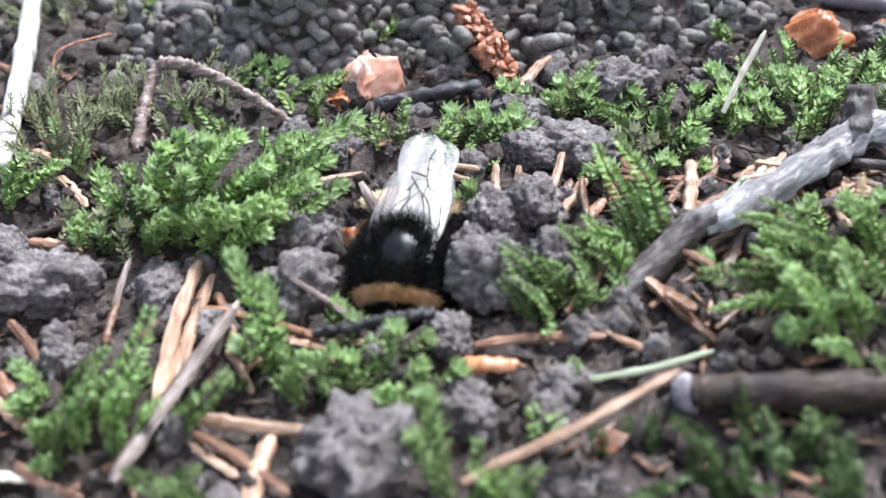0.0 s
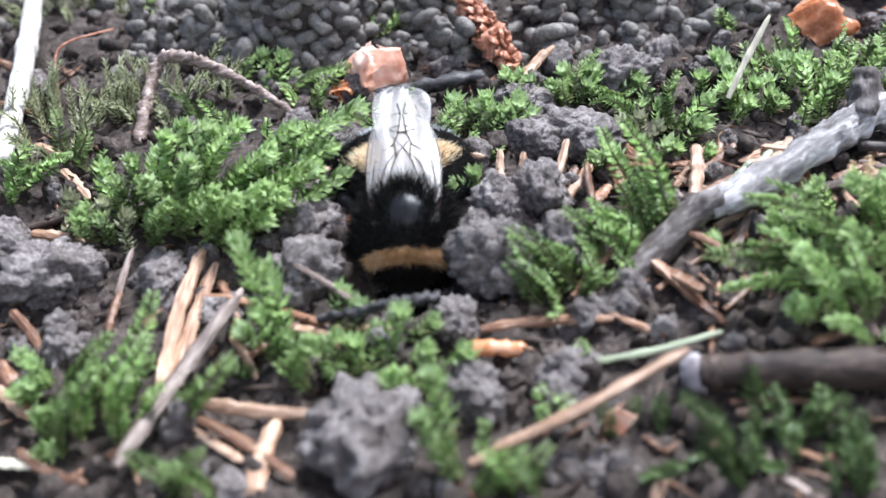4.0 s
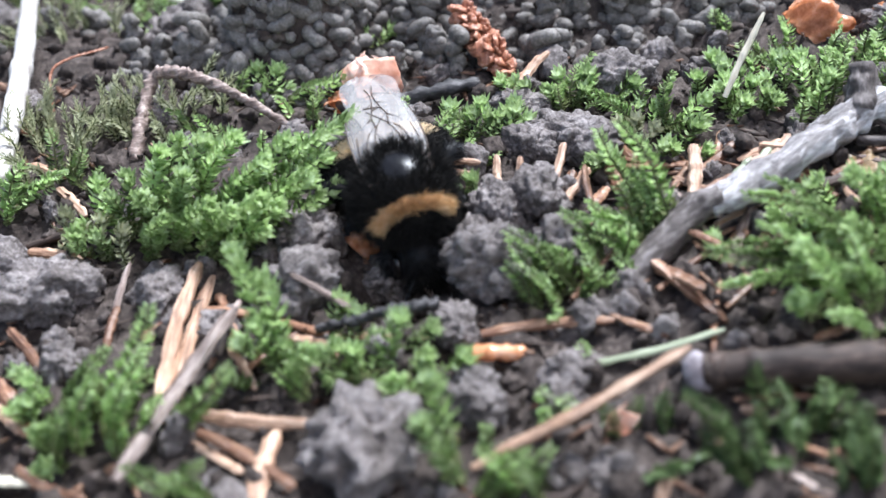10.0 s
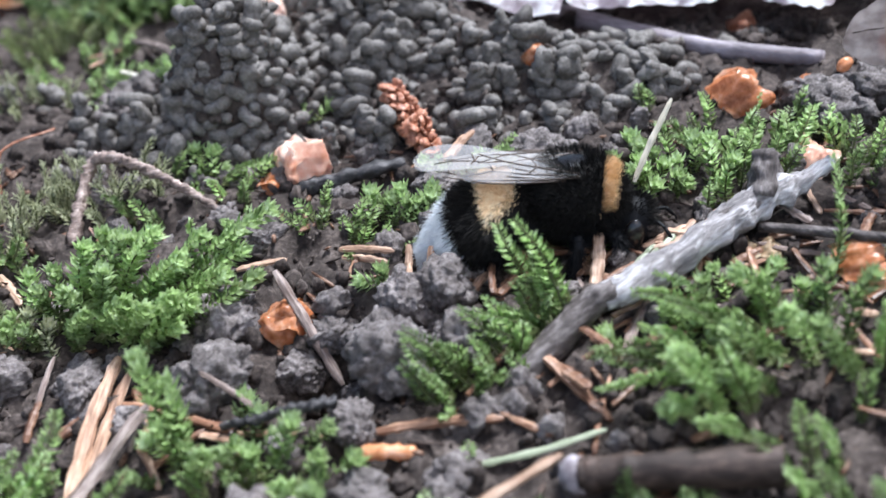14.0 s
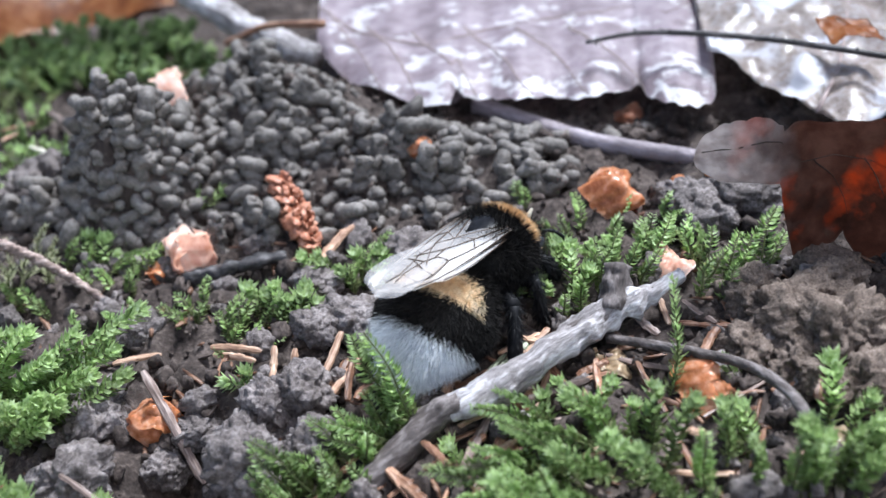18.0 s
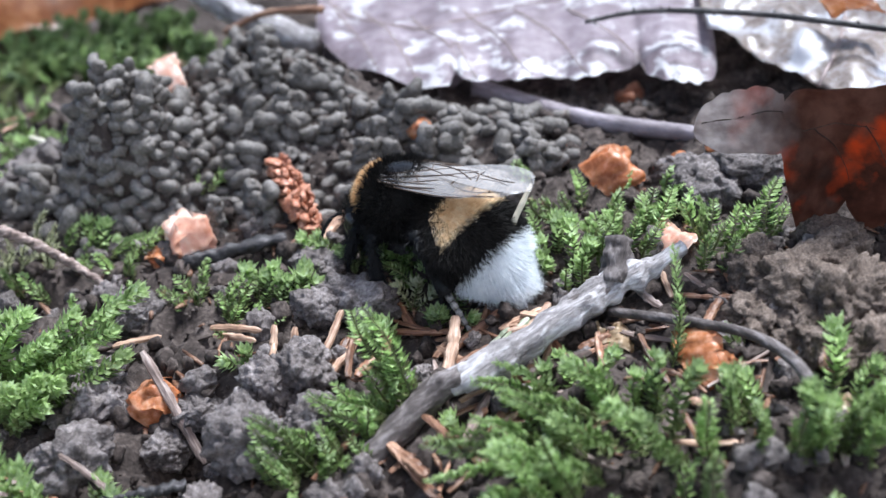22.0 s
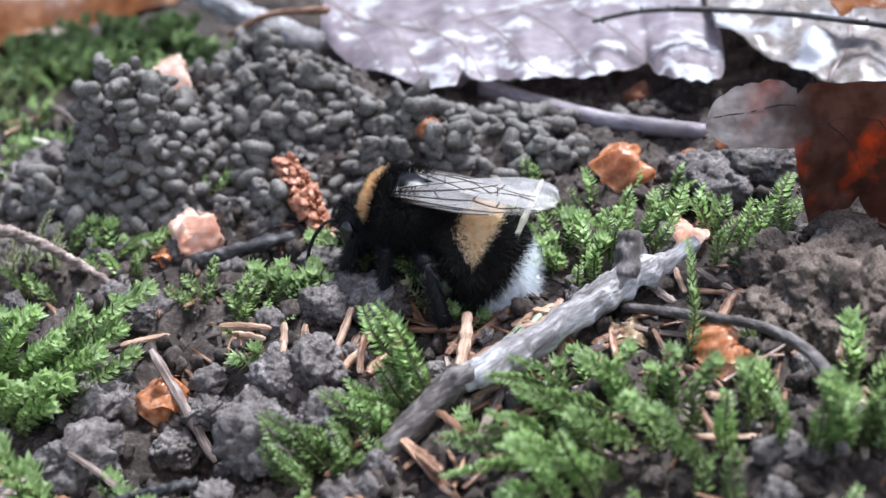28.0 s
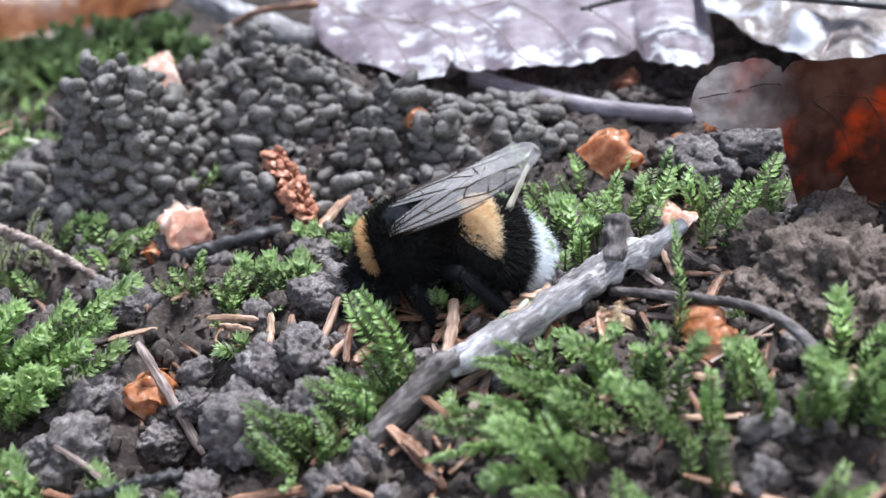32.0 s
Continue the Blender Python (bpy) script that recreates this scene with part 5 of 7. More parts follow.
stick("red_thread", [(-37.3, 24.8, 5.0), (-38.1, 27.9, 8.2), (-37.0, 29.5, 9.2), (-33.7, 32.5, 9.2)], [0.13, 0.13, 0.12, 0.1], CATKIN, "thin red wiry stem in moss", n=24, seg=6, rough=0.05)
stick("dark_root", [(-34.2, 6.1, 2.5), (-30.7, 7.4, 3.1), (-27.1, 9.0, 3.4)], [0.3, 0.4, 0.35], BARK_BROWN, "thin dark root lying on soil", n=24, seg=8, rough=0.3)
stick("moss_seta", [(42.5, 31.9, 9.9), (42.2, 31.6, 10.9), (42.1, 31.5, 11.5)], [0.1, 0.1, 0.1], BARK_BROWN, "thin stalk of a moss with an orange capsule", n=16, seg=6, rough=0.0, category="moss capsule", extra=capsule)

# ---- scales ----
bud_scale(-7.4, 25.4, 7.0, 4.0, 3.9, SCALE_PINK, -5, 25, "pale orange papery bud scale with a glossy skin", 3)
bud_scale(-10.2, 23.9, 6.2, 4.0, 2.2, SCALE_BROWN, -40, 0, "orange-brown bud scale lying flat", 1)
bud_scale(33.9, 30.8, 9.5, 4.8, 4.2, SCALE_BROWN, -10, 0, "glossy orange bud scale standing in moss", 2)
bud_scale(-13.0, 46.3, 14.8, 3.2, 3.8, SCALE_PINK, -10, 30, "pale peach torn bud scale on worm casts", 2)
bud_scale(-6.7, 4.5, 3.9, 4.6, 4.0, SCALE_BROWN, -50, -30, "glossy amber bud scale half sunk in soil", 2)
bud_scale(38.7, 19.1, 9.1, 3.6, 3.0, SCALE_PINK, -30, 0, "pinkish bud scale in moss", 2)
bud_scale(40.6, 4.7, 6.7, 4.2, 3.4, SCALE_BROWN, -50, 20, "dull orange bud scale behind a twig", 2)
bud_scale(39.5, 33.1, 9.7, 2.0, 1.0, SCALE_BROWN, -30, 0, "small orange bud scale on soil", 1)
bud_scale(14.7, 37.1, 12.3, 2.6, 1.4, SCALE_BROWN, -30, 20, "small orange chip on worm casts", 1)
bud_scale(32.1, 8.4, 6.0, 3.4, 2.4, RESIN, -30, 10, "translucent pale amber scale beside a stick", 2)
bud_scale(-26.6, 19.3, 4.6, 2.2, 1.2, SCALE_PINK, -50, 0, "small peach scale lying in moss", 1)
bud_scale(27.7, 12.7, 6.3, 2.6, 2.4, SCALE_BROWN, -20, -30, "brown curled scale beside a stick", 1)
bud_scale(28.6, 12.4, 6.3, 2.6, 2.6, SCALE_BROWN, -20, 20, "brown curled scale beside a stick", 1)
bud_scale(48.7, -0.7, 5.3, 3.2, 2.2, RESIN, -30, 0, "dull amber scale on soil", 1)
bud_scale(-11.4, 24.5, 5.8, 3.0, 1.4, SCALE_BROWN, -50, 0, "orange-brown bud scale lying flat", 1)
bud_scale(11.4, -15.9, 1.3, 1.8, 1.6, SCALE_PINK, -40, 0, "small pinkish chip in soil", 1)
bud_scale(35.3, 47.1, 9.7, 4.0, 3.0, CATKIN, -20, 10, "dark red shrivelled scale under a leaf", 1)
catkin((0.3, 33.2, 11.3), (4.8, 25.6, 7.8), 1.35)
needle((1.9, -9.6, 2.3), (6.1, -9.8, 2.4), 0.75, SCALE_BROWN, "orange-brown plump bud lying on soil", flat=0.8, seg=10, name="bud", category="bud", group="")

# ---- soil clods ----
clod(4.1, -1.3, 4.4, 3.2, 2.6, 2.7)
clod(6.8, 6.6, 5.4, 2.6, 2.4, 2.2)
clod(8.8, 0.5, 4.5, 2.6, 2.0, 2.0)
clod(-4.3, -17.1, 0.8, 4.2, 3.4, 3.2)
clod(0.9, -6.6, 2.3, 2.2, 1.6, 1.5)
clod(-0.2, 1.2, -0.7, 1.0, 0.8, 0.8)
clod(8.9, -11.3, 1.9, 2.2, 1.8, 1.3)
clod(8.2, -13.7, 1.4, 1.8, 1.6, 1.1)
clod(11.7, -20.1, 0.3, 2.2, 1.8, 1.0)
clod(-30.4, 0.0, 2.1, 3.6, 3.0, 2.4)
clod(-34.6, 2.1, 2.4, 2.4, 2.2, 2.2)
clod(-27.2, -8.0, 0.9, 1.8, 1.4, 1.4)
clod(2.5, -13.1, 1.4, 2.6, 2.0, 1.4)
clod(-10.9, 5.4, 4.1, 3.2, 2.2, 1.6)
clod(10.2, 16.1, 6.1, 4.2, 2.4, 1.8)
clod(14.5, 24.1, 7.7, 3.2, 2.4, 2.0)
clod(-21.3, -1.0, 2.2, 2.4, 1.8, 1.6)
clod(-50.6, 47.1, 6.3, 3.0, 2.6, 2.4)
clod(-16.3, -4.8, 1.7, 2.0, 1.6, 1.0)
clod(-10.9, -1.5, 2.5, 3.5, 2.8, 2.6)
clod(2.4, 2.3, 3.3, 2.6, 2.4, 2.2)
clod(3.9, 5.5, 4.8, 2.2, 2.0, 2.2)
clod(6.6, 15.1, 6.0, 2.4, 2.0, 1.6)
clod(-9.8, 15.8, 5.4, 2.2, 1.6, 1.4)
clod(16.9, 5.5, 4.9, 1.4, 1.2, 1.2)
clod(5.7, 21.3, 6.7, 2.6, 2.0, 1.2)
clod(47.3, 12.8, 8.0, 4.5, 3.4, 3.0, mat=CLOD_BROWN)
clod(50.9, 10.4, 8.0, 4.0, 3.4, 3.4, mat=CLOD_BROWN)
clod(44.4, 15.3, 8.1, 3.0, 2.4, 2.2, mat=CLOD_BROWN)
clod(51.1, 16.8, 8.7, 3.6, 3.0, 2.4, mat=CLOD_BROWN)
clod(52.2, 5.1, 6.8, 3.4, 3.0, 2.6, mat=CLOD_BROWN)
clod(41.7, 27.8, 9.2, 4.0, 2.8, 2.2)
clod(46.1, 30.1, 9.6, 4.4, 3.0, 2.6)
clod(40.4, 31.1, 9.2, 2.8, 2.4, 1.8)
clod(-9.6, 5.5, 3.6, 2.0, 1.6, 1.2)
clod(-2.2, 5.1, 2.7, 2.2, 2.0, 1.3)
clod(-4.9, 2.6, 0.6, 2.2, 2.2, 1.6)
clod(-30.2, 40.5, 7.4, 3.0, 2.4, 1.8)
clod(-27.4, 43.7, 7.8, 3.6, 2.6, 2.0)
clod(47.5, 7.8, 7.1, 3.2, 2.6, 2.0, mat=CLOD_BROWN)
clod(43.8, 9.9, 7.3, 2.6, 2.2, 1.6, mat=CLOD_BROWN)

# ---- moss by single shoots ----
plant = empty("moss_plant", mm(-18.3, 6.0, 3.0), "dense bright green moss cushion with arching shoots", "moss", "moss plants")
tuft(plant, (-18.3, 5.7, 3.1), (-7.4, 11.2, 10.8), "star", MOSS)
tuft(plant, (-16.6, 4.2, 3.0), (-8.4, 7.2, 6.8), "star", MOSS)
tuft(plant, (-19.2, 5.8, 3.1), (-12.5, 8.3, 10.2), "star", MOSS)
tuft(plant, (-20.3, 6.6, 3.2), (-16.4, 8.0, 10.7), "star", MOSS)
tuft(plant, (-21.7, 6.7, 3.1), (-19.1, 7.9, 10.6), "star", MOSS)
tuft(plant, (-23.3, 7.6, 3.2), (-22.4, 8.0, 9.6), "star", MOSS)
tuft(plant, (-24.1, 6.9, 3.0), (-25.2, 7.4, 7.9), "star", MOSS)
tuft(plant, (-24.8, 6.3, 2.9), (-26.2, 6.1, 6.6), "star", MOSS)
tuft(plant, (-18.1, 5.0, 3.0), (-13.7, 4.9, 10.0), "star", MOSS)
tuft(plant, (-17.1, 4.2, 3.0), (-10.3, 4.7, 8.7), "star", MOSS)
tuft(plant, (-20.6, 5.9, 3.1), (-19.9, 4.9, 9.1), "star", MOSS)
tuft(plant, (-22.9, 6.1, 3.0), (-23.1, 4.2, 7.6), "star", MOSS)
tuft(plant, (-16.5, 3.5, 2.9), (-12.8, 2.9, 7.2), "star", MOSS)
tuft(plant, (-23.6, 4.8, 2.7), (-21.5, 2.6, 6.5), "star", MOSS)
tuft(plant, (-21.2, 4.6, 2.8), (-17.7, 2.0, 7.8), "star", MOSS)
tuft(plant, (-25.6, 5.6, 2.8), (-27.8, 8.0, 7.1), "star", MOSS)
tuft(plant, (-15.7, 4.1, 3.0), (-13.7, 1.7, 8.4), "star", MOSS)
tuft(plant, (-18.8, 3.7, 2.8), (-15.8, 1.1, 7.8), "star", MOSS)
tuft(plant, (-16.4, 5.6, 3.2), (-9.5, 8.3, 8.7), "star", MOSS)
tuft(plant, (-20.9, 7.4, 3.3), (-18.8, 9.9, 9.1), "star", MOSS)
tuft(plant, (-23.0, 8.3, 3.3), (-21.7, 10.8, 9.2), "star", MOSS)
plant = empty("moss_plant", mm(-11.3, -10.0, 0.9), "hanging green moss shoot before a bee's hole", "moss", "moss plants")
tuft(plant, (-11.2, -10.4, 1.2), (-13.6, -7.0, 9.2), "star", MOSS)
tuft(plant, (-10.5, -9.9, 1.3), (-12.0, -10.0, 5.2), "star", MOSS)
tuft(plant, (-16.4, 2.4, 3.5), (-15.1, 2.9, 6.0), "star", MOSS)
tuft(plant, (-8.8, -10.9, 1.1), (-10.1, -10.6, 3.7), "star", MOSS)
plant = empty("moss_plant", mm(-23.4, -13.1, -0.1), "bright green moss shoots rising from soil", "moss", "moss plants")
tuft(plant, (-23.3, -13.4, 0.1), (-19.1, -9.9, 7.2), "feather", MOSS)
tuft(plant, (-25.4, -14.3, -0.1), (-21.8, -12.0, 5.2), "feather", MOSS)
tuft(plant, (-21.9, -15.5, -0.1), (-18.6, -13.7, 6.4), "feather", MOSS)
tuft(plant, (-23.7, -16.3, -0.4), (-21.5, -16.1, 5.4), "feather", MOSS)
tuft(plant, (-18.0, -15.7, 0.0), (-12.9, -14.4, 5.3), "feather", MOSS)
tuft(plant, (-19.4, -16.5, -0.2), (-17.3, -16.1, 4.1), "feather", MOSS)
tuft(plant, (-25.7, -17.2, -0.7), (-23.5, -16.5, 4.0), "feather", MOSS)
tuft(plant, (-20.8, -16.9, -0.4), (-19.1, -16.5, 5.8), "feather", MOSS)
plant = empty("moss_plant", mm(-15.0, -21.1, -0.9), "bright green moss shoots rising from soil", "moss", "moss plants")
tuft(plant, (-14.9, -21.4, -0.7), (-18.5, -21.7, 3.2), "feather", MOSS)
tuft(plant, (-13.0, -21.9, -0.6), (-16.0, -23.3, 3.3), "feather", MOSS)
tuft(plant, (-16.6, -21.8, -0.8), (-13.6, -21.5, 3.1), "feather", MOSS)
plant = empty("moss_plant", mm(0.9, -19.1, 0.2), "bright green moss shoots rising from soil", "moss", "moss plants")
tuft(plant, (0.9, -19.5, 0.5), (0.3, -17.5, 5.8), "star", MOSS)
tuft(plant, (1.7, -20.7, 0.3), (-0.2, -20.4, 4.9), "star", MOSS)
tuft(plant, (2.7, -22.0, 0.0), (6.2, -21.7, 3.8), "feather", MOSS)
tuft(plant, (4.4, -21.6, 0.2), (7.5, -21.4, 4.0), "feather", MOSS)
tuft(plant, (5.5, -22.1, 0.2), (3.1, -21.3, 3.9), "feather", MOSS)
tuft(plant, (6.5, -22.5, 0.1), (5.5, -22.7, 3.8), "feather", MOSS)
plant = empty("moss_plant", mm(-2.9, -11.6, 1.1), "bright green moss shoots rising from soil", "moss", "moss plants")
tuft(plant, (-2.9, -11.9, 1.4), (-2.5, -10.5, 5.7), "star", MOSS)
tuft(plant, (-4.9, -11.1, 1.3), (-5.5, -11.0, 3.5), "star", MOSS)
tuft(plant, (-6.5, -10.5, 1.3), (-7.5, -10.6, 3.2), "star", MOSS)
tuft(plant, (-1.8, -11.3, 1.4), (-0.9, -11.3, 3.3), "star", MOSS)
tuft(plant, (-0.2, -11.4, 1.5), (1.7, -11.4, 3.1), "star", MOSS)
tuft(plant, (-8.6, -12.5, 0.9), (-10.7, -12.4, 3.2), "feather", MOSS)
tuft(plant, (-5.6, -11.6, 1.2), (-6.8, -12.9, 3.1), "feather", MOSS)
plant = empty("moss_plant", mm(-36.9, 11.3, 2.9), "bright green moss shoots rising from soil", "moss", "moss plants")
tuft(plant, (-36.7, 10.9, 3.1), (-31.8, 12.0, 6.2), "feather", MOSS)
tuft(plant, (-38.2, 12.6, 3.3), (-33.1, 11.8, 5.2), "feather", MOSS)
tuft(plant, (-33.9, 14.8, 3.7), (-34.5, 16.4, 8.3), "feather", MOSS)
tuft(plant, (-32.9, 14.7, 3.7), (-31.5, 15.5, 6.8), "feather", MOSS)
tuft(plant, (-36.2, 12.5, 3.3), (-38.2, 11.6, 5.9), "feather", MOSS)
tuft(plant, (-30.9, 12.8, 3.6), (-29.5, 13.2, 6.0), "feather", MOSS)
tuft(plant, (-37.2, 9.5, 2.8), (-34.9, 11.4, 7.6), "feather", MOSS)
plant = empty("moss_plant", mm(-29.6, 4.8, 2.2), "pale dry moss on soil", "moss", "moss plants")
tuft(plant, (-29.6, 4.7, 2.3), (-30.1, 5.4, 5.5), "star", MOSS_PALE)
tuft(plant, (-27.2, 4.5, 2.4), (-27.3, 5.0, 5.2), "star", MOSS_PALE)
tuft(plant, (-25.0, 2.9, 2.3), (-25.1, 3.4, 5.1), "star", MOSS_PALE)
tuft(plant, (-31.2, 5.5, 2.4), (-29.0, 5.7, 4.3), "star", MOSS_PALE)
plant = empty("moss_plant", mm(15.3, 20.7, 6.5), "bright green moss shoots rising from soil", "moss", "moss plants")
tuft(plant, (15.2, 20.1, 6.8), (11.3, 20.4, 7.8), "feather", MOSS)
tuft(plant, (17.8, 16.9, 6.2), (18.8, 19.4, 10.2), "feather", MOSS)
tuft(plant, (18.7, 16.2, 6.0), (21.0, 17.7, 8.1), "star", MOSS)
tuft(plant, (16.0, 17.4, 6.0), (12.6, 17.5, 8.6), "feather", MOSS)
tuft(plant, (15.6, 18.8, 6.4), (16.5, 19.2, 8.8), "feather", MOSS)
tuft(plant, (17.3, 16.9, 5.9), (20.4, 15.6, 7.3), "star", MOSS)
plant = empty("moss_plant", mm(17.4, 1.8, 4.1), "bright green moss shoots rising from soil", "moss", "moss plants")
tuft(plant, (17.4, 1.4, 4.4), (13.0, 4.9, 12.7), "feather", MOSS)
tuft(plant, (16.8, 1.6, 4.3), (14.6, 3.2, 9.1), "feather", MOSS)
tuft(plant, (16.3, 0.3, 4.1), (9.6, 0.5, 7.3), "feather", MOSS)
tuft(plant, (15.4, 0.4, 4.0), (12.1, 0.9, 7.1), "feather", MOSS)
tuft(plant, (14.6, -0.2, 3.9), (10.8, -1.1, 6.8), "feather", MOSS)
tuft(plant, (13.3, -0.7, 3.8), (13.6, -1.0, 7.2), "feather", MOSS)
tuft(plant, (15.1, 1.1, 4.1), (15.7, 1.1, 7.9), "feather", MOSS)
plant = empty("moss_plant", mm(8.3, -3.8, 2.8), "bright green moss shoots rising from soil", "moss", "moss plants")
tuft(plant, (8.3, -4.2, 3.1), (4.9, -3.0, 7.5), "feather", MOSS)
tuft(plant, (8.3, -5.4, 2.9), (6.3, -5.8, 6.5), "feather", MOSS)
tuft(plant, (9.9, -4.3, 3.1), (11.4, -4.9, 5.9), "feather", MOSS)
tuft(plant, (8.7, -2.9, 3.2), (9.5, -2.4, 5.8), "feather", MOSS)
tuft(plant, (7.9, -4.0, 3.0), (7.5, -3.4, 5.9), "feather", MOSS)
tuft(plant, (11.5, -3.7, 3.2), (12.3, -3.9, 4.8), "feather", MOSS)
plant = empty("moss_plant", mm(2.8, 7.9, 4.3), "small green moss shoot beside a clod", "moss", "moss plants")
tuft(plant, (2.8, 7.6, 4.4), (0.4, 7.2, 6.0), "star", MOSS)
tuft(plant, (2.4, 7.7, 4.4), (2.0, 7.7, 6.4), "star", MOSS)
plant = empty("moss_plant", mm(3.1, 16.6, 5.5), "tiny upright green moss shoots on soil", "moss", "moss plants")
tuft(plant, (3.1, 16.3, 5.7), (2.7, 17.9, 8.3), "star", MOSS, 0)
tuft(plant, (4.8, 16.2, 5.6), (5.3, 17.9, 8.3), "star", MOSS, 0)
tuft(plant, (3.8, 15.8, 5.6), (4.1, 16.9, 7.4), "star", MOSS, 0)
tuft(plant, (-0.0, 16.9, 5.7), (-0.2, 18.2, 7.9), "star", MOSS, 0)
tuft(plant, (11.0, 23.5, 7.0), (12.5, 25.3, 9.7), "feather", MOSS, 0)
tuft(plant, (0.7, 17.3, 5.7), (1.2, 18.1, 6.9), "star", MOSS, 0)
plant = empty("moss_plant", mm(-18.4, 27.6, 5.7), "tiny upright green moss shoots on soil", "moss", "moss plants")
tuft(plant, (-18.3, 27.2, 5.9), (-18.6, 28.4, 7.9), "star", MOSS, 0)
tuft(plant, (-16.6, 26.0, 5.8), (-16.5, 27.4, 8.0), "star", MOSS, 0)
tuft(plant, (-17.4, 26.1, 5.8), (-15.8, 26.7, 6.6), "star", MOSS, 0)
tuft(plant, (-13.5, 25.1, 5.9), (-9.4, 26.5, 7.7), "star", MOSS, 0)
plant = empty("moss_plant", mm(-22.6, 20.1, 4.7), "bright green moss shoots rising from soil", "moss", "moss plants")
tuft(plant, (-22.4, 19.6, 5.0), (-25.4, 21.0, 7.7), "feather", MOSS)
tuft(plant, (-20.8, 19.4, 5.0), (-22.8, 20.6, 7.2), "feather", MOSS)
tuft(plant, (-19.6, 18.4, 5.0), (-20.6, 19.3, 6.7), "feather", MOSS)
plant = empty("moss_plant", mm(28.9, 0.9, 4.6), "large green moss fronds close in front", "moss", "moss plants")
tuft(plant, (28.6, -0.4, 5.4), (23.3, 1.6, 9.4), "feather", MOSS, 0)
tuft(plant, (30.1, -4.2, 4.9), (23.7, -2.8, 10.0), "feather", MOSS, 0)
tuft(plant, (29.1, -3.6, 4.9), (18.2, -5.3, 7.4), "feather", MOSS, 0)
tuft(plant, (29.6, -6.5, 4.5), (18.8, -9.2, 7.2), "feather", MOSS, 0)
tuft(plant, (27.1, -8.1, 3.7), (24.0, -9.3, 9.8), "star", MOSS, 0)
tuft(plant, (25.3, -8.0, 3.7), (23.6, -10.9, 6.9), "star", MOSS, 0)
tuft(plant, (29.3, -8.2, 3.8), (27.0, -8.2, 10.0), "feather", MOSS, 0)
tuft(plant, (32.2, -0.2, 5.2), (29.7, -0.2, 9.4), "feather", MOSS, 0)
tuft(plant, (31.2, -6.1, 4.2), (26.4, -9.0, 7.9), "feather", MOSS, 0)
tuft(plant, (28.9, -10.1, 3.3), (25.0, -12.9, 7.0), "feather", MOSS, 0)
# the next two plants have the shade at front right in their colour
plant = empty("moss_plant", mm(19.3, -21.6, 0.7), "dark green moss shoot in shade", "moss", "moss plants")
tuft(plant, (19.2, -22.0, 1.1), (15.1, -20.1, 6.8), "feather", MOSS_DARK_SHADED)
tuft(plant, (18.9, -21.5, 1.1), (16.3, -21.0, 6.2), "feather", MOSS_DARK_SHADED)
tuft(plant, (20.1, -20.6, 1.2), (19.0, -20.7, 5.1), "feather", MOSS_DARK_SHADED)
plant = empty("moss_plant", mm(26.4, -21.9, 1.0), "green moss at the corner of the litter, coloured dark for shade", "moss", "moss plants")
tuft(plant, (26.3, -22.1, 1.3), (24.5, -21.4, 6.6), "feather", MOSS_DARK_SHADED)
tuft(plant, (25.6, -22.5, 1.2), (25.7, -22.2, 5.6), "feather", MOSS_DARK_SHADED)
tuft(plant, (24.2, -22.9, 1.1), (23.1, -23.1, 4.7), "feather", MOSS_DARK_SHADED)
plant = empty("moss_plant", mm(15.0, 15.6, 4.9), "tiny pale green moss tuft on soil", "moss", "moss plants")
tuft(plant, (15.0, 15.3, 5.1), (14.3, 15.9, 6.3), "star", MOSS_PALE, 0)
tuft(plant, (15.3, 15.2, 5.1), (16.5, 15.9, 6.0), "star", MOSS_PALE, 0)
tuft(plant, (15.2, 15.3, 5.1), (15.4, 16.1, 6.4), "star", MOSS_PALE, 0)
plant = empty("moss_plant", mm(14.8, 4.5, 4.3), "bright green moss shoots rising from soil", "moss", "moss plants")
tuft(plant, (14.9, 4.1, 4.6), (11.6, 6.6, 11.3), "feather", MOSS)
tuft(plant, (16.0, 2.2, 4.4), (14.5, 4.3, 10.1), "feather", MOSS)
tuft(plant, (11.8, -0.5, 3.8), (8.6, 0.3, 7.8), "feather", MOSS)
tuft(plant, (13.5, 0.6, 4.1), (10.6, 1.4, 8.0), "feather", MOSS)
tuft(plant, (14.6, 2.9, 4.4), (12.8, 2.8, 8.5), "feather", MOSS)
plant = empty("moss_plant", mm(9.5, -3.4, 3.0), "bright green moss shoots rising from soil", "moss", "moss plants")
tuft(plant, (9.6, -3.7, 3.2), (4.7, -2.6, 8.0), "feather", MOSS)
tuft(plant, (8.7, -3.6, 3.2), (7.2, -2.7, 6.9), "feather", MOSS)
tuft(plant, (11.2, -2.7, 3.5), (9.7, -2.0, 6.9), "feather", MOSS)
plant = empty("moss_plant", mm(36.9, 5.4, 5.7), "tall green moss stalk", "moss", "moss plants")
tuft(plant, (36.9, 5.2, 5.8), (37.3, 9.3, 14.3), "needle", MOSS, 0)
tuft(plant, (40.7, -2.4, 4.9), (41.2, -0.3, 10.1), "needle", MOSS, 0)
plant = empty("moss_plant", mm(28.6, 0.6, 4.5), "large green moss fronds in front", "moss", "moss plants")
tuft(plant, (28.6, 0.0, 5.0), (21.5, 0.2, 8.8), "feather", MOSS, 0)
tuft(plant, (31.2, -0.6, 5.0), (24.5, -1.8, 8.3), "feather", MOSS, 0)
tuft(plant, (30.4, 1.8, 5.3), (32.2, 3.0, 8.7), "star", MOSS, 0)
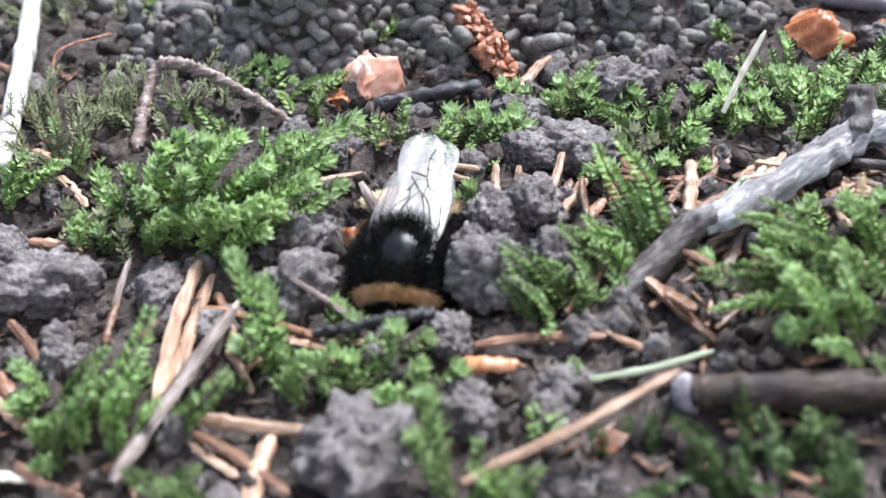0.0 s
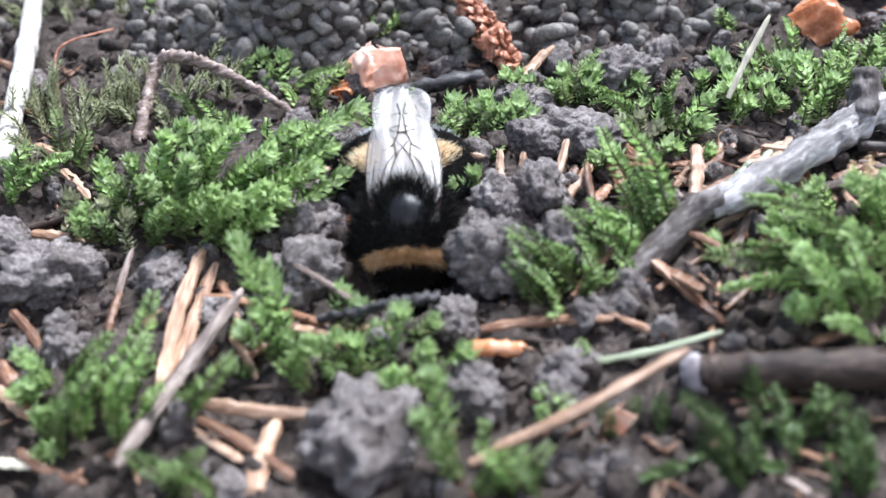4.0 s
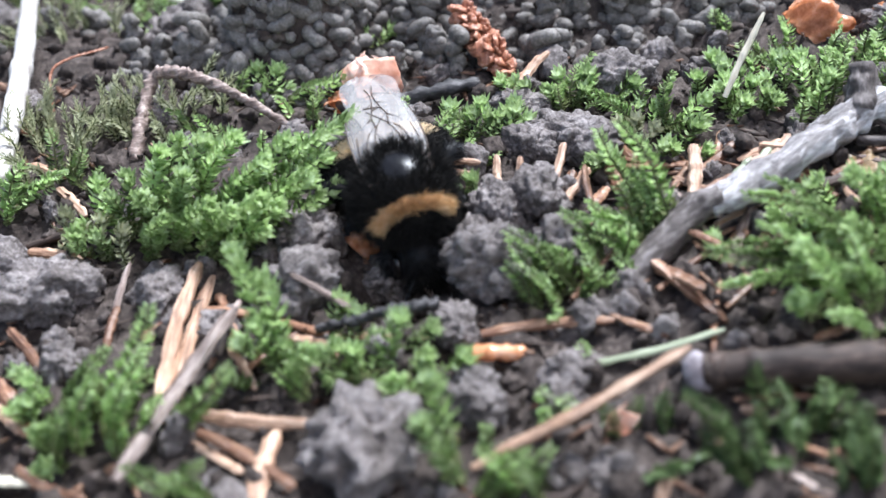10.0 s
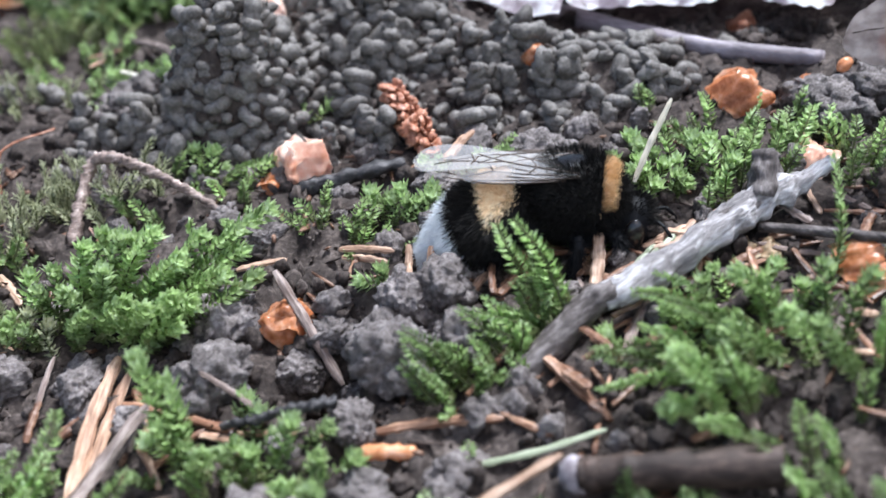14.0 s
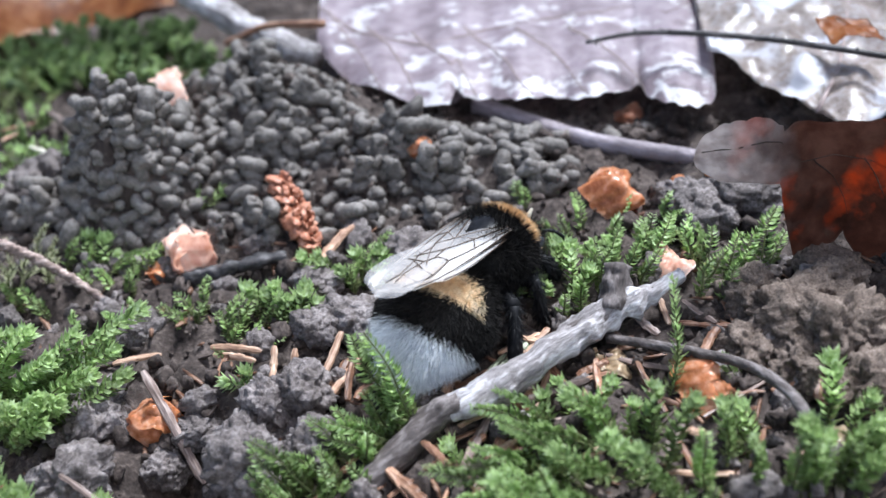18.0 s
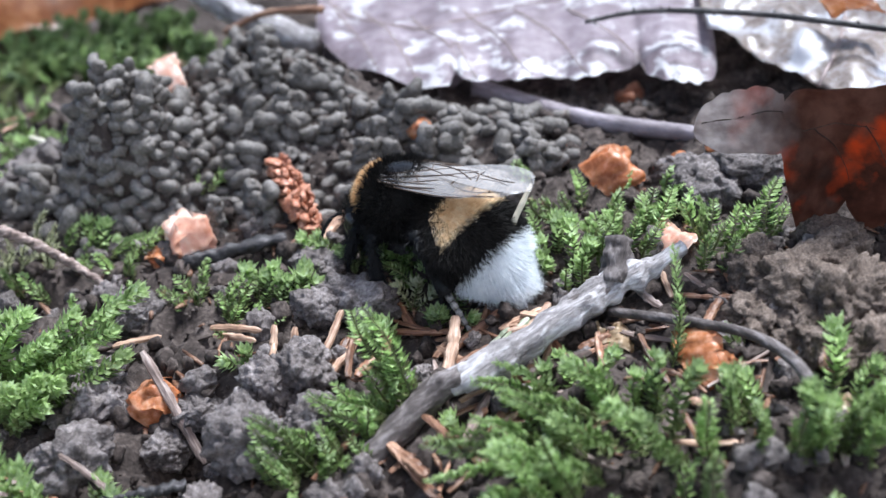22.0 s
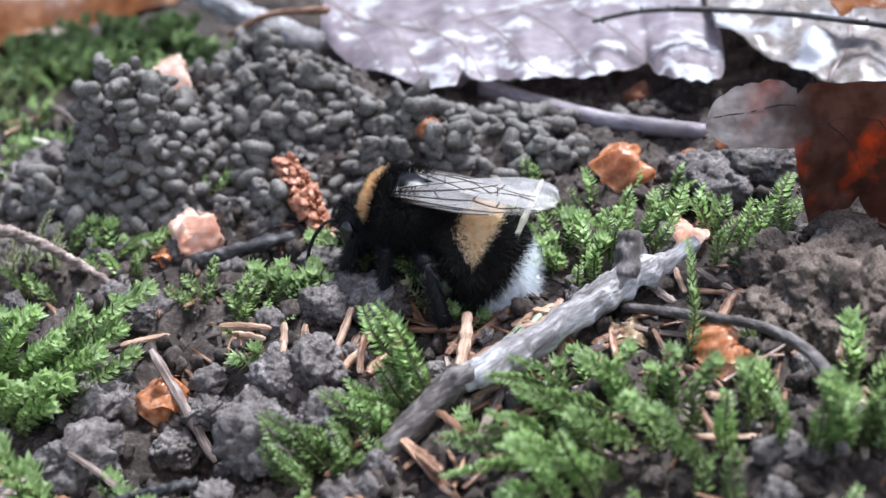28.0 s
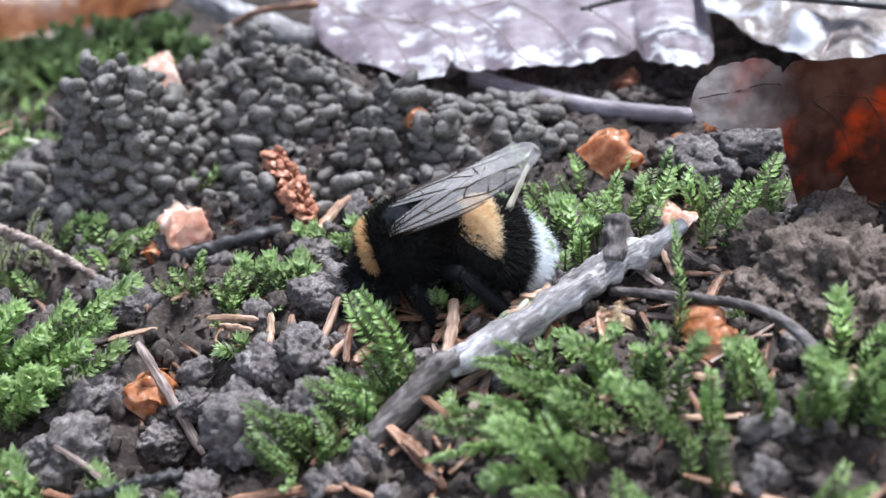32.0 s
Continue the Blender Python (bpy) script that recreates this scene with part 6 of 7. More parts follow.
tuft(plant, (32.9, -0.6, 5.0), (29.2, -0.3, 10.2), "star", MOSS, 0)
tuft(plant, (35.0, -0.8, 5.1), (35.5, 0.9, 9.8), "star", MOSS, 0)
tuft(plant, (36.2, -2.4, 4.9), (38.2, -1.2, 10.3), "star", MOSS, 0)
tuft(plant, (28.6, -3.6, 4.3), (18.8, -5.3, 7.5), "feather", MOSS, 0)
tuft(plant, (26.9, -3.5, 4.2), (21.8, -4.7, 9.1), "feather", MOSS, 0)
tuft(plant, (32.0, -3.2, 4.5), (28.3, -4.7, 8.6), "star", MOSS, 0)
tuft(plant, (34.0, -3.8, 4.5), (32.0, -4.6, 9.5), "star", MOSS, 0)
tuft(plant, (36.8, -5.0, 4.5), (33.9, -5.8, 9.5), "star", MOSS, 0)
tuft(plant, (38.9, -4.6, 4.7), (38.7, -4.6, 10.5), "feather", MOSS, 0)
tuft(plant, (42.1, -5.1, 4.6), (41.8, -5.1, 10.4), "feather", MOSS, 0)
tuft(plant, (44.8, -5.2, 4.7), (46.0, -5.3, 10.0), "feather", MOSS, 0)
tuft(plant, (30.7, -5.1, 4.1), (23.5, -7.6, 7.4), "feather", MOSS, 0)
tuft(plant, (26.9, -5.0, 3.9), (24.7, -6.4, 7.9), "star", MOSS, 0)
tuft(plant, (33.8, 0.5, 5.2), (33.8, 1.1, 8.0), "star", MOSS, 0)
tuft(plant, (48.1, -4.8, 4.9), (50.1, -3.9, 9.8), "feather", MOSS, 0)
tuft(plant, (50.3, -3.4, 5.2), (51.1, -2.5, 10.3), "feather", MOSS, 0)
plant = empty("moss_plant", mm(28.1, 19.8, 7.2), "bright green moss shoots rising from soil", "moss", "moss plants")
tuft(plant, (28.1, 19.4, 7.5), (28.0, 21.0, 10.1), "star", MOSS)
tuft(plant, (29.1, 17.8, 7.3), (29.2, 19.9, 10.7), "star", MOSS)
tuft(plant, (30.6, 18.4, 7.5), (31.2, 20.8, 11.3), "feather", MOSS)
tuft(plant, (32.6, 19.0, 7.6), (33.7, 21.7, 11.8), "feather", MOSS)
tuft(plant, (34.6, 19.6, 7.8), (35.7, 22.3, 12.0), "feather", MOSS)
tuft(plant, (36.1, 20.2, 8.0), (38.2, 23.0, 12.1), "feather", MOSS)
tuft(plant, (31.6, 17.7, 7.3), (32.7, 19.0, 11.1), "feather", MOSS)
tuft(plant, (33.6, 18.3, 7.5), (35.1, 19.6, 11.3), "feather", MOSS)
tuft(plant, (28.6, 15.0, 6.8), (28.7, 15.2, 9.0), "feather", MOSS)
tuft(plant, (35.0, 18.1, 7.6), (37.0, 19.2, 10.9), "feather", MOSS)
tuft(plant, (30.1, 14.9, 6.9), (30.7, 16.1, 10.7), "star", MOSS)
tuft(plant, (26.1, 21.4, 7.5), (25.4, 22.9, 10.1), "feather", MOSS)
plant = empty("moss_plant", mm(40.2, 21.0, 7.9), "bright green moss shoots rising from soil", "moss", "moss plants")
tuft(plant, (40.1, 20.6, 8.2), (39.7, 22.9, 12.1), "feather", MOSS)
tuft(plant, (41.0, 19.7, 8.1), (41.6, 21.9, 11.5), "feather", MOSS)
tuft(plant, (42.4, 18.8, 8.1), (43.9, 21.0, 11.4), "feather", MOSS)
tuft(plant, (43.7, 18.0, 8.1), (45.8, 20.7, 12.1), "feather", MOSS)
tuft(plant, (45.2, 18.6, 8.2), (47.1, 22.0, 13.3), "feather", MOSS)
tuft(plant, (40.9, 18.3, 7.9), (42.8, 19.1, 10.8), "feather", MOSS)
tuft(plant, (42.8, 18.2, 7.9), (44.7, 19.1, 10.8), "feather", MOSS)
tuft(plant, (40.2, 16.2, 7.6), (41.2, 17.2, 10.9), "feather", MOSS)
tuft(plant, (42.0, 15.3, 7.6), (43.0, 16.3, 10.9), "feather", MOSS)
tuft(plant, (39.9, 24.1, 8.4), (37.9, 24.7, 9.9), "feather", MOSS)
tuft(plant, (45.8, 19.5, 8.2), (47.9, 21.5, 11.0), "feather", MOSS)
plant = empty("moss_plant", mm(24.2, 32.5, 8.3), "tiny upright green moss shoots on soil", "moss", "moss plants")
tuft(plant, (24.2, 32.1, 8.5), (24.0, 33.2, 10.4), "feather", MOSS, 0)
tuft(plant, (24.8, 31.1, 8.4), (24.6, 32.1, 10.1), "feather", MOSS, 0)
plant = empty("moss_plant", mm(-8.6, 35.2, 7.0), "small green moss shoots between worm casts", "moss", "moss plants")
tuft(plant, (-8.6, 35.1, 7.1), (-9.1, 35.8, 8.4), "star", MOSS)
tuft(plant, (-8.1, 35.5, 6.8), (-7.2, 36.2, 7.8), "star", MOSS)
tuft(plant, (-20.3, 25.9, 5.6), (-19.4, 27.7, 8.4), "feather", MOSS)
tuft(plant, (-18.2, 24.9, 5.6), (-17.3, 26.7, 8.3), "feather", MOSS)
tuft(plant, (-15.8, 24.6, 5.7), (-11.4, 26.4, 7.7), "feather", MOSS)
plant = empty("moss_plant", mm(-6.0, 17.4, 5.2), "bright green moss shoots rising from soil", "moss", "moss plants")
tuft(plant, (-5.9, 17.1, 5.4), (-8.4, 17.7, 6.9), "feather", MOSS)
tuft(plant, (-4.6, 16.3, 5.4), (-4.1, 17.4, 7.1), "feather", MOSS)
tuft(plant, (-5.5, 17.9, 5.5), (-7.1, 18.8, 7.4), "feather", MOSS)
tuft(plant, (-4.4, 17.8, 5.5), (-3.9, 19.8, 8.6), "feather", MOSS)
tuft(plant, (-1.6, 14.5, 5.3), (0.0, 16.8, 8.6), "feather", MOSS)
tuft(plant, (-1.1, 14.5, 5.3), (-2.0, 15.5, 7.1), "feather", MOSS)
tuft(plant, (2.7, 16.5, 5.7), (2.0, 17.5, 7.5), "star", MOSS)
tuft(plant, (4.4, 15.7, 5.6), (5.2, 17.1, 7.7), "star", MOSS)
tuft(plant, (3.4, 15.7, 5.6), (3.4, 16.5, 6.9), "star", MOSS)
plant = empty("moss_plant", mm(9.8, 21.6, 6.4), "bright green moss shoots rising from soil", "moss", "moss plants")
tuft(plant, (9.9, 21.4, 6.6), (11.3, 23.4, 9.6), "feather", MOSS)
tuft(plant, (9.5, 19.9, 6.3), (9.1, 21.2, 8.6), "feather", MOSS)
tuft(plant, (10.7, 21.3, 6.6), (12.6, 22.8, 8.7), "feather", MOSS)
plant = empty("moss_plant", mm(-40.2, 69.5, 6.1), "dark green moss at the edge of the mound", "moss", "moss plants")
tuft(plant, (-39.9, 68.8, 6.4), (-36.9, 71.3, 9.9), "star", MOSS_DARK_SHADED)
tuft(plant, (-35.9, 66.4, 6.5), (-31.5, 69.0, 9.9), "star", MOSS_DARK_SHADED)
tuft(plant, (-41.7, 67.4, 6.3), (-40.8, 70.1, 10.6), "star", MOSS_DARK_SHADED)
tuft(plant, (-34.1, 67.7, 6.6), (-34.0, 70.4, 10.9), "star", MOSS_DARK_SHADED)
tuft(plant, (-32.3, 69.0, 6.8), (-30.7, 71.0, 9.8), "star", MOSS_DARK_SHADED)
tuft(plant, (-30.2, 72.1, 6.9), (-27.9, 74.2, 9.9), "star", MOSS_DARK_SHADED)
tuft(plant, (-27.5, 73.3, 7.0), (-23.7, 75.6, 9.9), "star", MOSS_DARK_SHADED)
tuft(plant, (-25.6, 74.8, 7.2), (-23.3, 77.7, 11.4), "star", MOSS_DARK_SHADED)
tuft(plant, (-36.2, 63.2, 6.5), (-40.4, 64.3, 9.2), "star", MOSS_DARK_SHADED)
tuft(plant, (-42.3, 71.0, 6.3), (-38.5, 74.0, 10.4), "star", MOSS_DARK_SHADED)
tuft(plant, (-16.4, 39.2, 18.9), (-15.7, 40.8, 21.3), "star", MOSS_DARK_SHADED)
tuft(plant, (-22.0, 75.8, 7.3), (-19.7, 76.8, 8.4), "star", MOSS_DARK_SHADED)
tuft(plant, (-33.8, 78.3, 6.8), (-29.9, 80.6, 9.7), "star", MOSS_DARK_SHADED)
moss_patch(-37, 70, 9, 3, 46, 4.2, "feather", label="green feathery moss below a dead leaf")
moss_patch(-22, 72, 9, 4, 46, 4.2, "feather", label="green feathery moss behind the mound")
moss_patch(-36, 76, 16, 6, 70, 4.5, "star", mat=MOSS_DARK_SHADED, label="dark green moss under a dead leaf")
moss_patch(-17, 62, 8, 5, 30, 4, "feather", mat=MOSS_DARK_SHADED, label="dark green moss behind the mound")
moss_patch(25, 20, 6, 3, 16, 2.4, "star", label="low green moss behind a stick")
moss_patch(33, 26, 7, 3, 20, 3.5, "feather", label="low green moss behind a stick")
moss_patch(-36, 20, 7, 5, 30, 5, "needle", mat=MOSS_PALE, label="pale dry moss beside a root")
moss_patch(-27, 24, 7, 4, 26, 5, "needle", mat=MOSS_PALE, label="pale dry moss beside a root")
moss_patch(38, -14, 7, 6, 16, 6, "feather", label="green moss at the edge of the litter")
moss_patch(46, -2, 6, 4, 12, 6, "star", label="green moss in front of soil clods")
moss_patch(-24, -12, 7, 5, 8, 3, "star", label="low scattered green moss on soil", spread=0.9)
moss_patch(-8, -9, 6, 3, 7, 3, "star", label="low scattered green moss on soil", spread=0.9)
moss_patch(6, -14, 6, 4, 7, 3, "feather", label="low scattered green moss on soil", spread=0.9)
moss_patch(-14, 20, 6, 4, 9, 3, "feather", label="low scattered green moss on soil", spread=0.9)
moss_patch(-26, 8, 6, 5, 8, 3, "star", label="low scattered green moss on soil", spread=0.9)
moss_patch(10, 22, 6, 3, 10, 2.5, "star", label="low scattered green moss on soil", spread=0.9)
moss_patch(24, -2, 4, 3, 5, 3, "star", label="low scattered green moss on soil", spread=0.9)
moss_patch(16, 14, 4, 4, 12, 2.5, "star", label="low scattered green moss on soil", spread=0.9)
moss_patch(-2, 14, 5, 3, 8, 2.5, "feather", label="low scattered green moss on soil", spread=0.9)
moss_patch(30, 2, 5, 4, 8, 3, "star", label="low scattered green moss on soil", spread=0.9)
moss_patch(44, 8, 5, 4, 6, 3, "feather", label="low scattered green moss on soil", spread=0.9)
# moss beside the mound, and dark moss added below the brown twig to deepen its shade
moss_patch(-44, 60, 10, 7, 34, 4.5, "feather", mat=MOSS_OLD, label="olive old moss on soil beside the mound", spread=0.9)
moss_patch(-34, 52, 8, 7, 26, 4, "feather", label="green feathery moss beside the mound", spread=0.9)
moss_patch(-41, 44, 7, 5, 22, 4, "needle", mat=MOSS_PALE, label="pale dry moss beside the mound", spread=0.9)
moss_patch(-28, 44, 4, 4, 12, 3, "star", label="low scattered green moss on soil", spread=0.9)
moss_patch(23, -18, 4, 3, 16, 4, "feather", mat=MOSS_DARK_SHADED, label="olive moss below a brown twig, coloured dark for its shade", spread=0.9)
moss_patch(14, -18, 3, 2.5, 10, 3, "feather", mat=MOSS_DARK_SHADED, label="olive moss on soil, coloured dark for shade", spread=0.9)


# ---- the bumblebee ----
BEE_BLACK = material("black_hair", [(0.006, 0.005, 0.005), (0.012, 0.011, 0.010), (0.022, 0.020, 0.019)], 0.8, 0.75, 0.0, spec=0.08)
BEE_GOLD = material("gold_hair", [(0.64, 0.43, 0.23), (0.84, 0.66, 0.43), (0.93, 0.84, 0.68)], 0.5, 0.7, 0.0, translucent=0.25, spec=0.1)
# the collar's gold, more orange and darker to hold the shade it sits in
BEE_COLLAR_SHADED = material("shaded_collar_hair", [(0.50, 0.28, 0.11), (0.70, 0.46, 0.24), (0.84, 0.66, 0.44)], 0.5, 0.7, 0.0, translucent=0.25, spec=0.1)
BEE_WHITE = material("white_hair", [(0.62, 0.65, 0.68), (0.78, 0.805, 0.825), (0.91, 0.92, 0.93)], 0.6, 0.7, 0.0, translucent=0.5, spec=0.1)
BEE_SHELL = material("black_shell", [(0.004, 0.004, 0.005), (0.010, 0.010, 0.011)], 0.6, 0.6, 0.2, bump_mm=0.05, spec=0.18)
BEE_DISC = material("bald_shell", [(0.006, 0.006, 0.007), (0.016, 0.016, 0.018)], 0.6, 0.24, 0.4, bump_mm=0.06, spec=0.10)
BEE_FOOT = material("dusty_foot", [(0.05, 0.045, 0.04), (0.16, 0.15, 0.14), (0.34, 0.32, 0.30)], 0.8, 0.7, 0.4, bump_mm=0.1)
BEE_EYE = material("compound_eye", [(0.008, 0.007, 0.007), (0.016, 0.013, 0.012)], 2.0, 0.2, 0.2, bump_mm=0.02, spec=0.6)
WING_VEIN = material("wing_vein", [(0.035, 0.022, 0.016), (0.08, 0.052, 0.036)], 0.8, 0.4, 0.0)


def wing_membrane():
    m = bpy.data.materials.new("wing_membrane")
    m.use_nodes = True
    n, link = m.node_tree.nodes, m.node_tree.links.new
    bsdf = n["Principled BSDF"]
    coord, tex = n.new("ShaderNodeTexCoord"), n.new("ShaderNodeTexNoise")
    tex.inputs["Scale"].default_value = 0.6 / MM
    link(coord.outputs["Object"], tex.inputs["Vector"])
    bump = n.new("ShaderNodeBump")
    bump.inputs["Strength"].default_value, bump.inputs["Distance"].default_value = 0.3, 0.2 * MM
    link(tex.outputs["Fac"], bump.inputs["Height"])
    link(bump.outputs[0], bsdf.inputs["Normal"])
    bsdf.inputs["Base Color"].default_value = (0.53, 0.505, 0.49, 1)
    bsdf.inputs["Roughness"].default_value = 0.35
    bsdf.inputs["Specular IOR Level"].default_value = 0.35
    gloss, both = n.new("ShaderNodeBsdfGlossy"), n.new("ShaderNodeMixShader")
    gloss.inputs["Roughness"].default_value, both.inputs[0].default_value = 0.42, 0.06
    link(bump.outputs[0], gloss.inputs["Normal"])
    link(bsdf.outputs[0], both.inputs[1])
    link(gloss.outputs[0], both.inputs[2])
    clear, mix = n.new("ShaderNodeBsdfTransparent"), n.new("ShaderNodeMixShader")
    clear.inputs[0].default_value = (0.88, 0.85, 0.82, 1)
    mix.inputs[0].default_value = 0.29
    link(clear.outputs[0], mix.inputs[1])
    link(both.outputs[0], mix.inputs[2])
    link(mix.outputs[0], n["Material Output"].inputs["Surface"])
    return m


WING = wing_membrane()


def hair(bm, p, d, n, w, rnd):
    """One bristle: a thin tapering blade, bent once."""
    side = d.cross(Vector((rnd.gauss(0, 1), rnd.gauss(0, 1), rnd.gauss(0, 1)))).normalized()
    sag = Vector((rnd.gauss(0, 0.12), rnd.gauss(0, 0.12), rnd.gauss(0, 0.12) - 0.06)) * n
    a, b = bm.verts.new(p + side * w), bm.verts.new(p - side * w)
    c, e = bm.verts.new(p + d * n * 0.55 + sag * 0.4 + side * w * 0.7), bm.verts.new(p + d * n * 0.55 + sag * 0.4 - side * w * 0.7)
    t = bm.verts.new(p + d * n + sag)
    bm.faces.new((a, b, e, c))
    bm.faces.new((c, e, t))


def coat(name, skin, count, length, lean, mat, parent, pick, seed, width=0.024, label=""):
    """Hair over a skin: skin(a, b) gives a place and its normal for a, b in 0..1; pick(p, a, b) says where it grows."""
    rnd = random.Random(seed)
    bm = bmesh.new()
    done = tries = 0
    while done < count and tries < count * 30:
        tries += 1
        a, b = rnd.random(), rnd.random()
        p, nrm = skin(a, b)
        if not pick(p, a, b):
            continue
        d = (nrm + Vector(lean) + Vector((rnd.gauss(0, 0.22), rnd.gauss(0, 0.22), rnd.gauss(0, 0.22)))).normalized()
        hair(bm, p - nrm * 0.05, d, length * rnd.uniform(0.6, 1.2), width * rnd.uniform(0.7, 1.3), rnd)
        done += 1
    return part(name, bm, mat, parent, label, smooth=False)


def egg(rx, ry, rz, c=(0, 0, 0)):
    def skin(a, b):
        z, f = 2 * a - 1, 2 * math.pi * b
        s = math.sqrt(1 - z * z)
        d = Vector((s * math.cos(f), s * math.sin(f), z))
        return Vector((d.x * rx + c[0], d.y * ry + c[1], d.z * rz + c[2])), Vector((d.x / rx, d.y / ry, d.z / rz)).normalized()
    return skin


ABD_LEN, ABD_BEND = 10.4, radians(14)


def abd_radius(s):
    return 3.85 * (max(0.0, math.sin(math.pi * (0.10 + 0.86 * s ** 0.92)))) ** 0.62 * (0.72 + 0.28 * math.sin(math.pi * min(1, s * 1.15)))


def abd_axis(s):
    a = ABD_BEND * s
    k = ABD_LEN / ABD_BEND
    return Vector((-k * math.sin(a), 0, -k * (1 - math.cos(a)))), a


def abd_skin(s, b):
    c, a = abd_axis(s)
    r, f = abd_radius(s), 2 * math.pi * b
    up, back = Vector((math.sin(-a), 0, math.cos(a))), Vector((-math.cos(a), 0, -math.sin(a)))
    out = Vector((0, 1, 0)) * math.cos(f) * 1.24 + up * math.sin(f) * 0.63
    slope = (abd_radius(min(1, s + 0.02)) - abd_radius(max(0, s - 0.02))) / (0.04 * ABD_LEN)
    return c + out * r, (out - back * slope).normalized()


def wing(name, n, w, parent, m, cells, side):
    """A wing along local -x from its root, outer edge towards the bee's own side (1 left, -1 right)."""
    bm = bmesh.new()
    nu, nv = 44, 11

    def place(u, v):
        lead = w * 0.14 * math.sin(math.pi * u)
        if u > 0.75:
            lead -= 0.34 * w * ((u - 0.75) / 0.25) ** 2
        width = 0.14 + 0.86 * math.sin(math.pi * min(0.5, u * 0.62 + 0.03)) ** 0.9
        if u > 0.72:
            width *= math.sqrt(max(0.0, 1 - ((u - 0.72) / 0.281) ** 2))
        y = lead - w * width * v
        return Vector((-n * u, y * side, 0.28 * math.sin(math.pi * v) * math.sin(math.pi * u) + 0.10 * math.sin(9 * v + 7 * u) * u))

    grid = [[bm.verts.new(place(i / (nu - 1), j / (nv - 1))) for i in range(nu)] for j in range(nv)]
    for j in range(nv - 1):
        for i in range(nu - 1):
            bm.faces.new((grid[j][i], grid[j][i + 1], grid[j + 1][i + 1], grid[j + 1][i]))
    ob = part(name, bm, WING, parent, "smoky transparent wing with brown veins", m=m)
    runs = [[(0, 0), (0.3, 0.02), (0.6, 0.02), (0.8, 0.03)], [(0, 0.2), (0.3, 0.22), (0.5, 0.25)], [(0, 0.5), (0.25, 0.5), (0.45, 0.55), (0.62, 0.75)], [(0.05, 0.8), (0.3, 0.85), (0.45, 0.9)]]
    if cells:
        runs += [[(0.5, 0.25), (0.66, 0.12), (0.85, 0.12)], [(0.5, 0.25), (0.55, 0.45), (0.75, 0.45), (0.86, 0.3)], [(0.45, 0.55), (0.55, 0.45)], [(0.65, 0.14), (0.68, 0.45)], [(0.76, 0.13), (0.78, 0.42)], [(0.25, 0.5), (0.3, 0.22)], [(0.25, 0.5), (0.3, 0.85)], [(0.62, 0.47), (0.66, 0.75)]]
    for run in runs:
        bm = bmesh.new()
        pts = smooth_path([place(*uv) + Vector((0, 0, 0.02)) for uv in run], 8)
        tube(bm, pts, [0.06 - 0.003 * i for i in range(8)], 5)
        part("vein", bm, WING_VEIN, ob)
    return ob


def leg(bee, root, knee, ankle, foot, r, side):
    """Femur with the tibia and the foot under it; side is 1 on its left."""
    flip = lambda p: Vector((p[0], p[1] * side, p[2]))
    root, knee, ankle, foot = flip(root), flip(knee), flip(ankle), flip(foot)

    def limb(name, a, b, ra, rb, parent, at, furry):
        bm = bmesh.new()
        d = b - a
        pts = [d * u for u in np.linspace(0, 1, 8)]
        tube(bm, pts, [ra + (rb - ra) * u + 0.1 * ra * math.sin(math.pi * u) for u in np.linspace(0, 1, 8)], 8)
        rnd = random.Random(int(abs(d.x * 77 + d.y * 31) * 10))
        for _ in range(furry):
            u = rnd.random()
            o = Vector((rnd.gauss(0, 1), rnd.gauss(0, 1), rnd.gauss(0, 1)))
            o = (o - d.normalized() * o.dot(d.normalized())).normalized()
            hair(bm, d * u + o * ra * 0.8, (o + d.normalized() * 0.8).normalized(), rnd.uniform(0.3, 1.0), 0.024, rnd)
        return part(name, bm, BEE_SHELL, parent, m=mm(*at))

    femur = limb("leg", root, knee, r * 0.7, r * 0.85, bee, root, 500)
    tibia = limb("tibia", knee, ankle, r * 0.55, r * 1.0, femur, knee - root, 700)
    bm = bmesh.new()
    d = foot - ankle
    for i in range(5):
        a, b = d * (i / 5), d * ((i + 0.92) / 5)
        tube(bm, [a, a.lerp(b, 0.5), b], [r * 0.42 * (1 - 0.1 * i), r * 0.5 * (1 - 0.1 * i), r * 0.45 * (1 - 0.1 * i)], 6)
    for s in (-1, 1):
        tube(bm, [d, d * 1.06 + Vector((0.1 * s, 0.12 * s, 0)), d * 1.1 + Vector((0.14 * s, 0.16 * s, -0.12))], [0.05, 0.05, 0.02], 5)
    # the foot hangs from the tibia; its mesh stays in the femur's space one level up
    bmesh.ops.translate(bm, verts=bm.verts, vec=ankle - root)
    part("foot", bm, BEE_FOOT if root.x < -1 else BEE_SHELL, femur)
    return femur


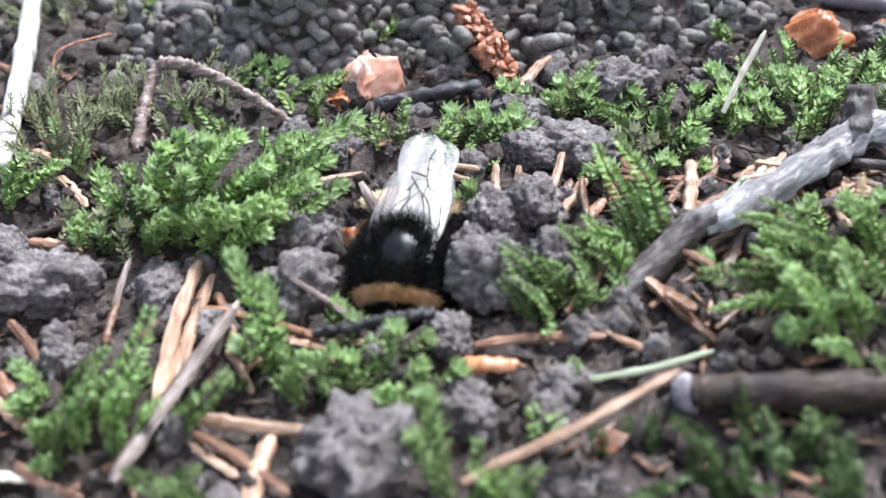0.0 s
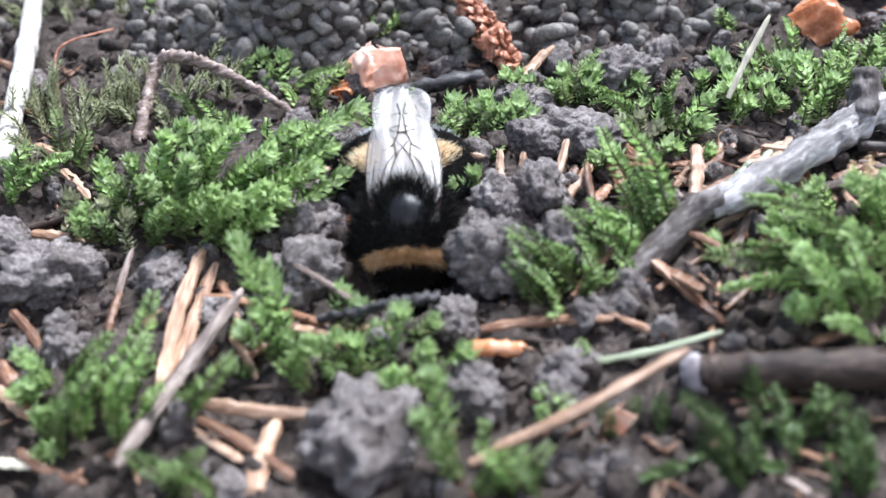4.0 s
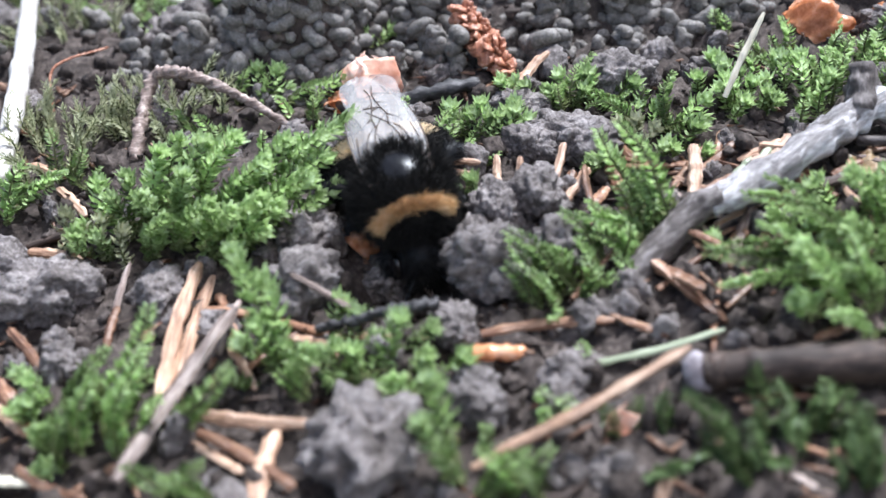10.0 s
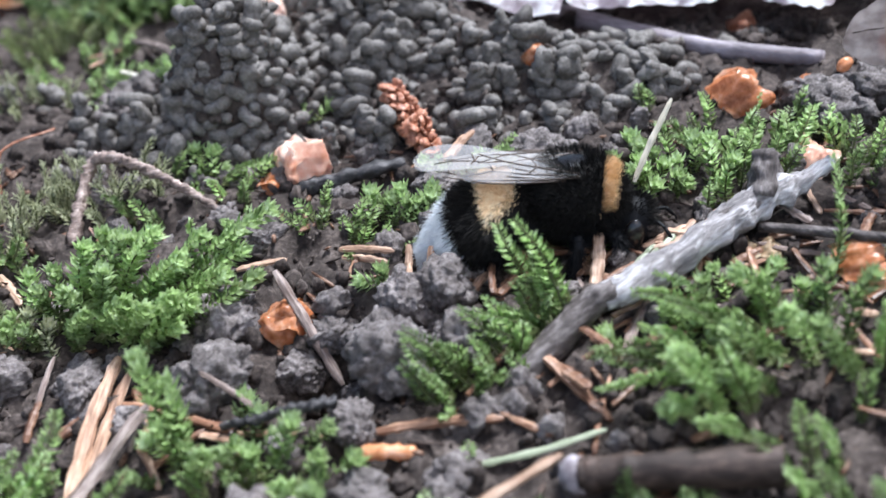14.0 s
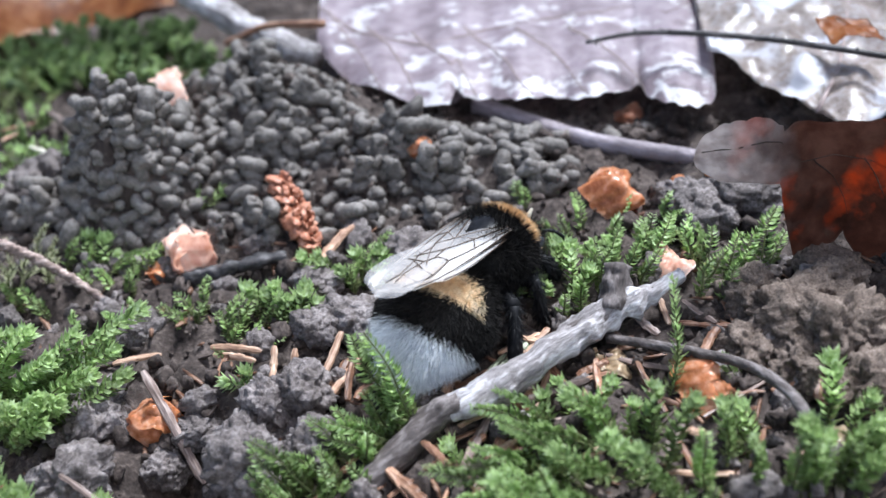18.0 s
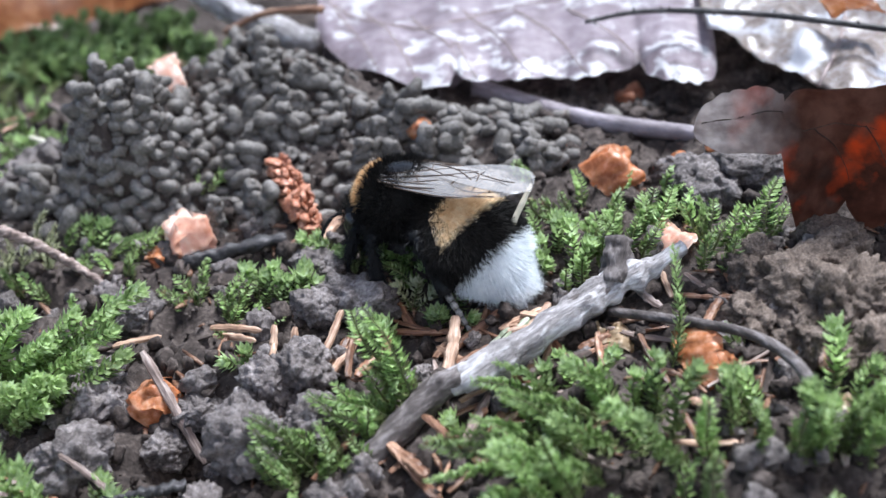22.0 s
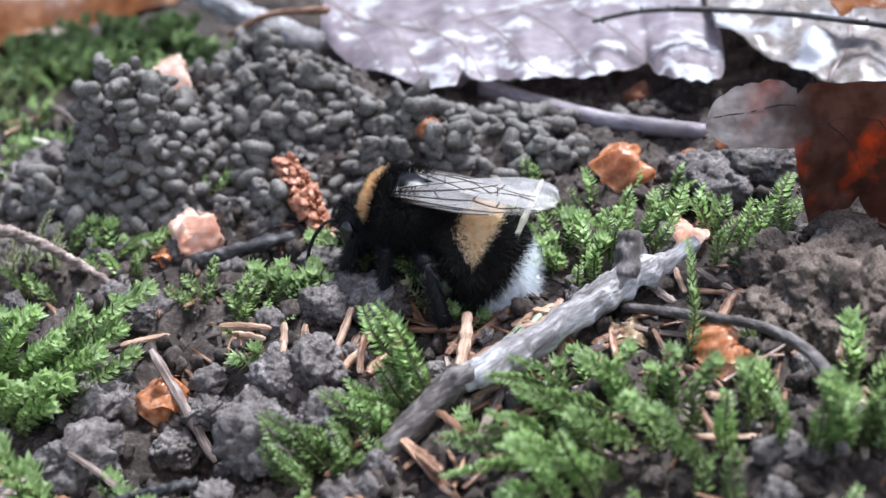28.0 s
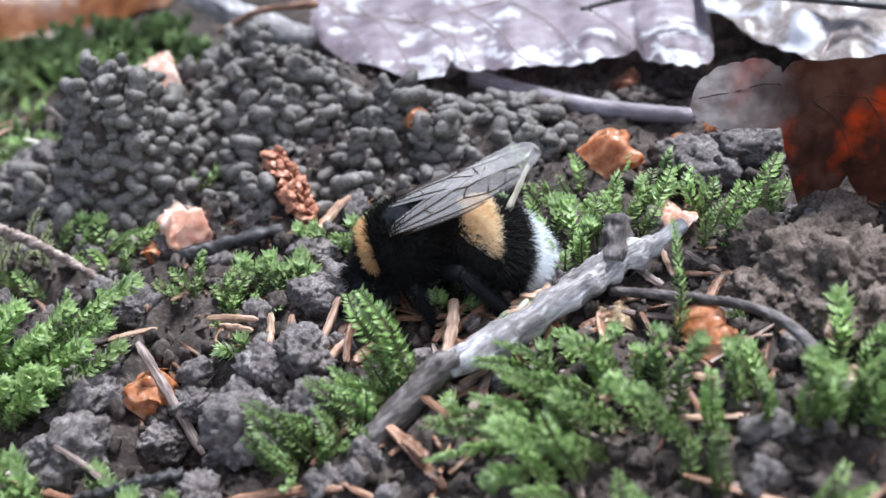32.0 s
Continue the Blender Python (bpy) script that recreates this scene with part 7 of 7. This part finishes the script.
def build_bee():
    bee = empty("bumblebee", mm(0, 0, 10), "large black bumblebee with gold bands and a white tail", "bee")
    # thorax, with a bald shining patch on its back
    disc = lambda p, k: p.z > 1.2 and ((p.x + 0.4) / 1.3) ** 2 + (p.y / 1.25) ** 2 < 1 - k
    bm = bmesh.new()
    blob(bm, (0, 0, 0), (3.6, 3.3, 2.85), 4, 0.03, 0.5)
    for f in bm.faces:
        p = f.calc_center_median()
        f.material_index = 1 if 2.1 < p.x < 2.75 and p.z > 0.6 else 2 if disc(p, 0.0) else 0
    thorax = part("thorax", bm, [BEE_BLACK, BEE_COLLAR_SHADED, BEE_DISC], bee)
    skin = egg(3.6, 3.3, 2.85)
    fuzz = lambda a, b: (math.sin(a * 9173.0 + b * 733.0) * 437.5) % 1.0
    gold = lambda p, a, b: 1.95 + 0.4 * fuzz(a, b) < p.x < 2.9 - 0.3 * fuzz(b, a) and p.z > 0.1 + 0.8 * fuzz(a, b)
    coat("black_fur", skin, 15000, 0.9, (-0.35, 0, 0.1), BEE_BLACK, thorax, lambda p, a, b: not gold(p, a, b) and not disc(p, 0.5 * fuzz(a, b)), 1)
    coat("gold_collar", skin, 4600, 0.7, (0.0, 0, 0.15), BEE_COLLAR_SHADED, thorax, gold, 2, label="golden-orange fur collar")
    # abdomen
    pivot = mm(-2.5, 0, 0.1)
    bm = bmesh.new()
    rings = []
    for i in range(33):
        s = 0.005 + 0.99 * i / 32
        rings.append([bm.verts.new(abd_skin(s, k / 20)[0]) for k in range(20)])
    for a, b in zip(rings, rings[1:]):
        for k in range(20):
            f = bm.faces.new((a[k], a[(k + 1) % 20], b[(k + 1) % 20], b[k]))
            s = rings.index(a) / 32
            f.material_index = 2 if s > 0.63 else 1 if 0.16 < s < 0.34 and 0.13 < (k + 0.5) / 20 < 0.37 else 0
    bm.faces.new(rings[0])
    bm.faces.new(rings[-1])
    abdomen = part("abdomen", bm, [BEE_BLACK, BEE_GOLD, BEE_WHITE], bee, "furry abdomen with gold and white bands", m=pivot)
    band = lambda lo, hi: (lambda p, a, b: lo + 0.04 * fuzz(a, b) - 0.02 < a < hi + 0.04 * fuzz(b, a) - 0.02)
    coat("front_black_band", abd_skin, 3000, 0.8, (-0.5, 0, 0), BEE_BLACK, abdomen, band(0.0, 0.13), 3)
    coat("gold_band", abd_skin, 8500, 0.5, (-0.9, 0, -0.05), BEE_GOLD, abdomen, lambda p, a, b: 0.10 + 0.06 * fuzz(a, b) < a < 0.39 - 0.07 * fuzz(b, a) and p.z > 1.0 + 0.8 * fuzz(b, a) + abd_axis(a)[0].z, 4, label="golden-orange fur band")
    coat("black_underside", abd_skin, 3000, 0.7, (-0.5, 0, 0), BEE_BLACK, abdomen, lambda p, a, b: 0.12 < a < 0.39 and p.z < 1.0 + 0.8 * fuzz(a, b) + abd_axis(a)[0].z, 14)
    coat("black_band", abd_skin, 9000, 0.75, (-0.7, 0, -0.1), BEE_BLACK, abdomen, band(0.36, 0.64), 5)
    coat("white_tail", abd_skin, 11000, 0.95, (-0.6, 0, -0.2), BEE_WHITE, abdomen, band(0.61, 1.0), 6, label="white fur tail")
    # head
    bm = bmesh.new()
    blob(bm, (1.4, 0, -1.2), (1.5, 1.95, 2.25), 3, 0.05, 0.6)
    tube(bm, [(2.0, 0, -2.7), (2.2, 0, -3.5), (2.1, 0, -4.2)], [1.0, 0.75, 0.45], 10)
    head = part("head", bm, BEE_SHELL, bee, "black furry head", m=mm(3.0, 0, -0.9))
    coat("face_fur", egg(1.5, 1.95, 2.25, (1.4, 0, -1.2)), 2200, 0.85, (0.2, 0, 0.2), BEE_BLACK, head, lambda p, a, b: abs(p.y) < 1.35, 7)
    for s in (1, -1):
        bm = bmesh.new()
        blob(bm, (1.45, 1.72 * s, -1.2), (0.8, 0.5, 1.4), 3, 0.0, 1)
        part("eye", bm, BEE_EYE, head, "glossy black eye")
        bm = bmesh.new()
        tube(bm, smooth_path([(2.3, 0.5 * s, -0.5), (3.0, 1.0 * s, -0.1), (3.6, 1.5 * s, -0.2)], 8), [0.13] * 8, 7)
        tube(bm, smooth_path([(3.6, 1.5 * s, -0.2), (4.3, 2.0 * s, -0.9), (4.9, 2.4 * s, -1.9), (5.2, 2.6 * s, -2.8)], 14), [0.14 + 0.02 * (i % 2) for i in range(13)] + [0.09], 7)
        part("antenna", bm, BEE_SHELL, head, "jointed black antenna")
    bm = bmesh.new()
    tube(bm, smooth_path([(2.0, 0, -3.9), (1.7, 0, -4.8), (1.0, 0, -5.5)], 8), [0.26 - 0.02 * i for i in range(8)], 7)
    part("tongue", bm, BEE_SHELL, head)
    # wings, folded back
    wings = []
    for s in (1, -1):
        m = mm(0.4, 2.2 * s, 2.4) @ pose(0, 0, 0, -8 * s, 6, 6 * s)
        wings.append(wing("forewing", 12.3, 3.9, bee, m, True, s))
        m = mm(-0.5, 2.3 * s, 2.15) @ pose(0, 0, 0, -4 * s, 7, 3 * s)
        wings.append(wing("hindwing", 8.4, 3.0, bee, m, False, s))
    legs = []
    for s in (1, -1):
        legs.append(leg(bee, (1.7, 1.5, -1.9), (3.2, 2.6, -1.8), (4.2, 2.9, -4.2), (5.0, 3.0, -6.4), 0.48, s))
        legs.append(leg(bee, (0.2, 1.8, -2.1), (0.3, 3.9, -1.6), (0.2, 4.3, -5.2), (0.5, 4.6, -8.0), 0.5, s))
        legs.append(leg(bee, (-1.4, 1.7, -2.0), (-3.4, 4.5, -1.2), (-5.4, 5.5, -5.4), (-6.9, 5.9, -8.4), 0.66, s))
    bee.scale = (1.14, 1.14, 1.14)
    return bee, abdomen, head, wings, legs


bee, abdomen, head, wings, legs = build_bee()



def motions():
    walk(bee, [
        (0, mm(-3.0, 0.9, 3.2, -1.3, 32.4, -95.1)),
        (1, mm(-3.3, 0.9, 3.3, -1.9, 36.0, -95.9)),
        (1.5, mm(-2.8, 3.5, 4.9, -6.9, 34.8, -100.7)),
        (2, mm(-3.0, 3.6, 4.7, -3.8, 32.7, -99.9)),
        (2.5, mm(-3.1, 2.8, 3.5, -0.9, 40.0, -95.7)),
        (3, mm(-2.7, 2.6, 3.4, -1.6, 40.2, -93.6)),
        (3.5, mm(-3.0, 3.3, 4.0, -3.8, 38.4, -86.5)),
        (5.5, mm(-3.3, 2.7, 4.2, 16.2, 36.4, -79.5)),
        (6, mm(-3.3, 2.7, 3.9, 12.7, 35.0, -82.4)),
        (6.5, mm(-3.2, 2.8, 3.4, 13.7, 42.0, -89.1)),
        (7, mm(-3.5, 4.0, 4.3, 10.2, 31.8, -93.5)),
        (7.5, mm(-3.6, 4.2, 4.9, 11.1, 30.3, -92.3)),
        (8, mm(-4.0, 4.0, 5.1, 7.7, 39.5, -101.9)),
        (8.5, mm(-4.1, 9.1, 8.4, 1.6, 12.7, -95.3)),
        (9, mm(-5.0, 9.9, 9.2, 6.2, 7.1, -84.5)),
        (9.5, mm(-4.0, 5.1, 7.9, 19.4, 23.9, -63.3)),
        (10, mm(-3.1, 4.6, 7.2, 8.7, 25.0, -68.6)),
        (10.5, mm(-3.0, 4.6, 7.3, 6.2, 27.5, -72.6)),
        (11, mm(-3.4, 7.8, 9.4, -5.9, 5.7, -19.1)),
        (11.5, mm(2.1, 10.0, 10.2, 2.0, 5.9, -4.1)),
        (12, mm(6.3, 10.6, 10.9, 1.9, -9.3, -0.2)),
        (12.5, mm(8.2, 9.4, 11.1, -1.3, -4.1, -2.1)),
        (13, mm(7.5, 8.4, 11.6, 4.4, 3.3, 24.5)),
        (13.5, mm(9.5, 12.8, 10.6, 0.4, -0.0, 8.3)),
        (14, mm(17.7, 13.5, 9.8, -0.2, 4.4, -5.8)),
        (14.5, mm(16.5, 14.8, 9.7, 9.2, -5.7, 26.3)),
        (15, mm(18.3, 17.2, 10.9, 6.1, -6.2, 29.9)),
        (15.5, mm(22.4, 15.2, 10.8, 4.6, 2.6, 14.4)),
        (17.5, mm(21.6, 17.4, 12.5, 0.6, -6.1, 54.6)),
        (18, mm(22.2, 17.0, 12.4, 0.4, -5.5, 57.4)),
        (18.5, mm(21.2, 17.2, 12.1, 1.0, -5.2, 57.6)),
        (19, mm(20.8, 17.5, 12.4, 0.9, -9.3, 58.0)),
        (19.5, mm(20.9, 17.5, 11.7, -0.4, -3.9, 67.1)),
        (20, mm(21.0, 17.8, 12.4, 11.6, -3.4, 83.8)),
        (20.5, mm(18.1, 19.4, 11.6, 9.5, -5.2, 85.6)),
        (21, mm(17.5, 20.0, 12.7, 11.2, -4.9, 81.9)),
        (21.5, mm(14.7, 20.8, 13.5, 4.9, 1.7, 136.2)),
        (22, mm(14.5, 20.9, 13.4, 0.9, 6.2, 151.5)),
        (22.5, mm(12.9, 20.6, 13.3, -0.5, 6.1, 145.9)),
        (23, mm(13.7, 20.8, 13.2, 1.4, 8.1, 150.0)),
        (24, mm(13.4, 18.6, 13.2, -1.7, 0.4, 166.5)),
        (25, mm(15.7, 20.3, 13.3, -1.9, -1.6, 163.8)),
        (27.5, mm(15.1, 19.1, 13.6, -1.6, -9.3, 164.7)),
        (28, mm(14.2, 19.0, 13.0, -2.0, -6.5, 163.8)),
        (29, mm(17.7, 19.9, 12.3, -5.1, 5.3, 166.5)),
        (30, mm(15.3, 17.1, 10.4, -7.4, 17.2, 184.0)),
        (31, mm(14.7, 16.1, 10.3, -7.3, 16.2, 187.5)),
        (32, mm(15.3, 15.4, 10.6, -6.5, 15.7, 188.0)),
    ])
    # the abdomen curls under as she walks and straightens as she digs
    walk(abdomen, [
        (0, mm(-2.5, 0, 0.1, 0, -47.8, 2.3)),
        (1, mm(-2.5, 0, 0.1, 0, -44.4, 2.0)),
        (1.5, mm(-2.5, 0, 0.1, 0, -37.9, 6.7)),
        (2, mm(-2.5, 0, 0.1, 0, -40.0, 3.5)),
        (2.5, mm(-2.5, 0, 0.1, 0, -37.2, 3.4)),
        (3, mm(-2.5, 0, 0.1, 0, -36.6, 4.4)),
        (3.5, mm(-2.5, 0, 0.1, 0, -37.9, 3.1)),
        (5.5, mm(-2.5, 0, 0.1, 0, -32.2, -0.5)),
        (6, mm(-2.5, 0, 0.1, 0, -34.5, -3.0)),
        (6.5, mm(-2.5, 0, 0.1, 0, -36.4, 0.2)),
        (7, mm(-2.5, 0, 0.1, 0, -35.7, -3.6)),
        (7.5, mm(-2.5, 0, 0.1, 0, -35.7, -2.4)),
        (8, mm(-2.5, 0, 0.1, 0, -37.3, -2.1)),
        (8.5, mm(-2.5, 0, 0.1, 0, -37.4, -3.1)),
        (9, mm(-2.5, 0, 0.1, 0, -37.0, -3.9)),
        (9.5, mm(-2.5, 0, 0.1, 0, -41.1, -5.1)),
        (10, mm(-2.5, 0, 0.1, 0, -45.9, 0.3)),
        (10.5, mm(-2.5, 0, 0.1, 0, -46.0, -0.4)),
        (11, mm(-2.5, 0, 0.1, 0, -37.7, 0.1)),
        (11.5, mm(-2.5, 0, 0.1, 0, -20.8, 9.4)),
        (12, mm(-2.5, 0, 0.1, 0, -27.4, 9.9)),
        (12.5, mm(-2.5, 0, 0.1, 0, -31.8, 8.6)),
        (13, mm(-2.5, 0, 0.1, 0, -36.8, 9.5)),
        (13.5, mm(-2.5, 0, 0.1, 0, -29.3, 9.5)),
        (14, mm(-2.5, 0, 0.1, 0, -25.9, 10.7)),
        (14.5, mm(-2.5, 0, 0.1, 0, -30.1, 8.1)),
        (15, mm(-2.5, 0, 0.1, 0, -22.8, 8.2)),
        (15.5, mm(-2.5, 0, 0.1, 0, -24.9, 8.8)),
        (17.5, mm(-2.5, 0, 0.1, 0, -20.3, 0.0)),
        (18, mm(-2.5, 0, 0.1, 0, -16.6, -0.1)),
        (18.5, mm(-2.5, 0, 0.1, 0, -19.5, -0.1)),
        (19, mm(-2.5, 0, 0.1, 0, -24.3, 1.3)),
        (19.5, mm(-2.5, 0, 0.1, 0, -13.6, 3.3)),
        (20, mm(-2.5, 0, 0.1, 0, -18.4, -3.5)),
        (20.5, mm(-2.5, 0, 0.1, 0, -18.2, -3.5)),
        (21, mm(-2.5, 0, 0.1, 0, -19.3, -4.0)),
        (21.5, mm(-2.5, 0, 0.1, 0, -26.4, -2.4)),
        (22, mm(-2.5, 0, 0.1, 0, -35.0, -1.3)),
        (22.5, mm(-2.5, 0, 0.1, 0, -26.6, -0.5)),
        (23, mm(-2.5, 0, 0.1, 0, -30.9, -2.0)),
        (24, mm(-2.5, 0, 0.1, 0, -27.4, 1.5)),
        (25, mm(-2.5, 0, 0.1, 0, -39.3, 2.0)),
        (27.5, mm(-2.5, 0, 0.1, 0, -29.9, 2.2)),
        (28, mm(-2.5, 0, 0.1, 0, -29.9, 2.3)),
        (29, mm(-2.5, 0, 0.1, 0, -41.6, 2.6)),
        (30, mm(-2.5, 0, 0.1, 0, -43.7, 0.7)),
        (31, mm(-2.5, 0, 0.1, 0, -37.4, 1.2)),
        (32, mm(-2.5, 0, 0.1, 0, -37.8, 1.5)),
    ])
    # the head nods while she digs
    rows = []
    for i in range(65):
        t = i * 0.5
        dig = 1.0 if t < 10.6 or t > 28.9 else 0.35
        rows.append((t, mm(3.0, 0, -0.9, 3 * dig * math.sin(t * 3.1), 26 * dig + 9 * dig * math.sin(t * 4.3), 6 * dig * math.sin(t * 2.3))))
    walk(head, rows)
    # each leg swings about its root, most while she walks
    for k, femur in enumerate(legs):
        root = femur.matrix_basis.translation.copy()
        rows = []
        for i in range(129):
            t = i * 0.25
            go = 14 if 10.5 < t < 16 or 20.5 < t < 22.2 else 9 if t < 10.5 else 3
            a = go * math.sin(t * 9 + k * 2.1)
            rows.append((t, Matrix.Translation(root) @ pose(0, 0, 0, 0.3 * a, 0.2 * a, a)))
        walk(femur, rows)

    # the wings: time, how far each turns inward, lift, roll, and how far both swing aside
    fold = (
        (0, 5, -18.4, -6, -4.5),
        (1, 5, -19.0, -6, -1.1),
        (1.5, 5, -16.9, -6, -5.2),
        (2, 5, -19.1, -6, -2.5),
        (2.5, 5, -16.2, -6, 1.8),
        (3, 5, -15.6, -6, 2.8),
        (3.5, 5, -16.9, -6, -0.4),
        (5.5, 5, -11.4, -6, 4.9),
        (6, 5, -13.8, -6, 2.5),
        (6.5, 5, -15.8, -6, 3.8),
        (7, 5, -15.3, -6, -2.7),
        (7.5, 5, -15.2, -6, 3.3),
        (8, 5, -16.8, -6, 0.2),
        (8.5, 5, -16.5, -6, 5.6),
        (9, 5, -16.1, -6, 4.4),
        (9.5, 5, -20.2, -6, 3.0),
        (10, 5, -14.9, -6, -2.0),
        (10.5, 5, -14.2, -6, 0.3),
        (11, 5, -0.3, -12, -8.3),
        (11.5, 5, -8.5, -12, 1.1),
        (12, 5, -6.6, -12, 1.5),
        (12.5, 5, -7.2, -12, -0.1),
        (13, 5, -1.4, -12, 7.8),
        (13.5, 5, -4.1, -12, 1.3),
        (14, 5, -4.6, -12, 2.3),
        (14.5, 5, 2.3, -12, 4.4),
        (15, 5, -2.7, -12, 1.5),
        (15.5, 5, -1.3, -12, 4.0),
        (17.5, 5, 4.6, -9, -2.1),
        (18, 5, 4.8, -9, -4.4),
        (18.5, 5, 5.2, -9, -3.7),
        (19, 5, 4.1, -9, -4.7),
        (19.5, 5, 1.7, -9, -3.1),
        (20, 5, 3.4, -3, 5.4),
        (20.5, 5, 2.9, -3, 5.2),
        (21, 5, 3.9, -3, 4.6),
        (21.5, 5, -1.9, -12, 5.9),
        (22, 5, -4.3, -12, 2.5),
        (22.5, 5, -2.6, -12, 2.8),
        (23, 5, -1.7, -12, 1.7),
        (24, 5, 1.3, -12, -0.0),
        (25, 5, 2.2, -12, -2.5),
        (27.5, 5, 1.9, -12, -0.1),
        (28, 5, 2.3, -12, -0.7),
        (29, 3, 3.7, -12, -5.5),
        (30, 1, 3.3, -12, -7.7),
        (31, 1, 4.8, -12, -7.1),
        (32, 1, 6.6, -12, -6.8),
    )
    for k, ob in enumerate(wings):
        root, s, hind = ob.matrix_basis.translation.copy(), 1 if k < 2 else -1, k % 2
        walk(ob, [(t, Matrix.Translation(root) @ pose(0, 0, 0, (roll + 4 * hind) * s, lift + hind, (inward - 3 * hind) * s + aside)) for t, inward, lift, roll, aside in fold])



motions()
